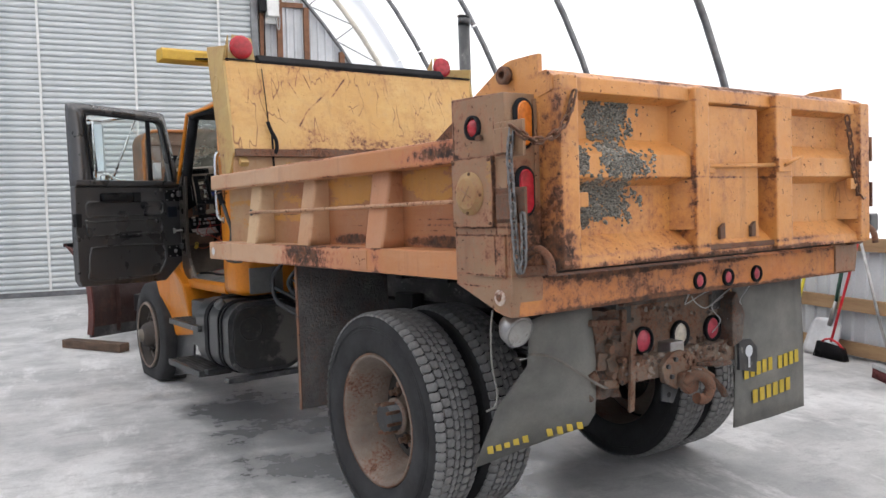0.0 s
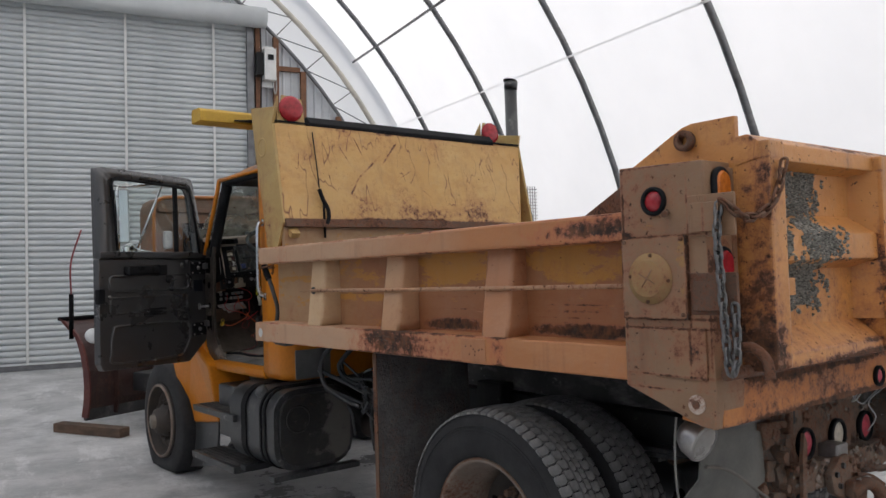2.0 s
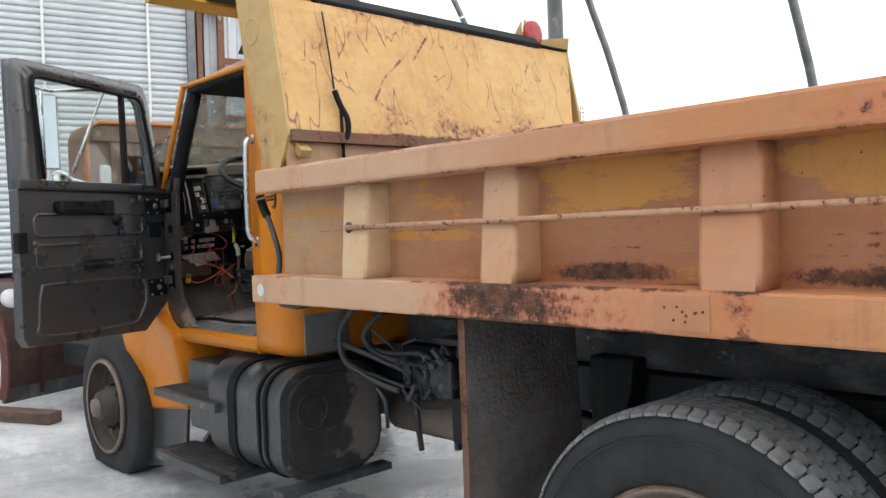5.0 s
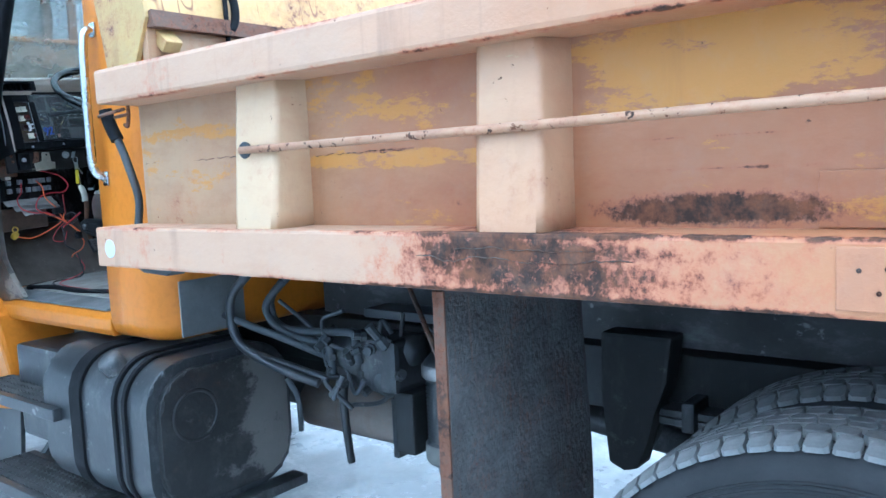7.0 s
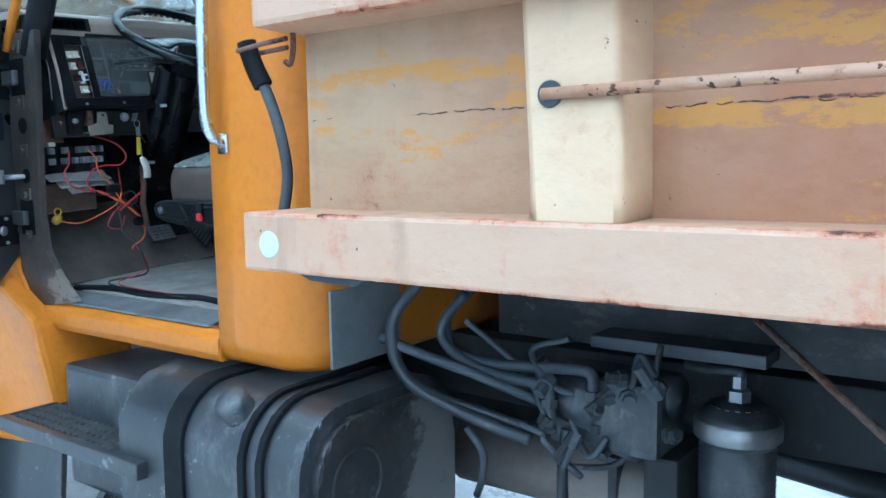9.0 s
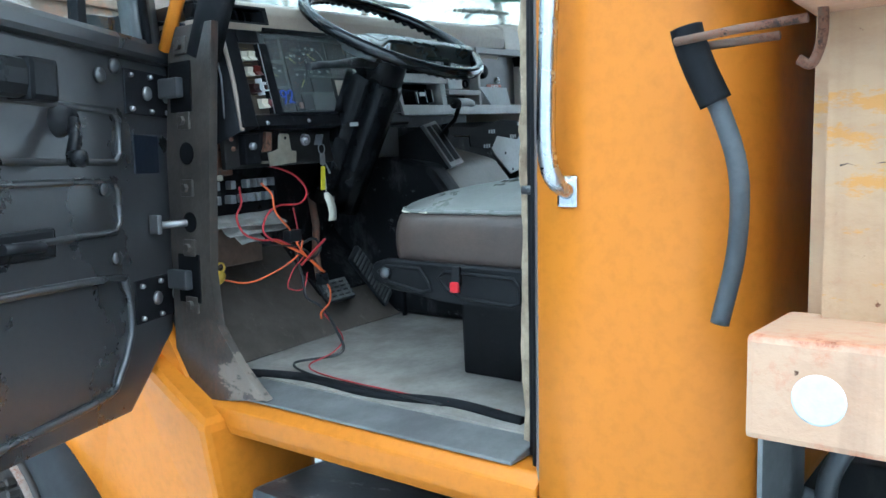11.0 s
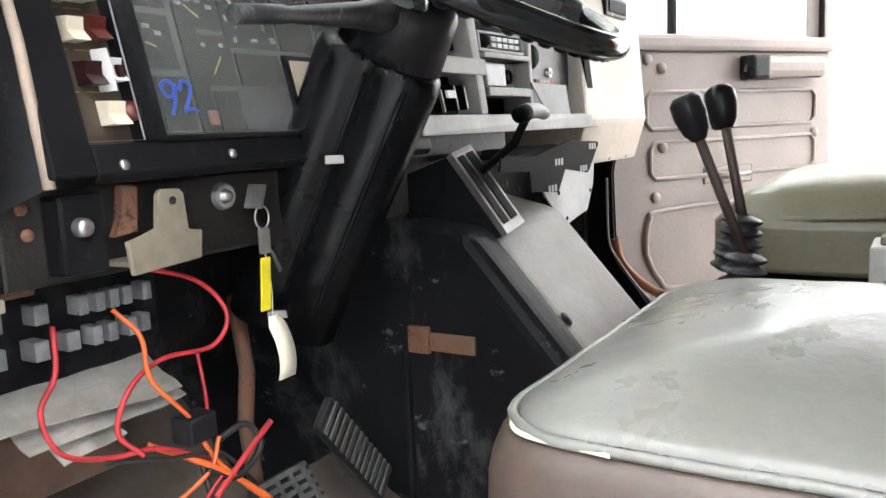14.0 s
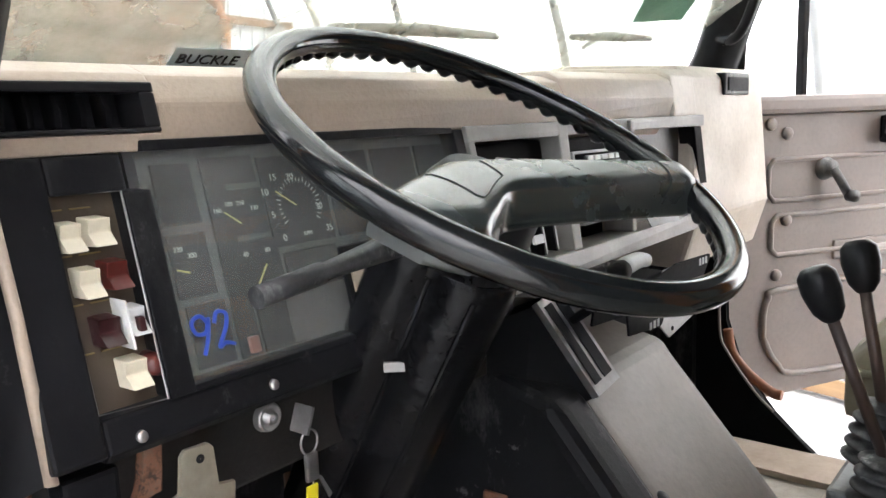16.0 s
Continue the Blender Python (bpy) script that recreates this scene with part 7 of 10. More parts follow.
stk = cabpart("sticker", bm, plain("pale_blue_sticker", (0.5, 0.58, 0.62), None, 0.5), "pale sticker with black words", ws)
letters("BUCKLE", 0.026, M_BLACKPLASTIC, stk, Matrix.Translation(on_screen(2.622, 0.050, -0.006)) @ Matrix((Vector((1, 0, 0)), WS, Vector((1, 0, 0)).cross(WS))).transposed().to_4x4())
bm = B()
prism(bm, [(7.0, 2.0), (7.1, 2.02), (7.15, 1.95), (7.15, 1.2), (7.08, 1.1), (7.02, 1.1)], 'x', CX0 + 0.02, CX1 - 0.02, 0.0)
cabpart("firewall", bm, M_CARPET, "dirty black firewall")
for sgn, xa in ((1, CX0), (-1, CX1)):
    bm = B()
    xs = sorted((xa + sgn * 0.03, xa + sgn * 0.06))
    box(bm, xs[0], xs[1], 6.86, 7.1, 1.05, 2.0)
    cabpart("kick_panel", bm, M_CARPET)

# grab handle
bm = B()
tube(bm, spline([(2.10, 5.735, 2.075), (2.07, 5.735, 2.065), (2.06, 5.738, 2.02), (2.058, 5.743, 1.90), (2.058, 5.750, 1.74), (2.06, 5.752, 1.64), (2.07, 5.745, 1.595), (2.10, 5.735, 1.575)], 6), 0.0145, 12)
gh = cabpart("grab_handle", bm, M_CHROME, "chrome tube grab handle", m=CABX)
for y, z in ((5.735, 2.075), (5.735, 1.575)):
    bm = B()
    box(bm, 2.092, 2.101, y - 0.018, y + 0.018, z - 0.025, z + 0.025, 0.005)
    cabpart("handle_foot", bm, M_CHROME, "", gh)
# rubber-gripped lever and its wire latch by the bed nose
bm = B()
tube(bm, spline([(2.03, 5.48, 1.40), (2.03, 5.46, 1.50), (2.0, 5.45, 1.60), (1.985, 5.47, 1.68), (1.975, 5.49, 1.72)]), 0.013, 10)
lev = part("tilt_lever", bm, M_HOSE, truck, "grey steel lever with a taped black grip")
bm = B()
tube(bm, spline([(1.983, 5.475, 1.69), (1.975, 5.492, 1.73), (1.972, 5.505, 1.765), (1.97, 5.51, 1.785)]), 0.021, 10, radii=None)
part("grip", bm, M_BLACKTRIM, lev)
bm = B()
tube(bm, [(1.945, 5.36, 1.775), (1.95, 5.44, 1.772), (1.95, 5.515, 1.765), (1.985, 5.52, 1.76), (1.985, 5.40, 1.765)], 0.0055, 8)
tube(bm, spline([(1.95, 5.365, 1.80), (1.95, 5.35, 1.81), (1.95, 5.345, 1.76), (1.95, 5.355, 1.725), (1.95, 5.37, 1.73)]), 0.006, 8)
part("wire_latch", bm, M_RUST, lev)
bm = B()
prism(bm, [(5.14, 1.30), (5.34, 1.30), (5.30, 1.285), (5.18, 1.28)], 'x', 1.93, 1.99, 0.004)
part("rail_bracket", bm, M_HOSE, truck)


# -- doors (both stand open)
def cab_door(sgn, lift):
    """Local axes: x along the door from its hinge, y towards the inner face, z up."""
    hinge = (2.09, 6.82) if sgn < 0 else (4.06, 6.82)
    d = Vector((-0.8949, -0.4462, 0)) if sgn < 0 else Vector((0.857, -0.516, 0))
    n = Vector((0.4462, -0.8949, 0)) if sgn < 0 else Vector((-0.516, -0.857, 0))
    base = (CABX if sgn < 0 else CAB) @ Matrix.Translation((hinge[0], hinge[1], lift)) @ Matrix((d, n, Vector((0, 0, 1)))).transposed().to_4x4()
    paint = M_DOORIN if sgn < 0 else M_DOORGREY
    door = tagged(empty("cab_door", base, truck), "open dark brown cab door with a crank window" if sgn < 0 else "open taupe cab door with a crank window")
    W = 0.985

    def P(name, bm, mt, label="", parent=door):
        return part(name, bm, mt, parent, label)
    bm = B()
    prism(bm, [(-0.035, 1.25), (0.16, 1.10), (W - 0.02, 1.13), (W + 0.01, 1.18), (W, 1.885), (-0.075, 1.885)], 'y', -0.056, 0.0, 0.008)
    body = P("door_body", bm, paint)
    bm = B()
    prism(bm, [(0.0, 1.28), (0.16, 1.11), (W - 0.08, 1.14), (W - 0.05, 1.20), (W - 0.055, 1.88), (0.0, 1.88)], 'y', -0.085, -0.058, 0.006)
    P("outer_skin", bm, M_CABPAINT)
    # window frame: outer loop and inner loop joined
    if sgn < 0:
        o = [(-0.045, 1.885), (0.02, 2.20), (0.075, 2.44), (0.095, 2.488), (0.13, 2.50), (0.5, 2.503), (0.95, 2.508), (0.982, 2.50), (0.985, 2.46), (W, 1.885)]
        i = [(0.035, 1.925), (0.075, 2.16), (0.115, 2.37), (0.135, 2.408), (0.165, 2.422), (0.5, 2.432), (0.82, 2.438), (0.862, 2.428), (0.872, 2.39), (0.835, 1.94)]
    else:
        o = [(0.005, 1.885), (0.025, 2.30), (0.045, 2.46), (0.09, 2.495), (0.5, 2.51), (0.93, 2.535), (0.965, 2.52), (0.975, 2.46), (W, 1.90)]
        i = [(0.045, 1.925), (0.062, 2.28), (0.075, 2.40), (0.105, 2.432), (0.5, 2.452), (0.86, 2.470), (0.895, 2.455), (0.905, 2.40), (0.915, 1.935)]
    bm = B()
    rows = []
    for lst, y in ((o, -0.055), (o, 0.005), (i, 0.012), (i, -0.05)):
        rows.append([bm.verts.new((p[0], y, p[1])) for p in lst])
    for a, b in zip(rows, rows[1:] + rows[:1]):
        for k in range(len(o) - 1):
            bm.faces.new((a[k], a[k + 1], b[k + 1], b[k])).smooth = True
    fr = P("window_frame", bm, paint)
    bm = B()
    box(bm, -0.07, W, -0.05, 0.016, 1.885, 1.935, 0.014)
    P("window_sill", bm, paint, "", fr)
    bm = B()
    box(bm, 0.232 if sgn < 0 else 0.265, 0.262 if sgn < 0 else 0.285, -0.03, -0.005, 1.92, 2.44, 0.005)
    P("vent_bar", bm, M_BLACKTRIM, "", fr)
    bm = B()
    bm.faces.new([bm.verts.new((p[0], -0.02, p[1])) for p in i])
    g = P("window_glass", bm, M_GLASS, "clear window glass")
    g.visible_shadow = False
    bm = B()
    tube(bm, [(p[0], 0.012, p[1]) for p in i], 0.010, 8)
    P("glass_seal", bm, M_BLACKTRIM, "", fr)
    # pressed panels of the inner face
    for (x0, x1, z0, z1, dp) in ((0.155, 0.90, 1.655, 1.765, 0.010), (0.17, 0.90, 1.505, 1.615, 0.010)):
        bm = B()
        pts = [(x0, z0), (x1, z0), (x1, z1), (x0, z1)]
        tube(bm, [(x0 + 0.02, 0.002, z0), (x1 - 0.02, 0.002, z0), (x1, 0.002, z0 + 0.02), (x1, 0.002, z1 - 0.02), (x1 - 0.02, 0.002, z1), (x0 + 0.02, 0.002, z1), (x0, 0.002, z1 - 0.02), (x0, 0.002, z0 + 0.02)], 0.008, 6, closed=True)
        P("pressed_edge", bm, paint, "", body)
    bm = B()
    tube(bm, spline([(0.15, 0.004, 1.34), (0.165, 0.004, 1.385), (0.23, 0.004, 1.41), (0.80, 0.004, 1.42), (0.88, 0.004, 1.39), (0.90, 0.004, 1.25), (0.86, 0.004, 1.17), (0.30, 0.004, 1.16), (0.20, 0.004, 1.20), (0.15, 0.004, 1.28)], 5), 0.009, 6, closed=True)
    P("pocket_edge", bm, paint, "", body)
    bm = B()
    a0 = 0.42 if sgn < 0 else 0.54
    za = 1.765 if sgn < 0 else 1.80
    box(bm, a0, a0 + 0.36, 0.0, 0.055, za, za + 0.07, 0.022)
    arm = P("arm_rest", bm, M_BLACKPLASTIC if sgn < 0 else M_DOORGREY, "padded arm rest")
    bm = B()
    box(bm, a0, a0 + 0.08, 0.0, 0.06, za - 0.005, za + 0.074, 0.012)
    P("arm_rest_end", bm, M_BLACKPLASTIC, "", arm)
    bm = B()
    lathe(bm, [(0.0005, 0.03), (0.022, 0.03), (0.034, 0.0)], (0.35, 0.0, 1.735), (0, 1, 0), 20)
    tube(bm, [(0.35, 0.03, 1.735), (0.365, 0.045, 1.70), (0.385, 0.05, 1.665)], 0.013, 10, radii=None)
    lathe(bm, [(0.0005, 0.0), (0.016, 0.004), (0.017, 0.03), (0.0005, 0.036)], (0.388, 0.045, 1.66), (0, 1, 0), 14)
    P("window_crank", bm, M_BLACKPLASTIC if sgn < 0 else M_GRIME, "window crank")
    bm = B()
    box(bm, 0.39, 0.60, 0.0, 0.006, 1.475, 1.53, 0.006)
    tube(bm, [(0.43, 0.006, 1.50), (0.46, 0.03, 1.50), (0.56, 0.03, 1.505)], 0.010, 8)
    P("latch_handle", bm, M_BLACKPLASTIC if sgn < 0 else M_DOORGREY)
    for x, z in ((0.215, 1.835), (0.16, 1.86), (0.9, 1.62), (0.22, 1.60), (0.19, 1.45)):
        bm = B()
        disc(bm, (x, 0.0, z), (0, 1, 0), 0.017, 0.008, 16, 0.004)
        P("plug", bm, M_DOORIN if sgn < 0 else M_DOORGREY, "", body)
    if sgn < 0:
        for z in (1.812, 1.34):
            bm = B()
            box(bm, -0.065, 0.128, 0.0, 0.006, z - 0.05, z + 0.05, 0.003)
            hp = P("hinge_plate", bm, M_BLACKTRIM)
            for x, zz, r in ((-0.04, 0, 0.016), (0.045, 0.0, 0.016), (-0.045, 0.036, 0.006), (0.03, 0.038, 0.006), (0.108, 0.036, 0.006), (-0.04, -0.038, 0.006), (0.03, -0.04, 0.006), (0.108, -0.038, 0.006)):
                bm = B()
                disc(bm, (x, 0.006, z + zz), (0, 1, 0), r, 0.007, 14, 0.003)
                P("hinge_screw", bm, M_STEEL, "", hp)
        bm = B()
        box(bm, 0.0, 0.10, 0.0, 0.004, 1.63, 1.718, 0.002)
        P("name_plate", bm, plain("dark_blue_plate", (0.008, 0.012, 0.022), None, 0.35), "small dark blue blank plate")
        bm = B()
        box(bm, W - 0.04, W + 0.014, -0.03, 0.01, 1.58, 1.68, 0.008)
        P("lock_block", bm, M_BLACKTRIM)
    if sgn > 0:
        return door
    # mirror and its arms on the outer side
    bm = B()
    for a, b in (((0.33, -0.06, 2.44), (0.53, -0.13, 1.95)), ((0.86, -0.07, 2.40), (0.62, -0.13, 2.41)), ((0.62, -0.13, 2.41), (0.36, -0.06, 2.45)), ((0.30, -0.06, 1.90), (0.56, -0.13, 1.965)), ((0.685, -0.135, 1.96), (0.685, -0.135, 2.41))):
        tube(bm, [a, b], 0.009, 8)
    mir = P("mirror_arm", bm, M_CHROME)
    bm = B()
    swing = Matrix.Translation((0.685, -0.135, 0)) @ Matrix.Rotation(radians(-44), 4, 'Z')
    box(bm, -0.075, 0.075, -0.025, 0.0, 2.0, 2.39, 0.012, m=swing)
    P("mirror_case", bm, M_REFLECT, "", mir)
    bm = B()
    box(bm, -0.066, 0.066, 0.001, 0.003, 2.01, 2.38, m=swing)
    P("mirror_glass", bm, M_MIRROR, "", mir)
    for cx, r_ in ((0.60, 0.058), (0.74, 0.04)):
        bm = B()
        lathe(bm, [(0.0005, 0.012), (r_ * 0.86, 0.01), (r_, 0.0), (r_ * 0.86, -0.03), (0.0005, -0.05)], (cx, -0.12, 1.945), (0.2, 1, 0), 20)
        P("round_mirror", bm, M_CHROME, "", mir)
    return door


cab_door(-1, -0.015)
cab_door(1, 0.06)

# -- front: fender skirt, tilted-open hood, step flap
bm = B()
prism(bm, [(6.62, 1.05), (6.60, 0.62), (7.285, 0.53), (7.29, 0.70), (7.31, 0.90), (7.36, 1.06), (7.46, 1.20), (6.95, 1.22)], 'x', 2.025, 2.36, 0.02)
for v in bm.verts:
    v.co.x += 0.22 * max(0.0, 1.02 - v.co.z) ** 1.3 if v.co.x < 2.2 else 0.0
fend = part("fender_skirt", bm, M_CABPAINT, truck, "glossy orange rear fender skirt")
bm = B()
prism(bm, [(6.66, 0.62), (6.72, 0.27), (7.32, 0.16), (7.285, 0.53)], 'x', 2.115, 2.135, 0.004)
part("rubber_skirt", bm, M_GRIME, fend, "black rubber skirt below the fender")
bm = B()
prism(bm, [(2.31, 1.15), (2.31, 2.42), (2.34, 2.50), (2.42, 2.545), (3.72, 2.575), (3.80, 2.54), (3.84, 2.46), (3.84, 1.15)], 'y', 8.66, 9.06, 0.03, 3)
hood = part("tilted_hood", bm, M_HOOD, truck, "dusty orange hood tilted open ahead of the cab")
bm = B()
tube(bm, [(2.32, 8.65, 1.15), (2.32, 8.65, 2.42), (2.35, 8.65, 2.495), (2.43, 8.65, 2.535), (3.71, 8.65, 2.565), (3.79, 8.65, 2.53), (3.83, 8.65, 2.45), (3.83, 8.65, 1.15)], 0.018, 8)
part("hood_rim", bm, M_HOODRIM, hood)
bm = B()
box(bm, 2.36, 3.80, 8.632, 8.658, 2.385, 2.43, 0.008)
box(bm, 2.50, 2.56, 8.636, 8.657, 1.2, 2.384, 0.006)
part("hood_stiffener", bm, M_HOOD, hood)
for x0, x1, z0, z1, mt in ((2.60, 3.3, 1.95, 2.28, M_MATTBLACK), (2.40, 2.49, 2.02, 2.20, M_GREYPLASTIC)):
    bm = B()
    box(bm, x0, x1, 8.60, 8.655, z0, z1, 0.03, 3)
    part("air_duct" if x0 > 2.5 else "head_lamp_back", bm, mt, hood)

# -- interior
bm = B()
box(bm, CX0 + 0.10, CX1 - 0.10, 5.46, 6.78, 1.095, 1.118, 0.0)
bmesh.ops.subdivide_edges(bm, edges=list(bm.edges), cuts=10, use_grid_fill=True)
for v in bm.verts:
    if v.co.z > 1.11:
        v.co.z += 0.006 * noise.noise((v.co.x * 6, v.co.y * 6, 0))
cabfloor = cabpart("cab_floor", bm, M_FLOORMAT, "worn grey rubber floor mat")
# toe board: dirty brown, with the shade under the dash painted in
bm = B()
prism(bm, [(6.78, 1.10), (7.05, 1.36), (7.05, 1.40), (6.76, 1.122)], 'x', CX0 + 0.06, 2.9, 0.0)
cabpart("toe_board", bm, scuffed("shaded_dirty_brown_mat", (0.082, 0.068, 0.055), (0.16, 0.136, 0.112), 0.7, 0.6, 0.2), "", cabfloor)
bm = B()
tube(bm, spline([(2.20, 6.68, 1.12), (2.23, 6.5, 1.125), (2.22, 6.3, 1.12), (2.25, 6.1, 1.125), (2.24, 5.92, 1.12)]), 0.011, 8)
cabpart("torn_mat_edge", bm, M_BLACKTRIM, "", cabfloor)

# dark sheet added on the upper toe board, for shade behind the pedals
bm = B()
prism(bm, [(6.855, 1.213), (7.05, 1.403), (7.05, 1.42), (6.845, 1.222)], 'x', 2.62, 2.9, 0.004)
cabpart("toe_mat", bm, M_CARPET, "dirty black sheet added for the shade behind the pedals", cabfloor)

# driver's seat
seat = tagged(empty("driver_seat", CAB, truck), "worn driver's seat with grey vinyl top and brown sides")
def pillow(bm, x0, x1, y0, y1, z0, z1, bulge, bev):
    box(bm, x0, x1, y0, y1, z0, z1, 0)
    bmesh.ops.subdivide_edges(bm, edges=list(bm.edges), cuts=12, use_grid_fill=True)
    cx, cy = (x0 + x1) / 2, (y0 + y1) / 2
    for v in bm.verts:
        fx, fy = abs(v.co.x - cx) / ((x1 - x0) / 2), abs(v.co.y - cy) / ((y1 - y0) / 2)
        e = max(fx, fy)
        top = min(1.0, max(0.0, (v.co.z - z0) / (z1 - z0)))
        rr = max(0.0, e - (1 - bev)) / bev
        v.co.z -= (top ** 1.5) * (rr ** 2) * (z1 - z0) * 0.45
        v.co.z += top * bulge * (1 - min(1, fx) ** 2) * (1 - min(1, fy) ** 2)
        v.co.z += top * 0.004 * noise.noise((v.co.x * 14, v.co.y * 14, 2))
        # rounded plan corners
        if fx > 0.8 and fy > 0.8:
            k = (fx - 0.8) * (fy - 0.8) / 0.04 * 0.05
            v.co.x -= math.copysign(k, v.co.x - cx)
            v.co.y -= math.copysign(k, v.co.y - cy)
    for f in bm.faces:
        f.smooth = True


def cushion_ring(x0, x1, y0, y1, inset, z, r=0.085, n=8):
    """A rounded rectangle at one height, drawn in by inset."""
    x0, x1, y0, y1 = x0 + inset, x1 - inset, y0 + inset, y1 - inset
    r = min(max(0.02, r - inset * 0.6), (x1 - x0) / 2 - 0.004)
    pts = []
    for cx, cy, a0 in ((x1 - r, y1 - r, 0), (x0 + r, y1 - r, 90), (x0 + r, y0 + r, 180), (x1 - r, y0 + r, 270)):
        for k in range(n + 1):
            t = radians(a0 + 90 * k / n)
            pts.append(Vector((cx + r * math.cos(t), cy + r * math.sin(t), z)))
        nx = {0: (x0 + r, y1), 90: (x0, y0 + r), 180: (x1 - r, y0), 270: (x1, y1 - r)}[a0]
        last = pts[-1].copy()
        for k in range(1, 10):
            pts.append(last.lerp(Vector((nx[0], nx[1], z)), k / 10))
    for p in pts:
        p.z += 0.0025 * noise.noise((p.x * 16, p.y * 16, z * 5))
    return pts


def cushion(bm, x0, x1, y0, y1, layers, cap):
    rows = [[bm.verts.new(p) for p in cushion_ring(x0, x1, y0, y1, i, z)] for z, i in layers]
    for a, b in zip(rows, rows[1:]):
        for k in range(len(a)):
            bm.faces.new((a[k], a[(k + 1) % len(a)], b[(k + 1) % len(a)], b[k])).smooth = True
    if cap:
        bm.faces.new(rows[-1]).smooth = True


CUSH = (2.318, 2.93, 5.60, 6.322)
bm = B()
cushion(bm, *CUSH, [(1.386, 0.022), (1.393, 0.006), (1.408, -0.002), (1.435, -0.004), (1.462, -0.003), (1.482, 0.001), (1.497, 0.007), (1.508, 0.018), (1.512, 0.04)], True)
part("seat_cushion", bm, M_SEATSIDE, seat, "brown vinyl cushion side")
bm = B()
cushion(bm, *CUSH, [(1.507, 0.020), (1.516, 0.021), (1.523, 0.032), (1.532, 0.055), (1.545, 0.095), (1.556, 0.145), (1.565, 0.20), (1.570, 0.25), (1.572, 0.29)], True)
top = part("seat_top", bm, M_SEATTOP, seat, "worn grey vinyl seat top")
bm = B()
tube(bm, cushion_ring(*CUSH, 0.016, 1.511), 0.0045, 6, closed=True)
part("piping", bm, M_SEATTOP, top)
bm = B()
tube(bm, spline([(2.40, 5.70, 1.541), (2.48, 5.88, 1.5645), (2.62, 6.02, 1.572), (2.76, 6.05, 1.5635)]), 0.0016, 5)
part("top_seam", bm, M_SEATSIDE, top)
bm = B()
tube(bm, spline([(2.330, 6.20, 1.509), (2.342, 6.275, 1.509), (2.385, 6.303, 1.509)]), 0.0022, 6)
part("torn_seam", bm, M_KEYTAGW, top)
bm = B()
prism(bm, [(6.30, 1.408), (6.335, 1.398), (6.345, 1.378), (6.335, 1.355), (6.29, 1.340), (6.14, 1.325), (5.6, 1.308), (5.6, 1.40)], 'x', 2.296, 2.325, 0.010, 3)
pan = part("seat_side_panel", bm, M_SEATBLACK, seat)
for pts in ([(6.295, 1.393), (6.318, 1.380), (6.30, 1.360), (6.20, 1.342), (6.172, 1.348), (6.178, 1.366), (6.20, 1.392)], [(6.135, 1.390), (6.150, 1.376), (6.13, 1.354), (6.09, 1.337), (5.97, 1.331), (5.952, 1.339), (5.952, 1.372), (5.965, 1.386)], [(5.915, 1.384), (5.93, 1.368), (5.91, 1.342), (5.88, 1.331), (5.70, 1.325), (5.68, 1.334), (5.68, 1.368), (5.695, 1.380)]):
    bm = B()
    tube(bm, [(2.2955, a, z) for a, z in pts], 0.0045, 6, closed=True)
    part("panel_edge", bm, M_SEATBLACK, pan)
bm = B()
disc(bm, (2.296, 6.296, 1.378), (-1, 0, 0), 0.013, 0.008, 16, 0.004)
part("pivot_bolt", bm, M_GRIME, pan)
bm = B()
prism(bm, [(2.284, 1.364), (2.296, 1.364), (2.296, 1.404), (2.286, 1.404)], 'y', 6.09, 6.110, 0.003)
bk = part("belt_buckle", bm, M_BLACKPLASTIC, seat)
bm = B()
box(bm, 2.279, 2.289, 6.090, 6.112, 1.350, 1.373, 0.005)
part("buckle_button", bm, M_BRIGHTRED, bk, "bright red release button")
bm = B()
box(bm, 2.45, 2.90, 5.6, 6.21, 1.118, 1.37, 0.008)
part("seat_pedestal", bm, M_SEATBLACK, seat, "scuffed black seat pedestal")
bm = B()
box(bm, 2.36, 2.90, 5.48, 5.60, 1.48, 2.15, 0.05, 4)
part("seat_back", bm, M_SEATSIDE, seat)
# passenger seat
pseat = tagged(empty("passenger_seat", CAB, truck), "olive vinyl passenger bench seat")
bm = B()
pillow(bm, 3.28, 3.93, 5.60, 6.36, 1.47, 1.615, 0.035, 0.3)
part("seat_cushion", bm, M_SEATOLIVE, pseat)
bm = B()
tube(bm, spline([(3.285, 6.0, 1.575), (3.30, 6.25, 1.56), (3.36, 6.345, 1.545), (3.6, 6.362, 1.545), (3.85, 6.345, 1.545)]), 0.006, 6)
part("piping", bm, M_SEATOLIVE, pseat)
bm = B()
box(bm, 3.32, 3.90, 5.62, 6.28, 1.118, 1.475, 0.01)
part("seat_base", bm, M_MATTBLACK, pseat)
bm = B()
box(bm, 3.30, 3.92, 5.48, 5.60, 1.6, 2.15, 0.05, 4)
part("seat_back", bm, M_SEATOLIVE, pseat)

# dash
dash = tagged(empty("dashboard", CAB, truck), "worn dashboard with tan top, black switch panel and gauge cluster")
DY = 6.68


def lean(x, y, z):
    """How far the dash face stands back at this point: it leans away from the driver towards the top."""
    low_ = min(1.0, max(0.0, (z - 1.703) / 0.004))
    side_ = min(1.0, max(0.0, (3.3 - x) / 0.45))
    deep_ = min(1.0, max(0.0, (7.0 - y) / 0.15))
    return 0.25 * (min(max(z, 1.70), 2.03) - 1.83) * low_ * side_ * deep_


def D(name, bm, mt, label="", parent=None):
    for v in bm.verts:
        v.co.y += lean(*v.co)
    return part(name, bm, mt, parent or dash, label)


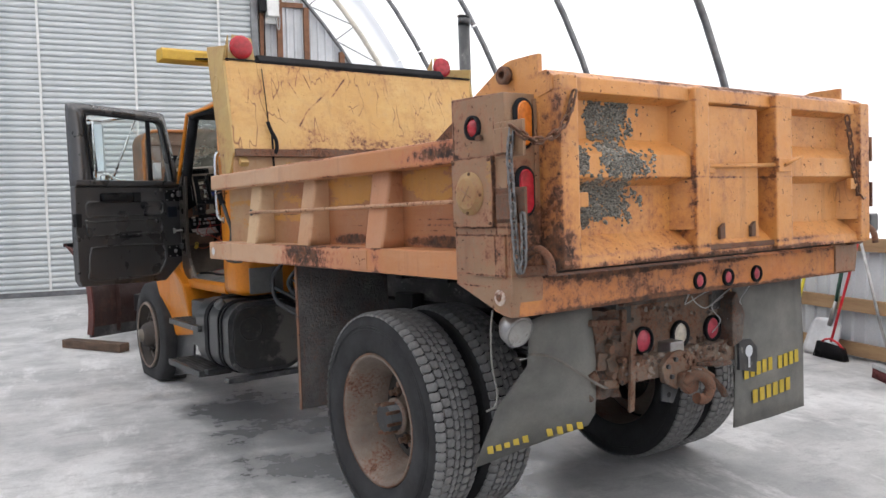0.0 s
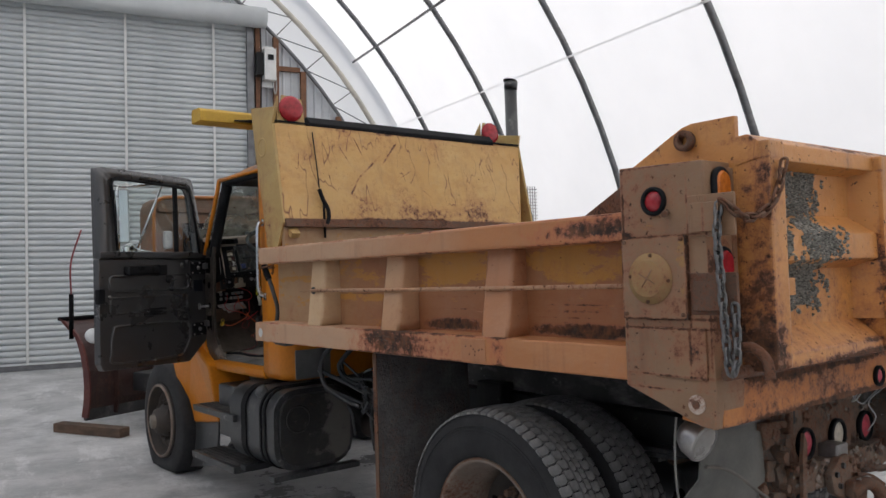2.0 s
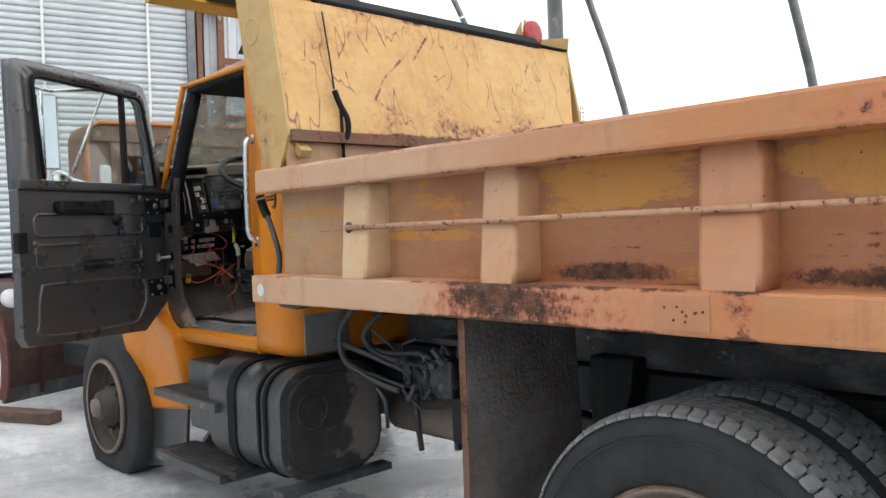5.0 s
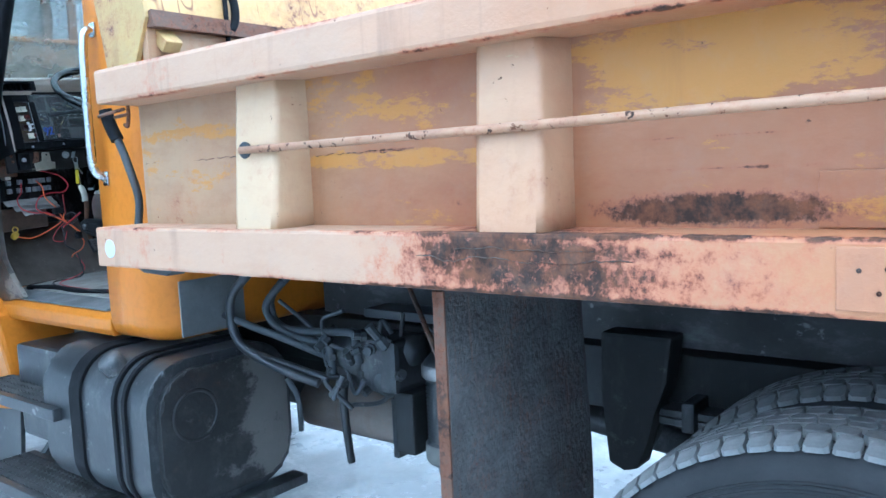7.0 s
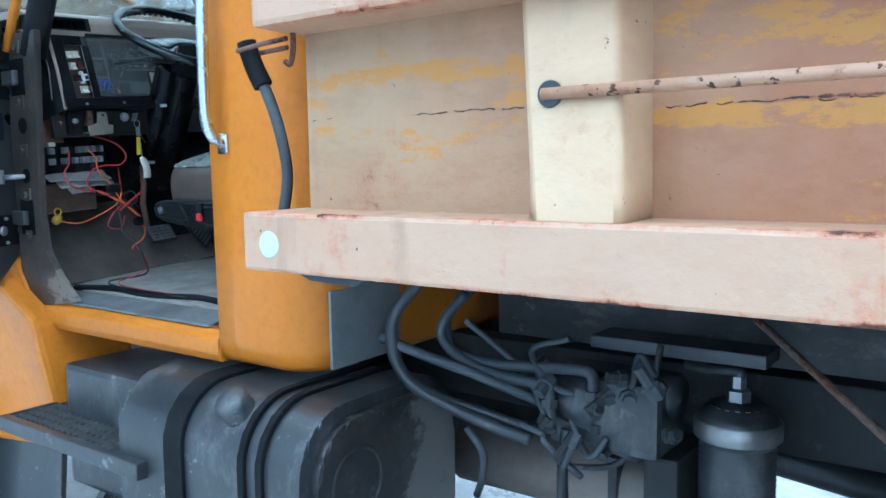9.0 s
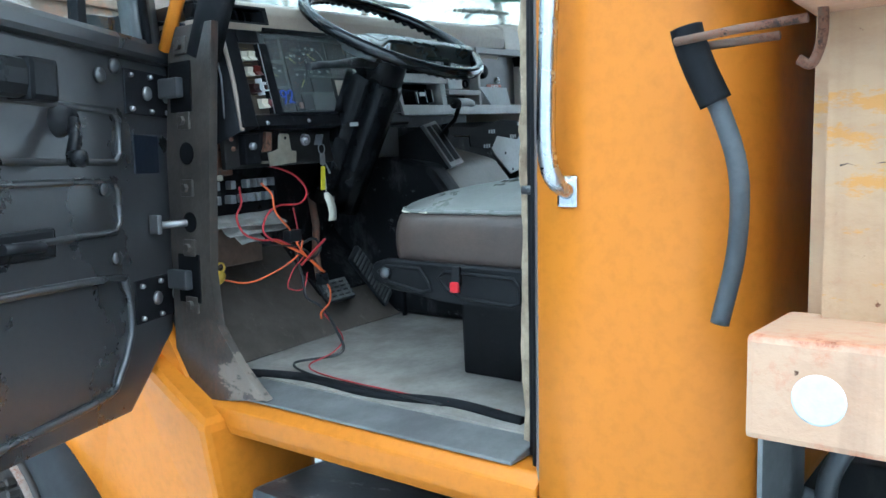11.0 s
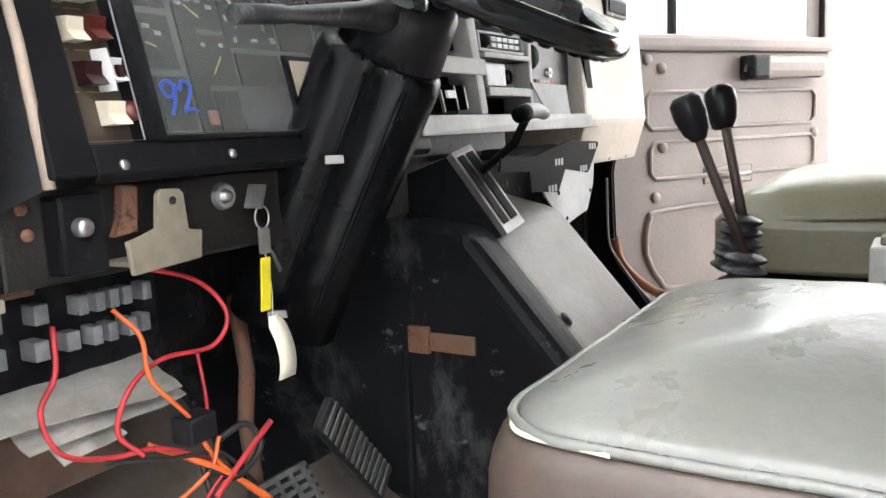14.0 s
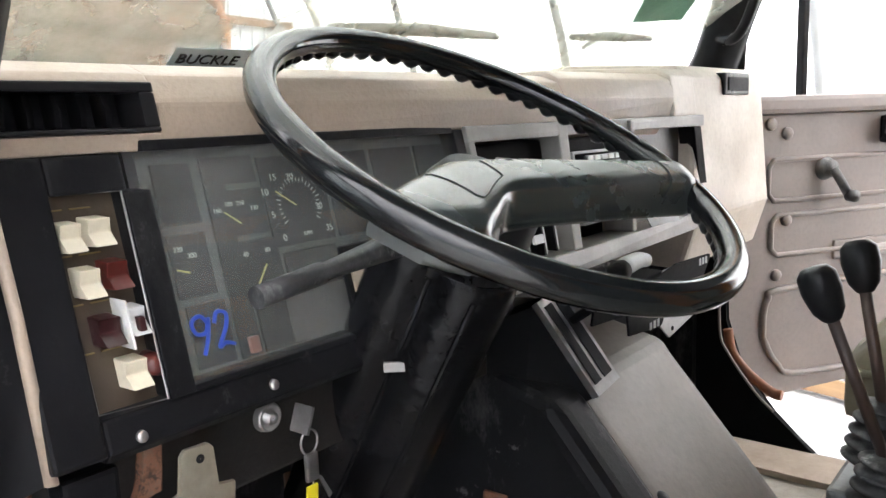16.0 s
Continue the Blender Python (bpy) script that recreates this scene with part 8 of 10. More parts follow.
bm = B()
prism(bm, [(DY + 0.005, 1.952), (DY - 0.004, 1.99), (DY + 0.006, 2.015), (DY + 0.03, 2.026), (7.02, 2.035), (7.02, 1.90), (DY + 0.07, 1.90), (DY + 0.05, 1.949)], 'x', 2.378, 3.06, 0.004)
pad = D("dash_pad", bm, M_TAN, "tan vinyl dash top")
bm = B()
prism(bm, [(DY + 0.005, 1.955), (DY - 0.004, 1.99), (DY + 0.006, 2.022), (DY + 0.03, 2.034), (7.02, 2.04), (7.02, 1.90), (DY + 0.05, 1.90)], 'x', 3.06, 3.42, 0.006)
D("dash_pad_faded", bm, plain("faded_tan_vinyl", (0.50, 0.43, 0.36), (0.42, 0.35, 0.29), 0.45), "", pad)
for lab_, poly in (("vent_hood", [(DY + 0.0, 2.008), (DY + 0.006, 2.016), (DY + 0.03, 2.026), (7.02, 2.035), (7.02, 2.004), (DY + 0.06, 2.004)]), ("vent_ledge", [(DY + 0.004, 1.9485), (DY - 0.003, 1.964), (DY + 0.06, 1.964), (7.02, 1.964), (7.02, 1.92), (DY + 0.055, 1.9485)])):
    bm = B()
    prism(bm, poly, 'x', 2.165, 2.380, 0.002)
    D(lab_, bm, M_TAN, "", pad)
# left vent
bm = B()
for z0, z1, x0, x1 in ((1.9645, 1.969, 2.165, 2.379), (1.999, 2.008, 2.165, 2.379), (1.969, 1.999, 2.165, 2.173), (1.969, 1.999, 2.364, 2.379)):
    box(bm, x0, x1, DY - 0.006, DY + 0.04, z0, z1, 0.002)
vent = D("air_vent", bm, M_BLACKPLASTIC, "black louvred air vent")
bm = B()
box(bm, 2.17, 2.37, DY + 0.035, DY + 0.04, 1.965, 2.006)
D("vent_back", bm, M_BLACKTRIM, "", vent)
for k in range(8):
    bm = B()
    x = 2.185 + 0.022 * k
    prism(bm, [(DY + 0.034, 1.970), (DY + 0.014, 1.970), (DY + 0.010, 1.984), (DY + 0.014, 1.998), (DY + 0.034, 1.998)], 'x', x, x + 0.006, 0.002)
    D("louvre", bm, M_MATTBLACK, "", vent)
# black fascia: switch panel and cluster surround
bm = B()
prism(bm, [(DY, 1.715), (DY, 1.948), (DY + 0.06, 1.95), (DY + 0.06, 1.70), (DY + 0.02, 1.70)], 'x', 2.228, 2.271, 0.003)
fascia = D("fascia", bm, M_DASHBLACK, "dusty black dash fascia")
bm = B()
prism(bm, [(DY, 1.715), (DY, 1.742), (DY + 0.05, 1.742), (DY + 0.05, 1.70), (DY + 0.01, 1.705)], 'x', 2.2715, 2.84, 0.003)
D("fascia_foot", bm, M_DASHBLACK, "", fascia)
bm = B()
prism(bm, [(DY, 1.917), (DY, 1.948), (DY + 0.05, 1.948), (DY + 0.05, 1.917)], 'x', 2.2715, 2.337, 0.003)
D("fascia_head", bm, M_DASHBLACK, "", fascia)
for x0, x1, z0, z1 in ((2.331, 2.356, 1.7425, 1.9165), (2.79, 2.81, 1.7425, 1.952), (2.3565, 2.7895, 1.948, 1.958), (2.3565, 2.7895, 1.7425, 1.748)):
    bm = B()
    box(bm, x0, x1, DY - 0.004, DY + 0.05, z0, z1, 0.002)
    D("cluster_surround", bm, M_DASHBLACK, "", fascia)
bm = B()
box(bm, 2.26, 2.34, DY + 0.018, DY + 0.022, 1.74, 1.93)
swp = D("switch_panel", bm, M_BROWNPANEL, "brown worn switch plate")
bm = B()
tube(bm, [(2.273, DY + 0.012, 1.917), (2.330, DY - 0.001, 1.917), (2.330, DY - 0.001, 1.744), (2.274, DY + 0.010, 1.744)], 0.0011, 6, closed=True)
D("panel_edge", bm, M_STEEL, "", swp)
for x, z, mt, w in ((2.276, 1.884, M_IVORY, 0.020), (2.300, 1.886, M_IVORY, 0.022), (2.283, 1.847, M_IVORY, 0.020), (2.307, 1.850, M_REDSW, 0.021), (2.290, 1.807, M_MAROON, 0.021), (2.314, 1.811, M_WHITEPLASTIC, 0.018), (2.304, 1.770, M_IVORY, 0.022)):
    bm = B()
    x, w = x + 0.006, w * 0.88
    prism(bm, [(DY + 0.02, z - 0.012), (DY - 0.006, z - 0.011), (DY + 0.005, z - 0.001), (DY - 0.002, z + 0.011), (DY + 0.02, z + 0.012)], 'x', x - w / 2, x + w / 2, 0.0015)
    sw = D("rocker_switch", bm, mt, "ivory rocker switch" if mt is M_IVORY else "", swp)
bm = B()
box(bm, 2.3085, 2.3105, DY - 0.006, DY + 0.02, 1.790, 1.830, 0.0008)
D("switch_guard", bm, M_WHITEPLASTIC, "", swp)
bm = B()
box(bm, 2.317, 2.323, DY - 0.0065, DY, 1.803, 1.815, 0.001)
D("switch_mark", bm, M_MAROON, "", swp)
bm = B()
disc(bm, (2.329, DY + 0.02, 1.772), (0, -1, 0), 0.010, 0.018, 18, 0.003)
D("push_button", bm, M_REDSW, "dark red push button", swp)
for z in (1.905, 1.868, 1.829, 1.79):
    bm = B()
    for k in range(2):
        box(bm, 2.268 + 0.024 * k, 2.286 + 0.024 * k, DY + 0.0165, DY + 0.018, z - 0.0006, z + 0.0006)
    D("label_bar", bm, M_DIMPRINT, "", swp)
# left side of the dash with tan strip
bm = B()
v = [bm.verts.new(p) for p in ((2.229, DY, 1.95), (2.229, DY, 1.705), (2.155, DY + 0.06, 1.655), (2.155, DY + 0.05, 1.96), (2.17, DY + 0.2, 1.95), (2.17, DY + 0.2, 1.66))]
bm.faces.new((v[0], v[1], v[2], v[3]))
bm.faces.new((v[3], v[2], v[5], v[4]))
D("dash_end", bm, M_DASHBLACK, "", fascia)
bm = B()
tube(bm, [(2.225, DY - 0.002, 1.948), (2.226, DY - 0.003, 1.83), (2.230, DY - 0.002, 1.705)], 0.0052, 8)
D("tan_strip", bm, M_TAN, "", fascia)
bm = B()
tube(bm, [(2.208, DY + 0.016, 1.94), (2.208, DY + 0.016, 1.83), (2.208, DY + 0.018, 1.70)], 0.0025, 6)
D("chrome_strip", bm, M_STEEL, "", fascia)
# gauge cluster
bm = B()
box(bm, 2.35, 2.80, DY + 0.020, DY + 0.026, 1.735, 1.955)
cl = D("gauge_cluster", bm, M_GAUGEFRAME, "gauge cluster behind a scuffed clear lens")


def gx(x):
    return x + min(0.024, 0.010 + 0.16 * max(0.0, x - 2.375)) * min(1.0, max(0.0, (2.80 - x) / 0.1))


for x0, x1, z0, z1 in ((2.362, 2.398, 1.88, 1.935), (2.362, 2.398, 1.815, 1.872), (2.366, 2.402, 1.752, 1.808), (2.408, 2.428, 1.75, 1.935), (2.408, 2.46, 1.912, 1.938), (2.410, 2.462, 1.862, 1.906), (2.414, 2.468, 1.80, 1.856), (2.432, 2.478, 1.75, 1.794), (2.466, 2.548, 1.845, 1.935), (2.474, 2.545, 1.80, 1.838), (2.556, 2.62, 1.845, 1.935), (2.63, 2.70, 1.845, 1.935), (2.71, 2.785, 1.80, 1.935)):
    bm = B()
    box(bm, gx(x0), gx(x1), DY + 0.0165, DY + 0.0198, z0, z1)
    D("gauge_face", bm, M_GAUGE, "", cl)
bm = B()
box(bm, 2.486, 2.545, DY + 0.0150, DY + 0.0164, 1.752, 1.795)
D("grey_label", bm, M_GAUGEFRAME, "", cl)
FACE = Matrix.Rotation(radians(90), 4, 'X')


def print_at(text, x, z, size, mt=M_MARK, y=DY + 0.0158):
    letters(text, size, mt, cl, Matrix.Translation((x, y + lean(x, y, z), z)) @ Matrix.Rotation(-math.atan(0.25), 4, 'X') @ FACE, "printed_figure", 0.0003)


for tx, x, z in (("0", 2.479, 1.853), ("5", 2.471, 1.877), ("10", 2.466, 1.900), ("15", 2.480, 1.914), ("20", 2.502, 1.913), ("30", 2.533, 1.880), ("35", 2.541, 1.856), ("RPM", 2.510, 1.854)):
    print_at(tx, x + 0.024, z, 0.010 if tx != "RPM" else 0.006)
for tx, x, z in (("160", 2.414, 1.888), ("180", 2.426, 1.893), ("210", 2.438, 1.893), ("230", 2.451, 1.887), ("220", 2.370, 1.859), ("300", 2.382, 1.852), ("40", 2.432, 1.844), ("80", 2.455, 1.845)):
    print_at(tx, gx(x), z, 0.0065)
for k in range(26):
    a = radians(215 - 250 * k / 25)
    bm = B()
    c, s = math.cos(a), math.sin(a)
    r0, r1 = 0.024, 0.028 if k % 5 else 0.030
    tube(bm, [(2.531 + r0 * c, DY + 0.0157, 1.884 + r0 * s), (2.531 + r1 * c, DY + 0.0157, 1.884 + r1 * s)], 0.0005, 4)
    D("dial_tick", bm, M_MARK, "", cl)
for a, b in (((2.479, 1.900), (2.502, 1.884)), ((2.420, 1.886), (2.434, 1.874)), ((2.436, 1.812), (2.450, 1.832)), ((2.364, 1.842), (2.376, 1.838))):
    bm = B()
    tube(bm, [(gx(a[0]), DY + 0.0145, a[1]), (gx(b[0]), DY + 0.0145, b[1])], 0.0009, 6)
    D("needle", bm, M_NEEDLE, "", cl)
for line in ([(0.013, 0.026), (0.006, 0.034), (-0.003, 0.030), (-0.001, 0.020), (0.009, 0.019), (0.014, 0.031), (0.010, 0.014), (0.003, 0.0)], [(0.019, 0.025), (0.024, 0.034), (0.033, 0.031), (0.030, 0.019), (0.020, 0.004), (0.027, 0.006), (0.036, 0.003)]):
    bm = B()
    tube(bm, spline([(2.372 + a, DY + 0.0025, 1.768 + b) for a, b in line]), 0.0019, 6)
    D("inked_figure", bm, M_BLUEINK, "", cl)
bm = B()
box(bm, 2.425, 2.436, DY + 0.003, DY + 0.008, 1.757, 1.772, 0.001)
D("small_lamp", bm, plain("dull_red_square", (0.20, 0.11, 0.09), None, 0.5), "", cl)
bm = B()
box(bm, 2.353, 2.797, DY + 0.0055, DY + 0.0075, 1.742, 1.949)
gl = D("cluster_lens", bm, M_CLUSTERGLASS, "scuffed clear plastic lens", cl)
gl.visible_shadow = False
bm = B()
box(bm, 2.556, 2.628, DY - 0.003, DY + 0.004, 1.758, 1.838, 0.004)
D("lever_slot_frame", bm, M_DASHBLACK, "", cl)
bm = B()
box(bm, 2.563, 2.621, DY - 0.006, DY - 0.0035, 1.765, 1.831)
D("lever_slot", bm, M_TAN, "", cl)
for x, z in ((2.437, 1.726), (2.30, 1.722), (2.62, 1.724)):
    bm = B()
    disc(bm, (x, DY, z), (0, -1, 0), 0.005, 0.003, 12, 0.001)
    D("screw", bm, M_STEEL, "", fascia)
# lower panel with ignition, bracket, connector
bm = B()
box(bm, 2.20, 2.84, DY + 0.018, DY + 0.035, 1.615, 1.7025, 0.004)
low = D("lower_panel", bm, plain("scuffed_black_panel", (0.006, 0.0058, 0.0058), (0.020, 0.0165, 0.014), 0.5, 0.0, 9.0, 0.3), "scuffed black lower dash panel")
bm = B()
lathe(bm, [(0.0005, 0.012), (0.0065, 0.012), (0.0075, 0.005), (0.0105, 0.005), (0.012, 0.009), (0.0145, 0.007), (0.016, 0.0)], (2.459, DY + 0.018, 1.678), (0, -1, 0), 24)
D("ignition_lock", bm, M_STEEL, "chrome ignition lock", low)
bm = B()
prism(bm, [(2.299, 1.617), (2.383, 1.622), (2.386, 1.651), (2.366, 1.652), (2.366, 1.690), (2.361, 1.695), (2.338, 1.696), (2.333, 1.691), (2.332, 1.657), (2.295, 1.650)], 'y', DY - 0.028, DY - 0.022, 0.002)
box(bm, 2.301, 2.380, DY - 0.0215, DY + 0.018, 1.624, 1.630, 0.002)
brk = D("bent_bracket", bm, M_ZINC, "bent bare steel clip bracket", low)
bm = B()
prism(bm, [(2.303, 1.652), (2.330, 1.655), (2.334, 1.70), (2.316, 1.702), (2.313, 1.668)], 'y', DY + 0.0, DY + 0.012, 0.002)
D("rusty_clip", bm, M_RUST, "", brk)
bm = B()
disc(bm, (2.351, DY - 0.028, 1.684), (0, -1, 0), 0.004, 0.001, 12)
D("clip_hole", bm, M_BLACKTRIM, "", brk)
bm = B()
box(bm, 2.240, 2.288, DY - 0.010, DY + 0.018, 1.624, 1.698, 0.005)
cblk = D("connector_block", bm, M_DASHBLACK, "", low)
bm = B()
lathe(bm, [(0.0005, 0.012), (0.006, 0.012), (0.0085, 0.009), (0.009, 0.0)], (2.260, DY - 0.010, 1.668), (0, -1, 0), 14)
D("pale_knob", bm, M_STEEL, "", cblk)
for x, z in ((2.222, 1.688), (2.226, 1.664)):
    bm = B()
    disc(bm, (x, DY + 0.018, z), (0, -1, 0), 0.006, 0.004, 10, 0.002)
    D("rusty_screw", bm, M_RUST, "", low)
bm = B()
box(bm, 2.17, 2.26, DY + 0.07, DY + 0.09, 1.60, 1.70, 0.003)
D("rusty_side_plate", bm, M_RUST, "", low)
# keys and tags hang from the lock
keys = tagged(empty("key_ring", TRUCK @ CAB), "keys with yellow and cream tags hanging from the ignition", "keys")
def K(name, bm, mt, label=""):
    return part(name, bm, mt, keys, label)


KX, KY = 2.466, DY - 0.012
bm = B()
prism(bm, [(-0.002, -0.016), (0.002, -0.016), (0.002, 0.010), (-0.002, 0.010)], 'z', -0.014, 0.014, 0.001, m=Matrix.Translation((KX + 0.012, KY, 1.676)) @ Matrix.Rotation(radians(20), 4, 'Y'))
K("key", bm, M_STEEL)
bm = B()
tube(bm, [(KX + 0.015 + 0.011 * math.cos(2 * math.pi * k / 18), KY - 0.008, 1.652 + 0.013 * math.sin(2 * math.pi * k / 18)) for k in range(18)], 0.0012, 6, closed=True)
K("ring", bm, M_STEEL)
bm = B()
box(bm, KX + 0.008, KX + 0.024, KY - 0.011, KY - 0.005, 1.610, 1.640, 0.003)
K("fob", bm, M_STEEL)
bm = B()
prism(bm, [(KX + 0.022, 1.615), (KX + 0.027, 1.612), (KX + 0.040, 1.588), (KX + 0.036, 1.585)], 'y', KY - 0.010, KY - 0.008)
K("small_key", bm, M_STEEL)
bm = B()
prism(bm, [(KX + 0.002, 1.545), (KX + 0.017, 1.545), (KX + 0.022, 1.606), (KX + 0.008, 1.606)], 'y', KY - 0.010, KY - 0.007, 0.001)
K("yellow_tag", bm, M_KEYTAGY, "yellow plastic tag")
bm = B()
tube(bm, spline([(KX + 0.018, KY - 0.006, 1.61), (KX + 0.024, KY - 0.006, 1.57), (KX + 0.022, KY - 0.006, 1.535)]), 0.0008, 5)
K("string", bm, M_KEYTAGW)
bm = B()
rows = []
for k in range(8):
    z = 1.537 - 0.075 * k / 7
    bend = 0.012 * math.sin(k / 7 * 2.2)
    w = 0.014 if k else 0.007
    rows.append([bm.verts.new((KX + 0.020 + bend * 0.6 - w, KY - 0.009 - bend, z)), bm.verts.new((KX + 0.020 + bend * 0.6 + w, KY - 0.009 - bend, z))])
for a, b in zip(rows, rows[1:]):
    bm.faces.new((a[0], a[1], b[1], b[0])).smooth = True
r = bmesh.ops.extrude_face_region(bm, geom=list(bm.faces))
bmesh.ops.translate(bm, verts=[g for g in r["geom"] if isinstance(g, bmesh.types.BMVert)], vec=(0, 0.0008, 0))
K("paper_tag", bm, M_KEYTAGW, "curled cream paper tag")

# fuse block, papers and wiring
bm = B()
box(bm, 2.20, 2.44, 6.80, 6.84, 1.495, 1.62, 0.004)
fuse = D("fuse_block", bm, M_BLACKPLASTIC, "open fuse block with grey relays")
M_RELAY = plain("tarnished_relay_can", (0.42, 0.425, 0.43), (0.20, 0.20, 0.205), 0.35, 0.3, 30.0)
for z, xs in ((1.574, (2.226, 2.274, 2.322, 2.341, 2.360, 2.378, 2.404)), (1.538, (2.226, 2.268, 2.308, 2.335, 2.354, 2.379, 2.400))):
    for x in xs:
        bm = B()
        w = 0.0080 if x < 2.31 else 0.0058
        x += 0.006
        box(bm, x - w, x + w, 6.772 + random.uniform(0, 0.008), 6.80, z - 0.011, z + 0.010, 0.002)
        D("relay", bm, M_RELAY, "", fuse)
bm = B()
box(bm, 2.205, 2.23, 6.75, 6.79, 1.588, 1.606, 0.004)
D("yellow_connector", bm, M_IVORY, "", fuse)
for k, (x0, x1, z, a) in enumerate(((2.20, 2.41, 1.484, 24), (2.23, 2.42, 1.468, 32), (2.26, 2.34, 1.452, 40))):
    bm = B()
    box(bm, -(x1 - x0) / 2, (x1 - x0) / 2, -0.038, 0.038, -0.001, 0.001, 0, m=None)
    bmesh.ops.subdivide_edges(bm, edges=list(bm.edges), cuts=5, use_grid_fill=True)
    for v in bm.verts:
        v.co.z += 0.008 * noise.noise((v.co.x * 25, v.co.y * 25, k))
    D("paper", bm, M_PAPER, "crumpled dirty paper", fuse).matrix_basis = Matrix.Translation(((x0 + x1) / 2, 6.775, z)) @ Matrix.Rotation(radians(a), 4, 'X') @ Matrix.Rotation(radians(6 * k - 6), 4, 'Z')
bm = B()
box(bm, 2.18, 2.40, 6.83, 6.86, 1.36, 1.46, 0.006)
D("cardboard_tray", bm, M_WOODBLOCK, "", fuse)
wires = tagged(empty("loose_wiring", CAB, truck), "tangle of red, orange and black loose wires")
WIRE = ((M_WIRERED, 0.0036, [(2.30, 6.72, 1.625), (2.36, 6.70, 1.61), (2.42, 6.70, 1.585), (2.445, 6.69, 1.545), (2.42, 6.69, 1.515), (2.36, 6.70, 1.515), (2.31, 6.69, 1.50), (2.29, 6.69, 1.46), (2.31, 6.68, 1.43)]),
        (M_WIRERED, 0.0036, [(2.26, 6.73, 1.57), (2.245, 6.71, 1.53), (2.22, 6.70, 1.50), (2.23, 6.69, 1.46), (2.28, 6.69, 1.437), (2.33, 6.68, 1.43), (2.40, 6.68, 1.39)]),
        (M_WIREORANGE, 0.0034, [(2.32, 6.72, 1.575), (2.335, 6.70, 1.545), (2.335, 6.69, 1.50), (2.37, 6.68, 1.45), (2.39, 6.67, 1.40), (2.42, 6.66, 1.36), (2.44, 6.65, 1.335)]),
        (M_WIREORANGE, 0.0045, [(2.33, 6.70, 1.43), (2.38, 6.67, 1.395), (2.41, 6.66, 1.37), (2.45, 6.65, 1.33)]),
        (M_WIRERED, 0.0045, [(2.38, 6.66, 1.36), (2.42, 6.66, 1.385), (2.47, 6.66, 1.415)]),
        (M_WIREORANGE, 0.0034, [(2.24, 6.80, 1.335), (2.28, 6.75, 1.325), (2.33, 6.70, 1.35), (2.38, 6.67, 1.385), (2.40, 6.67, 1.42)]),
        (M_WIREORANGE, 0.0034, [(2.44, 6.65, 1.32), (2.455, 6.64, 1.285), (2.43, 6.62, 1.255), (2.38, 6.60, 1.24), (2.36, 6.58, 1.232)]),
        (M_WIRERED, 0.0024, [(2.39, 6.66, 1.38), (2.35, 6.66, 1.35), (2.33, 6.66, 1.31), (2.37, 6.65, 1.30), (2.39, 6.65, 1.34)]),
        (M_WIREBLACK, 0.0045, [(2.38, 6.68, 1.40), (2.38, 6.66, 1.33), (2.37, 6.64, 1.28), (2.40, 6.62, 1.25), (2.38, 6.55, 1.20), (2.36, 6.52, 1.15), (2.28, 6.60, 1.135), (2.24, 6.5, 1.13), (2.23, 6.3, 1.13), (2.22, 6.1, 1.13)]),
        (M_WIRERED, 0.0026, [(2.39, 6.60, 1.235), (2.39, 6.54, 1.18), (2.35, 6.54, 1.15), (2.28, 6.55, 1.135), (2.25, 6.45, 1.13), (2.24, 6.2, 1.13), (2.25, 5.98, 1.13)]),
        (M_WIRERED, 0.003, [(2.44, 6.74, 1.50), (2.43, 6.72, 1.45), (2.43, 6.72, 1.41)]),
        (M_WIREBLACK, 0.005, [(2.40, 6.68, 1.41), (2.44, 6.67, 1.42), (2.45, 6.66, 1.39), (2.41, 6.66, 1.37), (2.38, 6.67, 1.39)]),
        (M_WIREBLACK, 0.003, [(2.28, 6.70, 1.43), (2.34, 6.68, 1.415), (2.40, 6.67, 1.40), (2.44, 6.66, 1.35)]))
for mt, r_, pts in WIRE:
    bm = B()
    tube(bm, spline(pts), r_ * 0.78, 6)
    part("wire", bm, mt, wires)
bm = B()
lathe(bm, [(0.0005, -0.02), (0.012, -0.016), (0.016, 0.0), (0.010, 0.016), (0.0005, 0.02)], (2.232, 6.805, 1.342), (0.5, -0.2, 0.6), 12)
tube(bm, [(2.235 + 0.012 * math.cos(2 * math.pi * k / 12), 6.80, 1.368 + 0.012 * math.sin(2 * math.pi * k / 12)) for k in range(12)], 0.003, 6, closed=True)
part("yellow_knot", bm, M_WIREYELLOW, wires)
bm = B()
box(bm, 2.425, 2.45, 6.635, 6.66, 1.30, 1.33, 0.003)
part("inline_fuse", bm, M_BLACKPLASTIC, wires)
bm = B()
box(bm, 2.36, 2.40, 6.67, 6.70, 1.42, 1.45, 0.004)
part("connector", bm, M_BLACKPLASTIC, wires)

# steering column, stalk, wheel
AX = Vector((-0.012, -0.571, 1.0)).normalized()
HUB = Vector((2.622, 6.512, 1.937))
steer = tagged(empty("steering_wheel", CAB, truck), "black two-spoke steering wheel on a black column")
bm = B()
u_, w_ = Vector((1, 0, 0)), AX.cross(Vector((1, 0, 0))).normalized()
loop = []
for k in range(96):
    a = 2 * math.pi * k / 96
    loop.append(HUB + 0.238 * (math.cos(a) * u_ + math.sin(a) * w_))
tube(bm, loop, 0.0145, 12, closed=True)
wheel = part("wheel_rim", bm, plain("worn_glossy_black_rim", (0.006, 0.007, 0.0075), (0.011, 0.012, 0.0125), 0.11, bump=0.02), steer, "glossy worn black rim with finger grips")
bm = B()
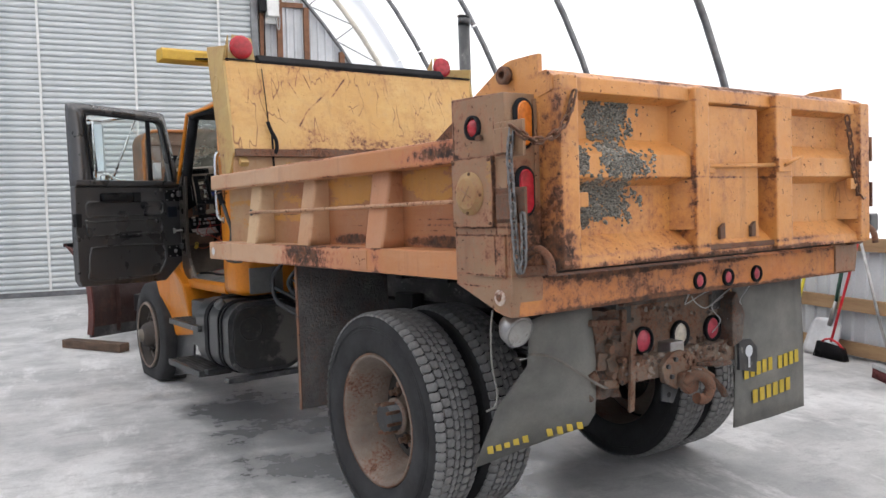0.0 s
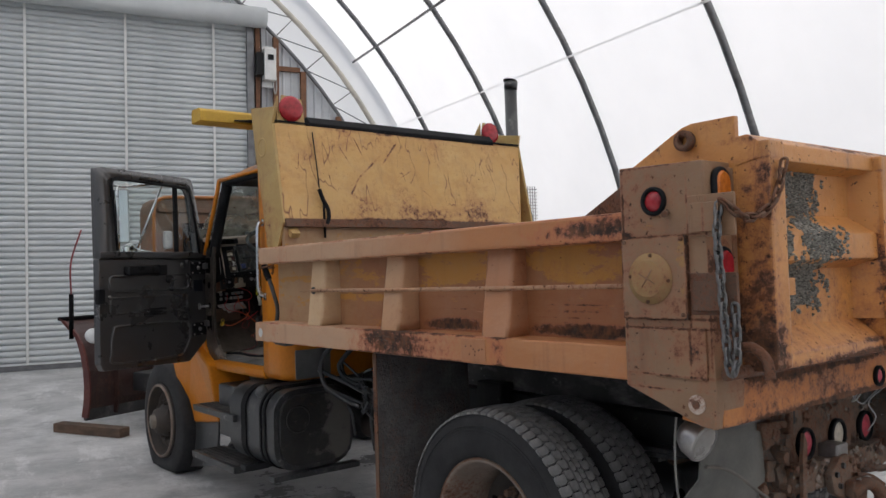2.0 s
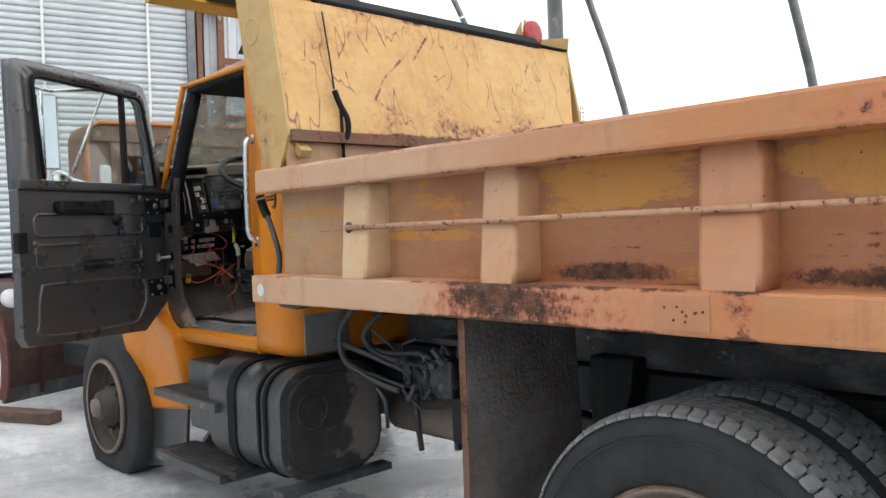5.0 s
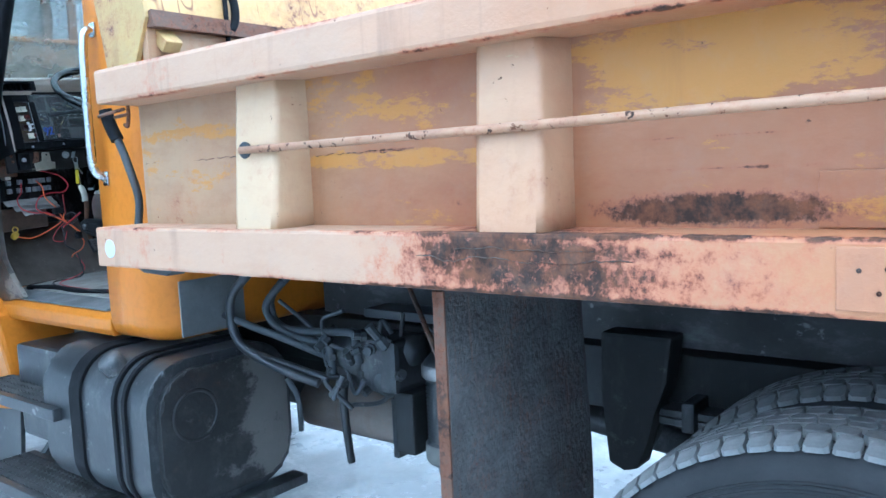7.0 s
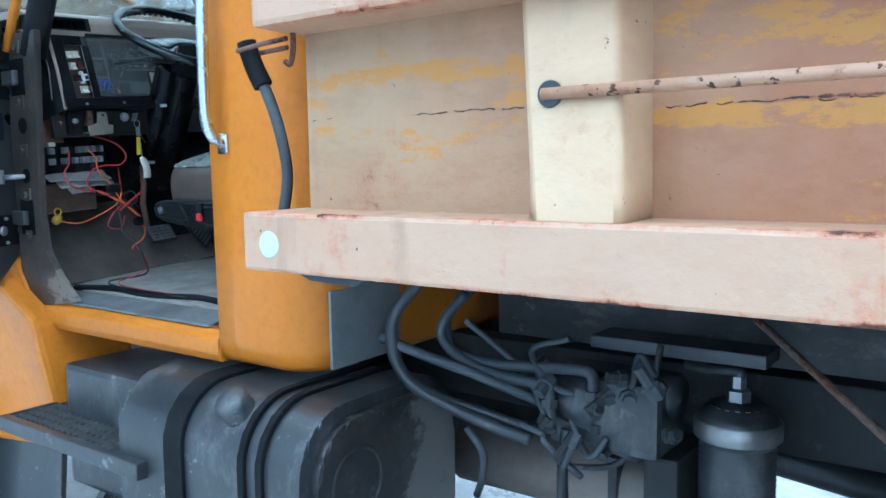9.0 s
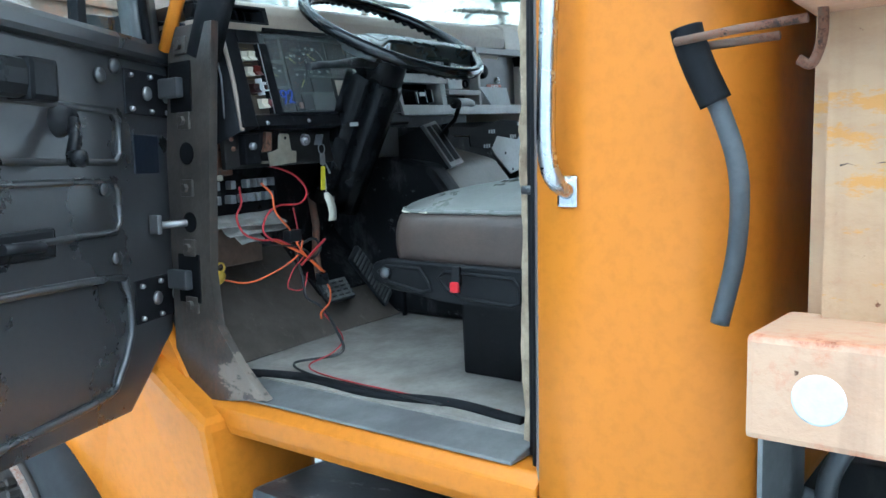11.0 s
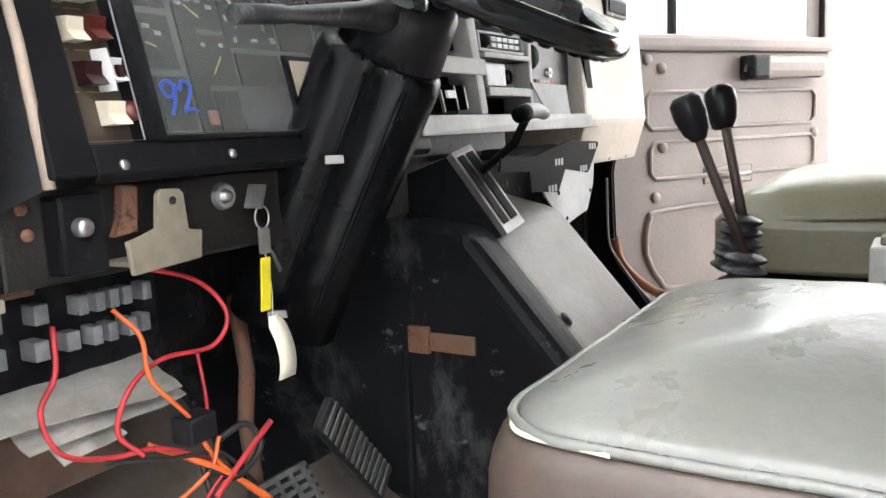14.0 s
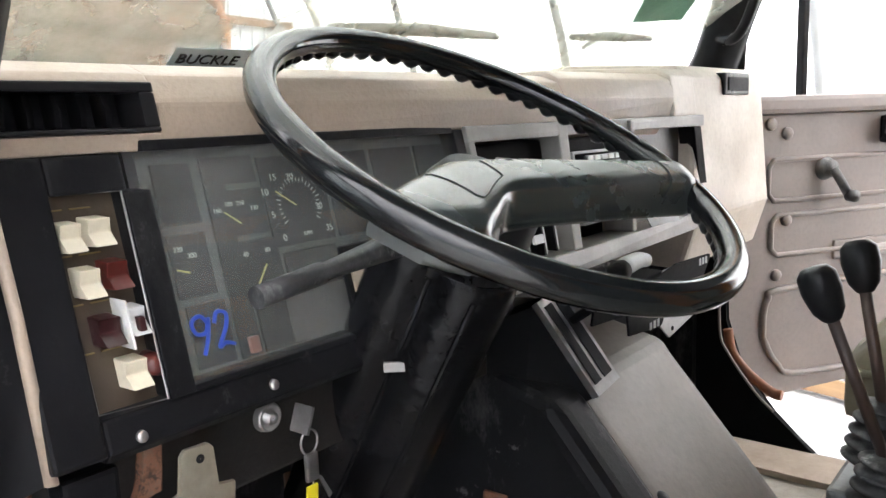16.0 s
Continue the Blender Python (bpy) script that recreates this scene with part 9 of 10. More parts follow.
for k in range(64):
    a = 2 * math.pi * k / 64
    c = HUB + 0.238 * (math.cos(a) * u_ + math.sin(a) * w_) - AX * 0.009 - 0.004 * (math.cos(a) * u_ + math.sin(a) * w_)
    lathe(bm, [(0.0005, -0.0125), (0.006, -0.0085), (0.0095, -0.003), (0.0095, 0.003), (0.006, 0.0085), (0.0005, 0.0125)], c, (-math.sin(a) * u_ + math.cos(a) * w_), 8)
part("finger_grip", bm, M_BLACKPLASTIC, wheel, kind="stuff")
# flat padded hub on the driver's side, its two spokes meeting the rim low down
WHEEL = Matrix.Translation(HUB) @ Matrix((u_, w_, AX)).transposed().to_4x4()
UP_EDGE = spline([(-0.226, -0.050, 0), (-0.165, -0.028, 0), (-0.105, -0.012, 0), (-0.030, -0.022, 0), (0.060, -0.040, 0), (0.150, -0.058, 0), (0.228, -0.074, 0)], 12)
LOW_EDGE = spline([(-0.206, -0.094, 0), (-0.190, -0.113, 0), (-0.164, -0.126, 0), (-0.135, -0.110, 0), (-0.104, -0.090, 0), (-0.060, -0.091, 0), (0.030, -0.105, 0), (0.110, -0.118, 0), (0.193, -0.134, 0)], 9)
ACROSS = ((0.03, -0.030), (0.0, -0.024), (0.0, -0.010), (0.02, -0.003), (0.06, 0.002), (0.14, 0.005), (0.28, 0.0065), (0.45, 0.007), (0.6, 0.0065), (0.72, 0.005), (0.80, 0.001), (0.86, -0.006), (0.92, -0.014), (0.97, -0.021), (1.0, -0.028), (0.97, -0.032))


def hub_pad(s, u, h=0.0):
    """A point of the hub pad: s along it, u from its far edge to the near one, h off the wheel's plane."""
    def at(line):
        k = min(len(line) - 1.001, max(0.0, s * (len(line) - 1)))
        return Vector(line[int(k)]).lerp(Vector(line[int(k) + 1]), k - int(k))
    p = at(UP_EDGE).lerp(at(LOW_EDGE), u)
    end = max(0.0, abs(s - 0.45) - 0.40) / 0.15
    return WHEEL @ Vector((p.x, p.y, h - (0.012 if s < 0.5 else 0.0) * end * end + 0.016 * max(0.0, s - 0.3)))


def pad_h(u):
    for (a, ha), (b, hb) in zip(ACROSS[2:], ACROSS[3:]):
        if a <= u <= b and b > a:
            return ha + (hb - ha) * (u - a) / (b - a)
    return 0.0


bm = B()
rows_ = [[bm.verts.new(hub_pad(k / 60, u, h)) for u, h in ACROSS] for k in range(61)]
for a, b in zip(rows_, rows_[1:]):
    for i in range(len(ACROSS)):
        bm.faces.new((a[i], a[(i + 1) % len(ACROSS)], b[(i + 1) % len(ACROSS)], b[i])).smooth = True
bm.faces.new(rows_[0])
bm.faces.new(rows_[-1][::-1])
bmesh.ops.recalc_face_normals(bm, faces=bm.faces)
part("spoke_pad", bm, M_RIMPAD, wheel, "padded satin black hub and spokes")
for nm, line, r_ in (("horn_pad_seam", ((0.20, 0.08), (0.25, 0.30), (0.30, 0.56), (0.325, 0.62), (0.36, 0.62), (0.46, 0.50), (0.45, 0.40), (0.41, 0.08)), 0.0008), ("spoke_seam", ((0.90, 0.03), (0.925, 0.2), (0.93, 0.5), (0.925, 0.8), (0.91, 0.97)), 0.0011)):
    bm = B()
    pts = [Vector((a[0] + (b[0] - a[0]) * k / 6, a[1] + (b[1] - a[1]) * k / 6, 0)) for a, b in zip(line, line[1:]) for k in range(6)]
    tube(bm, [hub_pad(p.x, p.y, pad_h(p.y) + 0.0002) for p in pts], r_, 5)
    part(nm, bm, M_BLACKTRIM, wheel)
bm = B()
lathe(bm, [(0.0005, 0.0), (0.05, 0.0), (0.062, -0.02), (0.066, -0.085), (0.0005, -0.085)], HUB - AX * 0.035, AX, 28)
col = part("column_collar", bm, M_BLACKPLASTIC, steer)
bm = B()
base = HUB - AX * 0.12 - u_ * 0.012
LOBES = ((-0.024, 0.030, 0.040), (0.016, -0.020, 0.053))


def lobed(a, grow=1.0):
    """Radius of the outline of two joined round lobes at angle a."""
    c, s_ = math.cos(a), math.sin(a)
    best = 0.0
    for x, y, r in LOBES:
        p = c * x + s_ * y
        q = p * p - (x * x + y * y - r * r)
        if q > 0:
            best = max(best, p + math.sqrt(q))
    return best * grow


rings = []
for d_, g_ in ((0.0, 0.90), (0.006, 0.97), (0.02, 1.0), (0.14, 0.99), (0.30, 0.96), (0.39, 0.95)):
    rings.append([bm.verts.new(base - AX * d_ + (u_ * math.cos(2 * math.pi * j / 40) + w_ * math.sin(2 * math.pi * j / 40)) * lobed(2 * math.pi * j / 40, g_)) for j in range(40)])
for a, b in zip(rings, rings[1:]):
    for i in range(40):
        bm.faces.new((a[i], a[(i + 1) % 40], b[(i + 1) % 40], b[i]))
bm.faces.new(rings[0])
bm.faces.new(rings[-1][::-1])
for f in bm.faces:
    f.smooth = True
shroud = part("column_shroud", bm, M_SHROUD, steer, "tall black plastic column shroud")
for ang in (195, 250):
    bm = B()
    a = radians(ang)
    d = u_ * math.cos(a) + w_ * math.sin(a)
    tube(bm, [base - AX * (0.02 + 0.09 * k) + d * (lobed(a) * (1 - 0.012 * k) + 0.001) for k in range(5)], 0.0035, 6)
    part("shroud_rib", bm, M_SHROUD, shroud)
for d_ in (0.13, 0.36):
    bm = B()
    a = radians(203)
    c = base - AX * d_ + (u_ * math.cos(a) + w_ * math.sin(a)) * (lobed(a) + 0.002)
    box(bm, -0.014, 0.014, -0.004, 0.004, -0.005, 0.005, 0.001, m=Matrix.Translation(c) @ Matrix.Rotation(radians(-50), 4, 'Z'))
    part("retaining_clip", bm, M_DASHGREY, shroud)
bm = B()
s0, s1 = Vector((2.60, 6.54, 1.872)), Vector((2.326, 6.525, 1.846))
tube(bm, [s0, s0.lerp(s1, 0.3), s0.lerp(s1, 0.75), s0.lerp(s1, 0.76), s1], 0.01, 12, radii=[0.025, 0.014, 0.0072, 0.0092, 0.0088])
part("turn_signal_stalk", bm, M_BOOT, steer, "black turn signal stalk")
bm = B()
box(bm, 2.585, 2.66, 6.50, 6.56, 1.865, 1.885, 0.004)
part("stalk_housing", bm, M_SHROUD, steer)

# centre stack
bm = B()
box(bm, 2.81, 3.24, DY + 0.05, DY + 0.06, 1.70, 1.955)
cs = D("centre_panel", bm, M_DASHBLACK, "grey centre panel with controls, partly missing")
for x0, x1, z0, z1 in ((2.81, 3.60, 1.733, 1.764), (2.81, 3.062, 1.830, 1.858), (3.062, 3.236, 1.862, 1.872), (2.81, 3.55, 1.935, 1.956), (3.062, 3.236, 1.796, 1.812)):
    bm = B()
    box(bm, x0, x1, DY - 0.01, DY + 0.050, z0, z1, 0.003)
    D("panel_bar", bm, M_DASHGREY, "", cs)
for x0, x1 in ((2.812, 2.826), (3.022, 3.048), (3.236, 3.250)):
    bm = B()
    box(bm, x0, x1, DY - 0.008, DY + 0.048, 1.764, 1.953, 0.003)
    D("panel_upright", bm, M_DASHGREY, "", cs)
    bm = B()
    box(bm, x1 + 0.0005, x1 + 0.010, DY + 0.004, DY + 0.048, 1.768, 1.930, 0.002)
    D("upright_lining", bm, M_MATTBLACK, "", cs)
bm = B()
box(bm, 2.85, 3.015, DY + 0.02, DY + 0.048, 1.872, 1.930, 0.004)
D("radio_face", bm, M_MATTBLACK, "", cs)
bm = B()
lathe(bm, [(0.0005, 0.03), (0.011, 0.028), (0.014, 0.0)], (2.90, DY + 0.018, 1.897), (0.2, -1, 0), 18)
D("radio_knob", bm, M_WHITEPLASTIC, "", cs)
bm = B()
box(bm, 3.062, 3.232, DY + 0.006, DY + 0.045, 1.874, 1.930, 0.004)
rad = D("push_button_unit", bm, M_MATTBLACK, "black unit with rows of pale push buttons", cs)
for z0, z1, x0, x1 in ((1.874, 1.879, 3.062, 3.232), (1.905, 1.909, 3.062, 3.232), (1.879, 1.905, 3.062, 3.068), (1.879, 1.905, 3.226, 3.232)):
    bm = B()
    box(bm, x0, x1, DY - 0.002, DY + 0.0055, z0, z1, 0.001)
    D("unit_frame", bm, M_GREYPLASTIC, "", rad)
for r_ in range(2):
    for k in range(5):
        bm = B()
        box(bm, 3.103 + 0.022 * k, 3.119 + 0.022 * k, DY - 0.004, DY + 0.0055, 1.882 + 0.011 * r_, 1.890 + 0.011 * r_, 0.001)
        D("button", bm, M_WHITEPLASTIC, "", rad)
bm = B()
lathe(bm, [(0.0005, 0.016), (0.009, 0.015), (0.012, 0.0)], (3.085, DY + 0.006, 1.893), (0, -1, 0), 14)
D("tuning_knob", bm, M_BLACKTRIM, "", rad)
bm = B()
box(bm, 2.83, 2.985, DY + 0.016, DY + 0.048, 1.766, 1.812, 0.004)
hv = D("heater_control", bm, M_MATTBLACK, "black heater control with levers", cs)
for x, w, z0, z1 in ((2.885, 0.010, 1.767, 1.805), (2.935, 0.005, 1.770, 1.812), (2.968, 0.005, 1.772, 1.812)):
    bm = B()
    box(bm, x, x + w, DY - 0.008, DY + 0.0155, z0, z1, 0.001)
    D("slide", bm, M_MATTBLACK, "", hv)
    bm = B()
    box(bm, x + w + 0.0005, x + w + 0.005, DY - 0.007, DY + 0.0155, z0 + 0.002, z1 - 0.002, 0.001)
    D("slide_plate", bm, M_WHITEPLASTIC, "", hv)
bm = B()
box(bm, 2.905, 2.930, DY - 0.014, DY - 0.009, 1.790, 1.802, 0.001)
D("slide_knob", bm, M_WHITEPLASTIC, "", hv)
bm = B()
box(bm, 3.062, 3.232, DY + 0.022, DY + 0.046, 1.813, 1.860, 0.004)
D("ash_tray_recess", bm, M_DASHGREY, "", cs)
bm = B()
box(bm, 3.085, 3.160, DY + 0.004, DY + 0.021, 1.815, 1.856, 0.003)
D("ash_tray", bm, M_REFLECT, "pale metal ash tray face", cs)
bm = B()
lathe(bm, [(0.007, 0.002), (0.009, 0.006), (0.013, 0.006), (0.014, 0.0)], (3.198, DY + 0.021, 1.834), (0, -1, 0), 16)
D("lighter_socket", bm, M_BLACKTRIM, "", cs)
bm = B()
prism(bm, [(3.229, 1.823), (3.399, 1.822), (3.434, 1.738), (3.330, 1.736), (3.285, 1.778)], 'y', DY - 0.014, DY - 0.0115, 0.0)
D("metal_flap", bm, M_GREYPLASTIC, "loose grey metal flap", cs)
# pocket with its dark grey plate
bm = B()
box(bm, 3.252, 3.535, DY + 0.030, DY + 0.045, 1.766, 1.934)
pk = D("pocket_plate", bm, plain("dark_grey_pocket_plate", (0.115, 0.11, 0.105), (0.075, 0.072, 0.07), 0.4), "dark grey dash plate with a black knob", cs)
bm = B()
prism(bm, [(3.510, 1.934), (3.545, 1.934), (3.598, 1.766), (3.560, 1.766)], 'y', DY - 0.006, DY + 0.028, 0.002)
D("pocket_side", bm, M_MATTBLACK, "", pk)
bm = B()
lathe(bm, [(0.0005, 0.016), (0.018, 0.015), (0.023, 0.010), (0.025, 0.0)], (3.315, DY + 0.030, 1.878), (0, -1, 0), 22)
D("pocket_knob", bm, M_MATTBLACK, "", pk)
bm = B()
lathe(bm, [(0.005, 0.004), (0.006, 0.008), (0.010, 0.008), (0.011, 0.0)], (3.405, DY + 0.030, 1.850), (0, -1, 0), 16)
D("pocket_ring", bm, M_CHROME, "", pk)
bm = B()
box(bm, 3.340, 3.430, DY + 0.027, DY + 0.0295, 1.812, 1.836, 0.001)
rl = D("red_label", bm, plain("faded_red_label", (0.45, 0.16, 0.12), None, 0.6), "red warning label", pk)
letters("DANGER", 0.012, M_WHITEPLASTIC, rl, Matrix.Translation((3.385, DY + 0.0265, 1.829)) @ Matrix.Rotation(radians(90), 4, 'X'), "warning_word", 0.0003)
bm = B()
for k in range(2):
    box(bm, 3.347, 3.423, DY + 0.0255, DY + 0.0268, 1.814 + 0.005 * k, 1.8165 + 0.005 * k)
D("label_bar", bm, M_MARK, "", pk)
# end box
bm = B()
prism(bm, [(DY + 0.012, 2.03), (DY + 0.04, 2.055), (7.0, 2.07), (7.0, 1.66), (DY + 0.02, 1.645), (DY - 0.012, 1.75)], 'x', 3.52, 3.965, 0.010)
prism(bm, [(DY - 0.004, 1.955), (DY + 0.006, 2.03), (DY + 0.03, 2.045), (7.0, 2.06), (7.0, 1.95)], 'x', 3.42, 3.53, 0.006)
eb = D("dash_end_box", bm, plain("cream_tan_vinyl", (0.56, 0.50, 0.42), (0.47, 0.41, 0.34), 0.45), "faded cream dash box on the passenger side")
bm = B()
box(bm, 3.70, 3.85, DY + 0.002, DY + 0.03, 1.995, 2.042, 0.004)
ev = D("end_vent", bm, M_BLACKPLASTIC, "", eb)
bm = B()
box(bm, 3.713, 3.837, DY - 0.001, DY + 0.003, 2.004, 2.033, 0.001)
D("vent_hole", bm, M_BLACKTRIM, "", ev)
bm = B()
for k in range(3):
    bm = B()
    disc(bm, (3.62 + 0.13 * k, DY + 0.022, 1.655), (0, -1, 0), 0.006, 0.006, 10)
    D("box_screw", bm, M_STEEL, "", eb)
bm = B()
box(bm, 3.00, 3.22, 6.612, 6.66, 1.688, 1.706, 0.002)
rb = D("radio_bracket", bm, M_MATTBLACK, "black slotted radio bracket")
for poly, y in (([(2.955, 1.671), (3.066, 1.664), (3.072, 1.629), (3.184, 1.619), (3.192, 1.622), (3.239, 1.676), (3.236, 1.681), (2.962, 1.696)], 6.598), ([(3.10, 1.688), (3.224, 1.660), (3.355, 1.644), (3.364, 1.648), (3.418, 1.699), (3.414, 1.704), (3.257, 1.711)], 6.604)):
    bm = B()
    prism(bm, poly, 'y', y, y + 0.004, 0.0)
    D("bracket_plate", bm, M_MATTBLACK, "", rb)
for cx, cz, y in ((3.192, 1.674, 6.5965), (3.160, 1.628, 6.5965), (3.380, 1.696, 6.6025), (3.330, 1.654, 6.6025)):
    for k in range(3):
        bm = B()
        box(bm, cx - 0.018 + 0.014 * k, cx - 0.010 + 0.014 * k, y, y + 0.001, cz - 0.006, cz + 0.006)
        D("slot", bm, M_GREYPLASTIC, "", rb)
bm = B()
prism(bm, [(3.33, 1.63), (3.36, 1.595), (3.462, 1.519), (3.602, 1.542), (3.64, 1.60), (3.65, 1.66), (3.36, 1.66)], 'y', 6.70, 6.704, 0.0)
hgp = D("hanging_plate", bm, M_GREYPLASTIC, "bare grey metal plate under the dash")
for x, z in ((3.43, 1.595), (3.62, 1.585), (3.475, 1.535)):
    bm = B()
    disc(bm, (x, 6.70, z), (0, -1, 0), 0.005, 0.0015, 10)
    D("plate_hole", bm, M_MATTBLACK, "", hgp)

# shifter box
G0, G1, G3 = Vector((2.922, 6.668, 1.704)), Vector((2.985, 6.662, 1.710)), Vector((2.945, 6.583, 1.574))
GU = (G3 - G0).normalized()
GV = (G1 - G0 - GU * (G1 - G0).dot(GU)).normalized()
GN = GU.cross(GV)
if GN.y > 0:
    GN = -GN
GL = (G3 - G0).length


def sel(a, b, c):
    """A point on the selector's face: a along it, b across it, c out of it."""
    return G0 + GU * (a * GL) + GV * (b * 0.062) + GN * c


def slab(bm, a0, a1, b0, b1, c0, c1):
    v = [bm.verts.new(sel(a, b, c)) for a in (a0, a1) for b in (b0, b1) for c in (c0, c1)]
    for q in ((0, 1, 3, 2), (4, 6, 7, 5), (0, 4, 5, 1), (2, 3, 7, 6), (0, 2, 6, 4), (1, 5, 7, 3)):
        bm.faces.new([v[i] for i in q])


bm = B()
slab(bm, 0.0, 1.0, 0.0, 1.0, -0.012, 0.0)
shf = part("gear_selector", bm, M_STEEL, truck, "black gear selector box with a bare metal face and lever", CAB)
bm = B()
v = [bm.verts.new(p) for p in (sel(0.01, -0.02, -0.012), sel(0.99, -0.02, -0.012), sel(0.99, 1.02, -0.012), sel(0.01, 1.02, -0.012), Vector((2.865, 6.76, 1.66)), Vector((2.865, 6.66, 1.53)), Vector((2.985, 6.68, 1.56)), Vector((2.985, 6.76, 1.67)))]
for q in ((0, 1, 2, 3), (4, 5, 6, 7), (0, 1, 5, 4), (1, 2, 6, 5), (2, 3, 7, 6), (3, 0, 4, 7)):
    bm.faces.new([v[i] for i in q])
part("selector_body", bm, M_MATTBLACK, shf)
for b0, b1 in ((0.12, 0.40), (0.54, 0.88)):
    bm = B()
    slab(bm, 0.07, 0.90, b0, b1, 0.0, 0.0015)
    part("selector_slot", bm, M_BLACKTRIM, shf)
bm = B()
tube(bm, [sel(0.32, 0.7, -0.004), Vector((2.962, 6.575, 1.715)), Vector((2.945, 6.543, 1.758))], 0.007, 10)
part("selector_lever", bm, M_MATTBLACK, shf)
bm = B()
tube(bm, [(2.912, 6.541, 1.759), (2.920, 6.5415, 1.760), (2.945, 6.543, 1.764), (2.990, 6.546, 1.765), (3.018, 6.548, 1.760), (3.026, 6.549, 1.757)], 0.012, 12, radii=[0.007, 0.0115, 0.0125, 0.0115, 0.010, 0.005])
grip = part("selector_grip", bm, M_GREYPLASTIC, shf, "worn grey selector grip")
bm = B()
lathe(bm, [(0.0005, 0.014), (0.010, 0.013), (0.0135, 0.009), (0.0140, -0.012), (0.0125, -0.014)], (2.922, 6.5415, 1.760), (-1, 0, -0.1), 16)
part("grip_cap", bm, M_MATTBLACK, grip)
# engine cover
bm = B()
prof = [(7.03, 1.62), (6.80, 1.63), (6.62, 1.585), (6.40, 1.33), (6.36, 1.12), (7.03, 1.12)]
prism(bm, prof, 'x', 2.93, 3.25, 0.03, 4)
eng = part("engine_cover", bm, M_DOGHOUSE, truck, "worn taupe engine cover", CAB)
bm = B()
prof = [(7.03, 1.625), (6.80, 1.634), (6.612, 1.586), (6.392, 1.332), (6.352, 1.12), (7.03, 1.12)]
prism(bm, prof, 'x', 2.86, 2.95, 0.03, 4)
cs_ = part("cover_side_mat", bm, M_CARPET, eng, "dirty black padded cover side")
bm = B()
box(bm, 2.852, 2.862, 6.60, 6.70, 1.395, 1.425, 0.004)
box(bm, 2.848, 2.858, 6.68, 6.72, 1.39, 1.435, 0.004)
part("rusty_latch", bm, M_RUST, cs_)
bm = B()
box(bm, 2.845, 2.86, 6.72, 6.73, 1.12, 1.40, 0.003)
part("mat_seam", bm, M_BLACKTRIM, cs_)
for x, z in ((2.96, 1.44), (2.965, 1.30), (2.97, 1.22)):
    bm = B()
    lathe(bm, [(0.0005, 0.004), (0.010, 0.003), (0.013, 0)], (x, 6.62 - (1.585 - z) * 0.86 - 0.003, z), (0, -0.75, 0.65), 12)
    part("cover_clip", bm, M_BLACKPLASTIC, eng)
bm = B()
prism(bm, [(6.82, 1.118), (7.03, 1.34), (7.03, 1.38), (6.79, 1.122)], 'x', 3.255, 3.98, 0.0)
part("passenger_toe_board", bm, M_CARPET, eng)
# pedals
BPM = Matrix.Translation((2.600, 6.765, 1.243)) @ Matrix.Rotation(radians(-38), 4, 'X')
bm = B()
box(bm, -0.055, 0.055, -0.008, 0.008, -0.035, 0.035, 0.006, m=BPM)
M_PEDAL = plain("dusty_pedal_rubber", (0.055, 0.054, 0.052), (0.13, 0.127, 0.12), 0.6, 0.0, 25.0, 0.3)
bp = part("brake_pedal", bm, M_BOOT, truck, "ribbed black brake pedal", CAB)
for k in range(5):
    bm = B()
    box(bm, -0.05, 0.05, -0.012, -0.008, -0.032 + 0.014 * k, -0.024 + 0.014 * k, 0.001, m=BPM)
    part("tread_rib", bm, M_PEDAL, bp)
for k in range(4):
    bm = B()
    box(bm, -0.046 + 0.027 * k, -0.038 + 0.027 * k, -0.0125, -0.008, -0.032, 0.032, 0.001, m=BPM)
    part("tread_rib", bm, M_PEDAL, bp)
bm = B()
tube(bm, [(2.565, 6.79, 1.268), (2.560, 6.795, 1.36), (2.575, 6.80, 1.43), (2.61, 6.85, 1.52)], 0.011, 8)
part("pedal_arm", bm, M_RUST, bp)
PM = Matrix.Translation((2.735, 6.75, 1.262)) @ Matrix.Rotation(radians(50), 4, 'Y') @ Matrix.Rotation(radians(-8), 4, 'X')
bm = B()
box(bm, -0.11, 0.11, -0.008, 0.008, -0.028, 0.028, 0.006, m=PM)
ap = part("accelerator_pedal", bm, M_BOOT, truck, "long ribbed black accelerator pedal", CAB)
for k in range(12):
    bm = B()
    box(bm, -0.10 + 0.017 * k, -0.092 + 0.017 * k, -0.011, -0.008, -0.026, 0.026, 0.001, m=PM)
    part("tread_rib", bm, M_PEDAL, ap)
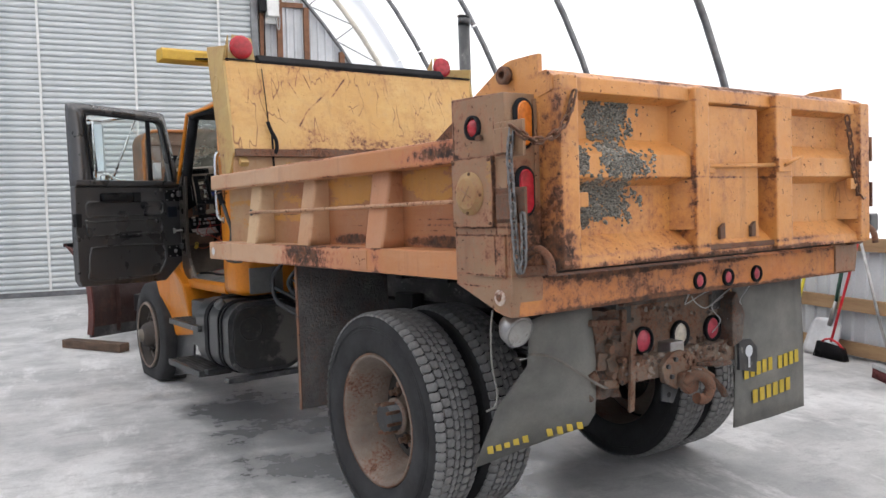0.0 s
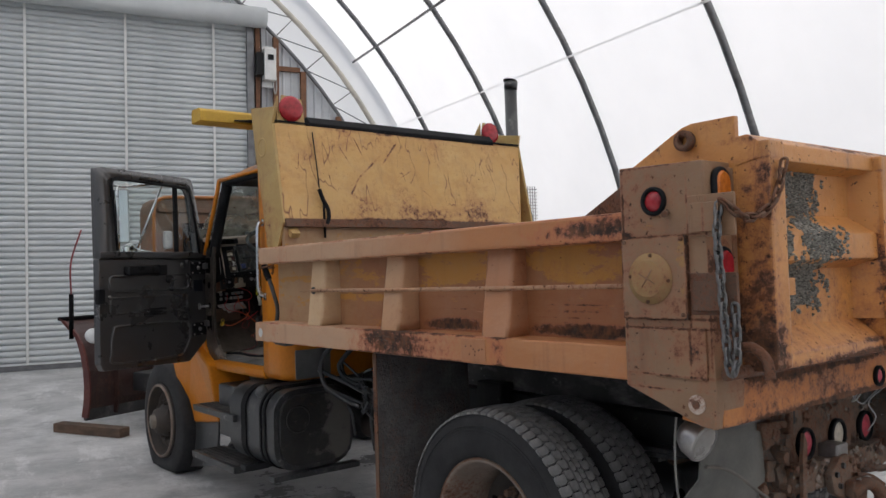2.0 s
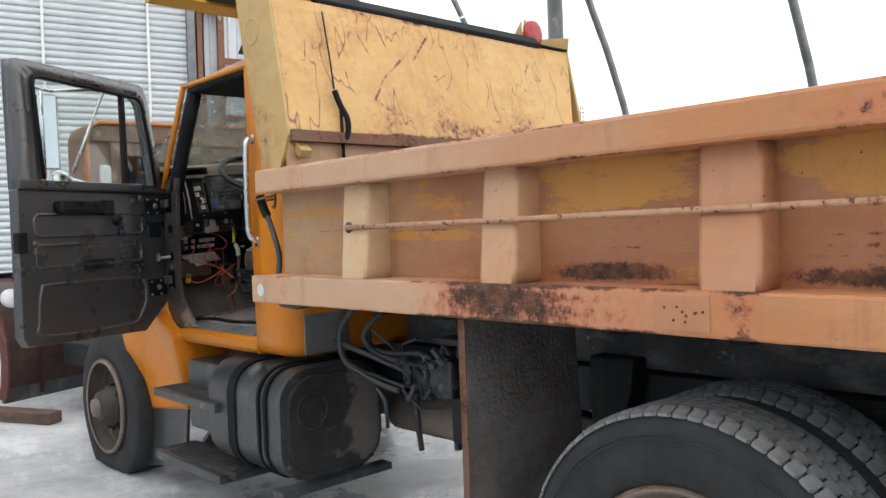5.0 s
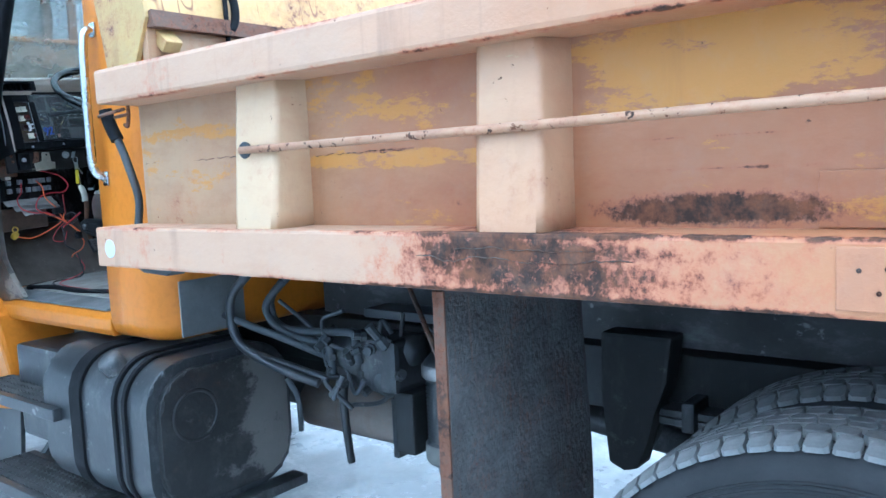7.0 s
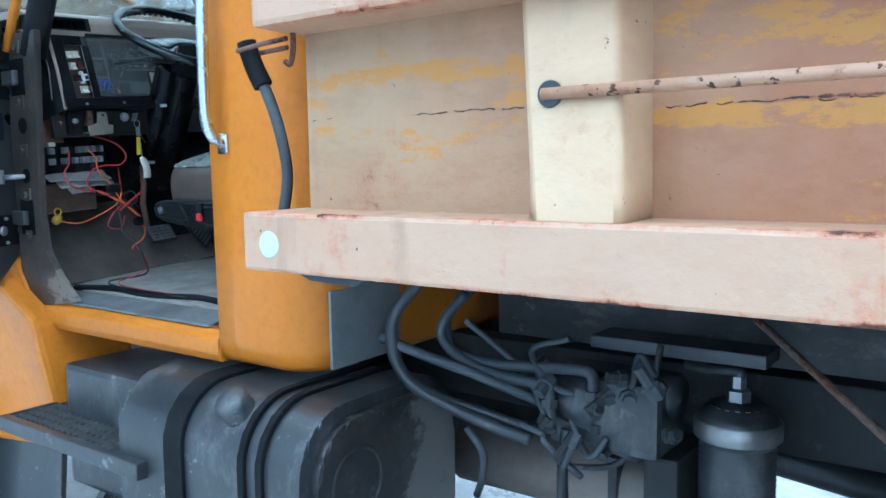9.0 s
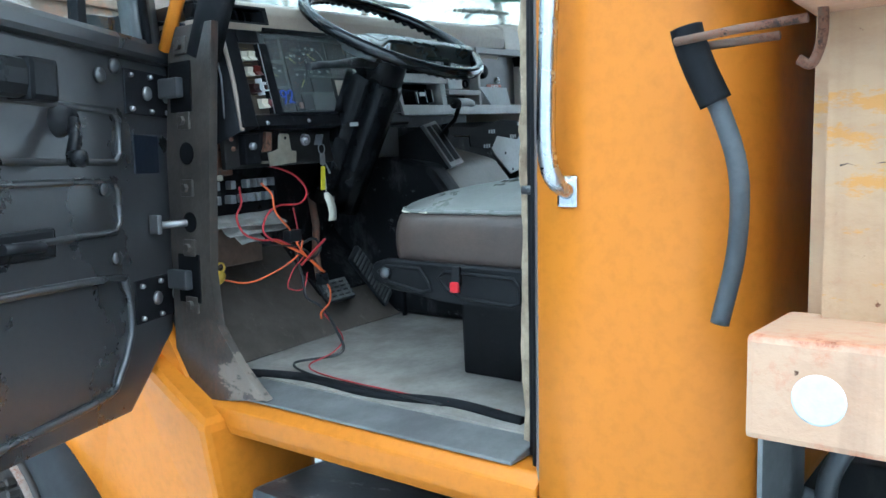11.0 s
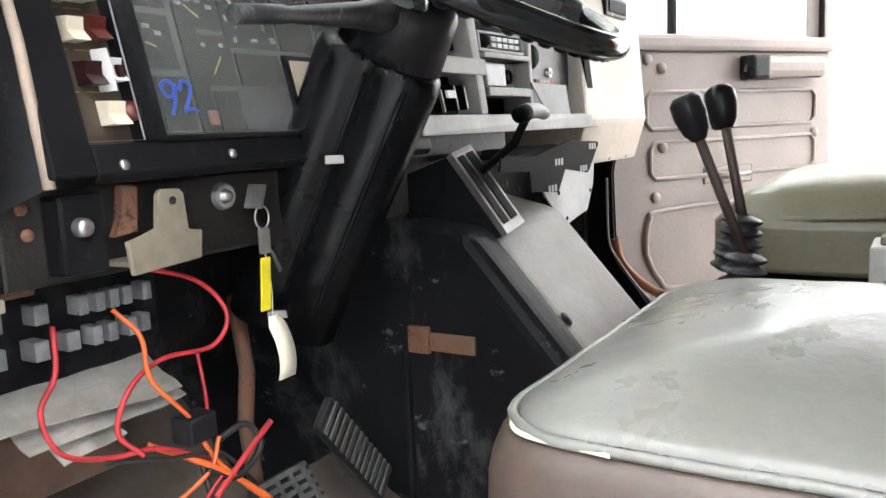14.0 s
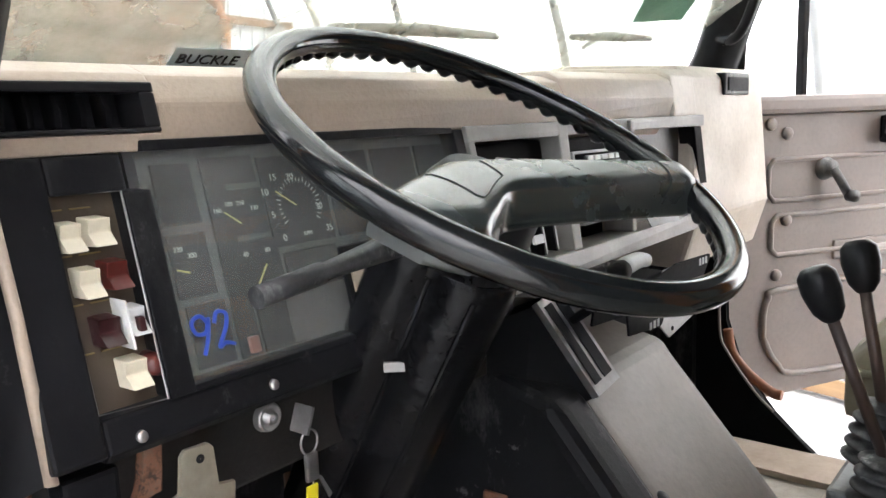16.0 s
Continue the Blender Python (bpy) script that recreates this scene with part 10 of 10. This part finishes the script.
# two floor levers
for x, y, z, bx_, by_, bz in ((2.992, 6.308, 1.742, 3.012, 6.235, 1.540), (3.116, 6.292, 1.756, 3.071, 6.251, 1.588)):
    bm = B()
    tube(bm, [(x, y, z), (bx_, by_, bz)], 0.0075, 10)
    lv = part("floor_lever", bm, plain("brown_lever_steel", (0.07, 0.045, 0.035), (0.045, 0.032, 0.027), 0.5), truck, "brown steel lever with a black knob and rubber boot", CAB)
    d = (Vector((x, y, z)) - Vector((bx_, by_, bz))).normalized()
    bm = B()
    lathe(bm, [(0.0005, 0.036), (0.016, 0.034), (0.023, 0.026), (0.024, 0.005), (0.019, -0.02), (0.011, -0.032), (0.008, -0.034)], (x, y, z), d, 24)
    part("knob", bm, M_BLACKPLASTIC, lv)
    bm = B()
    pr = []
    for k in range(5):
        zz = -0.004 - 0.0175 * k
        pr += [(0.027 + 0.002 * k, zz + 0.002), (0.030 + 0.002 * k, zz), (0.030 + 0.002 * k, zz - 0.002), (0.019 + 0.002 * k, zz - 0.009)]
    lathe(bm, [(0.009, 0.004)] + pr, (bx_, by_, bz + 0.004), (0, -0.12, 1), 24)
    part("boot", bm, M_BOOT, lv, "ribbed black rubber boot")
    bm = B()
    box(bm, bx_ - 0.06, bx_ + 0.06, by_ - 0.05, by_ + 0.05, 1.118, bz - 0.10, 0.006)
    part("lever_base", bm, M_GRIME, lv)
# passenger side floor plate and pillar handle
bm = B()
box(bm, 3.50, 3.95, 6.40, 6.47, 1.119, 1.130, 0.003)
box(bm, 3.80, 3.95, 5.6, 6.78, 1.119, 1.135, 0.003)
part("sill_plate", bm, M_FLOORTAN, cabfloor)
bm = B()
tube(bm, spline([(3.955, 6.79, 2.13), (3.91, 6.745, 2.125), (3.90, 6.715, 2.15), (3.905, 6.68, 2.24), (3.93, 6.63, 2.36)]), 0.012, 10)
part("pillar_handle", bm, M_BLACKPLASTIC, truck, "black grab handle on the pillar", CAB)

bm = B()
tube(bm, spline([(3.900, 6.736, 1.430), (3.900, 6.723, 1.372), (3.900, 6.682, 1.324), (3.900, 6.627, 1.288), (3.900, 6.603, 1.284)]), 0.013, 8)
part("jamb_seal", bm, plain("rusty_orange_seal", (0.23, 0.075, 0.025), (0.15, 0.05, 0.02), 0.5), cabfloor, "orange-brown painted door seal")
bm = B()
tube(bm, spline([(3.840, 6.737, 1.598), (3.840, 6.734, 1.440), (3.840, 6.711, 1.385), (3.840, 6.649, 1.304), (3.840, 6.604, 1.262)]), 0.0035, 6)
part("jamb_edge", bm, M_DOORGREY, cabfloor)

# valve box with studs between the seats
bm = B()
box(bm, 3.001, 3.101, 5.938, 6.078, 1.118, 1.564, 0.006, 3)
vb = part("valve_box", bm, plain("dirty_white_valve_body", (0.50, 0.49, 0.46), (0.34, 0.325, 0.30), 0.5), truck, "dirty white valve box with studs between the seats", CAB)
bm = B()
box(bm, 3.013, 3.047, 6.033, 6.066, 1.5645, 1.576, 0.003)
part("stud_plate", bm, M_PIPE, vb)
for dx, h_ in ((0.022, 0.045), (0.032, 0.036)):
    bm = B()
    tube(bm, [(3.001 + dx, 6.050, 1.574), (3.001 + dx, 6.050, 1.576 + h_)], 0.0035, 8)
    part("stud", bm, M_GRIME, vb)

# ---- things round the truck ----
PLOW = Matrix.Translation((1.895, 9.63, 0)) @ Matrix.Rotation(radians(18.7), 4, 'Z')
plow = tagged(empty("snow_plow", PLOW), "dark red curved snow plow blade resting on a timber block", "snow plow")
bm = B()
prof = [(0.46, 1.15), (0.40, 1.145), (0.30, 1.10), (0.20, 1.02), (0.125, 0.915), (0.07, 0.79), (0.025, 0.63), (0.01, 0.46), (0.02, 0.30), (0.06, 0.14)]
th = [(y - 0.018, z - 0.008) for y, z in prof]
prism(bm, prof + th[::-1], 'x', 0.02, 2.95, 0.0)
bl = part("blade", bm, M_PLOW, plow)
bm = B()
band = [(y - 0.085 - 0.015 * k / 9, z - 0.05 + 0.05 * k / 9) for k, (y, z) in enumerate(prof)]
prism(bm, [(0.47, 1.165), (0.40, 1.16)] + prof[2:] + band[::-1], 'x', 0.0, 0.022, 0.003)
part("end_plate", bm, M_PLOWEDGE, bl, "chipped dull red end plate")
for k in range(6):
    bm = B()
    prism(bm, prof[1:] + [(y - 0.09, z) for y, z in prof[1:]][::-1], 'x', 0.35 + 0.48 * k, 0.365 + 0.48 * k, 0.0)
    part("stiffener", bm, M_PLOW, bl)
bm = B()
box(bm, 0.03, 2.92, 0.02, 0.07, 0.10, 0.24, 0.008)
part("cutting_edge", bm, M_GRIME, bl)
bm = B()
box(bm, 0.0, 2.95, 0.36, 0.48, 1.13, 1.17, 0.01)
part("top_lip", bm, M_MATTBLACK, bl)
bm = B()
tube(bm, [(0.0, 0.22, 0.95), (0.0, 0.22, 1.42)], 0.024, 8)
rod_ = part("rod_socket", bm, M_MATTBLACK, plow)
bm = B()
tube(bm, spline([(0.0, 0.22, 1.40), (0.0, 0.22, 1.75), (0.12, 0.22, 2.10)]), 0.009, 8)
part("marker_rod", bm, M_RODRED, plow, "thin dull red marker rod")
bm = B()
lathe(bm, [(0.0005, 0.03), (0.06, 0.024), (0.085, 0.0), (0.06, -0.03)], (0.12, 0.02, 0.98), (-0.4, -1, 0.5), 24)
part("plow_lamp", bm, M_REFLECT, plow, "round white plow lamp")
for x in (1.0, 1.9):
    bm = B()
    tube(bm, [(x, -0.02, 0.55), (x + 0.1, -0.55, 0.62)], 0.04, 10)
    part("trip_strut", bm, M_GRIME, plow)
bm = B()
box(bm, 0.5, 2.2, -0.75, -0.10, 0.36, 0.56, 0.02)
part("push_frame", bm, M_GRIME, plow)
block = tagged(empty("timber_block"), "short dirty timber block on the floor under the plow", "timber block")
bm = B()
BLM = Matrix.Translation((1.91, 9.46, 0.0)) @ Matrix.Rotation(radians(-60), 4, 'Z')
box(bm, -0.44, 0.44, -0.07, 0.07, 0.002, 0.095, 0.008, m=BLM)
part("beam", bm, M_WOODBLOCK, block)


WALL_D = Vector((math.sin(radians(13)), math.cos(radians(13)), 0))     # along the side wall
WALL_N = Vector((-WALL_D.y, WALL_D.x, 0))                               # out of it, into the shed

broom = tagged(empty("angle_broom"), "red-handled angle broom with black bristles leaning on the wall", "broom")
hd = Vector((7.50, 4.06, 0.0))
bm = B()
tube(bm, [hd + Vector((0, 0, 0.17)), Vector((7.60, 3.83, 1.30))], 0.013, 10)
part("handle", bm, M_BRIGHTRED, broom)
bm = B()
tube(bm, [hd + WALL_D * a + Vector((0, 0, z)) for a, z in ((0.12, 0.145), (0.07, 0.185), (0.0, 0.20), (-0.08, 0.17), (-0.15, 0.115))], 0.011, 8)
part("yoke", bm, M_BRIGHTRED, broom)
bm = B()
for i in range(46):
    for k in range(4):
        a = -0.15 + 0.30 * i / 45
        top_ = hd + WALL_D * a + WALL_N * (0.012 * (k - 1.5)) + Vector((0, 0, 0.145 + 0.10 * a))
        tube(bm, [top_, hd + WALL_D * (a * 1.25 + random.uniform(-0.006, 0.006)) + WALL_N * (0.02 * (k - 1.5) + random.uniform(-0.006, 0.006)) + Vector((0, 0, 0.003))], 0.004, 4)
part("bristles", bm, M_BLACKTRIM, broom, "dense black bristles", kind="stuff")

shovel = tagged(empty("scoop_shovel"), "aluminium scoop shovel with a green grip leaning on the wall", "shovel")
sc = Vector((7.66, 4.17, 0.0))
bm = B()
rows_ = []
for i in range(9):
    f = i / 8
    z = 0.01 + 0.36 * f
    half = 0.21 - 0.035 * f - (0.05 if f > 0.95 else 0)
    rows_.append([bm.verts.new(sc + WALL_D * (half * (2 * k / 10 - 1)) + WALL_N * (0.10 - 0.13 * f + 0.05 * abs(2 * k / 10 - 1) ** 3) + Vector((0, 0, z))) for k in range(11)])
for a, b in zip(rows_, rows_[1:]):
    for k in range(10):
        bm.faces.new((a[k], a[k + 1], b[k + 1], b[k])).smooth = True
r = bmesh.ops.extrude_face_region(bm, geom=list(bm.faces))
bmesh.ops.translate(bm, verts=[g for g in r["geom"] if isinstance(g, bmesh.types.BMVert)], vec=-WALL_N * 0.003)
part("scoop", bm, plain("dull_aluminium", (0.66, 0.67, 0.68), (0.50, 0.51, 0.52), 0.4, 0.5), shovel)
bm = B()
tube(bm, [sc + Vector((0, 0, 0.30)) - WALL_N * 0.01, Vector((7.66, 4.10, 0.56))], 0.02, 10, radii=[0.028, 0.017])
part("socket", bm, M_STEEL, shovel)
bm = B()
tube(bm, [(7.66, 4.10, 0.55), (7.67, 4.03, 1.02)], 0.019, 10)
part("handle", bm, plain("green_handle", (0.03, 0.13, 0.09), (0.05, 0.06, 0.05), 0.5), shovel)

pole = tagged(empty("yellow_tool_handle"), "yellow wooden tool handle leaning on the wall boards", "tool handle")
bm = B()
tube(bm, [(7.66, 4.60, 0.004), (7.70, 4.42, 0.95)], 0.016, 10)
part("pole", bm, M_KEYTAGY, pole)

push = tagged(empty("push_broom"), "push broom with dull red bristles standing on the floor", "broom")
PM2 = Matrix.Translation((6.87, 3.16, 0)) @ Matrix.Rotation(math.atan2(0.79, 0.6), 4, 'Z')
bm = B()
box(bm, -0.33, 0.33, -0.035, 0.035, 0.085, 0.125, 0.01, m=PM2)
part("head", bm, M_GREYPLASTIC, push)
bm = B()
for i in range(90):
    for k in range(4):
        a, c = -0.32 + 0.64 * i / 89, -0.026 + 0.017 * k
        tube(bm, [PM2 @ Vector((a, c, 0.09)), PM2 @ Vector((a + random.uniform(-0.006, 0.006), c * 1.3 + random.uniform(-0.006, 0.006), 0.002))], 0.004, 4)
part("bristles", bm, plain("dull_red_bristle", (0.16, 0.03, 0.03), None, 0.7), push, "dull red bristles", kind="stuff")
bm = B()
tube(bm, [PM2 @ Vector((0, 0, 0.10)), PM2 @ Vector((0.06, 0.10, 0.5)), PM2 @ Vector((0.14, 0.25, 1.25))], 0.013, 10)
part("handle", bm, M_STEEL, push)
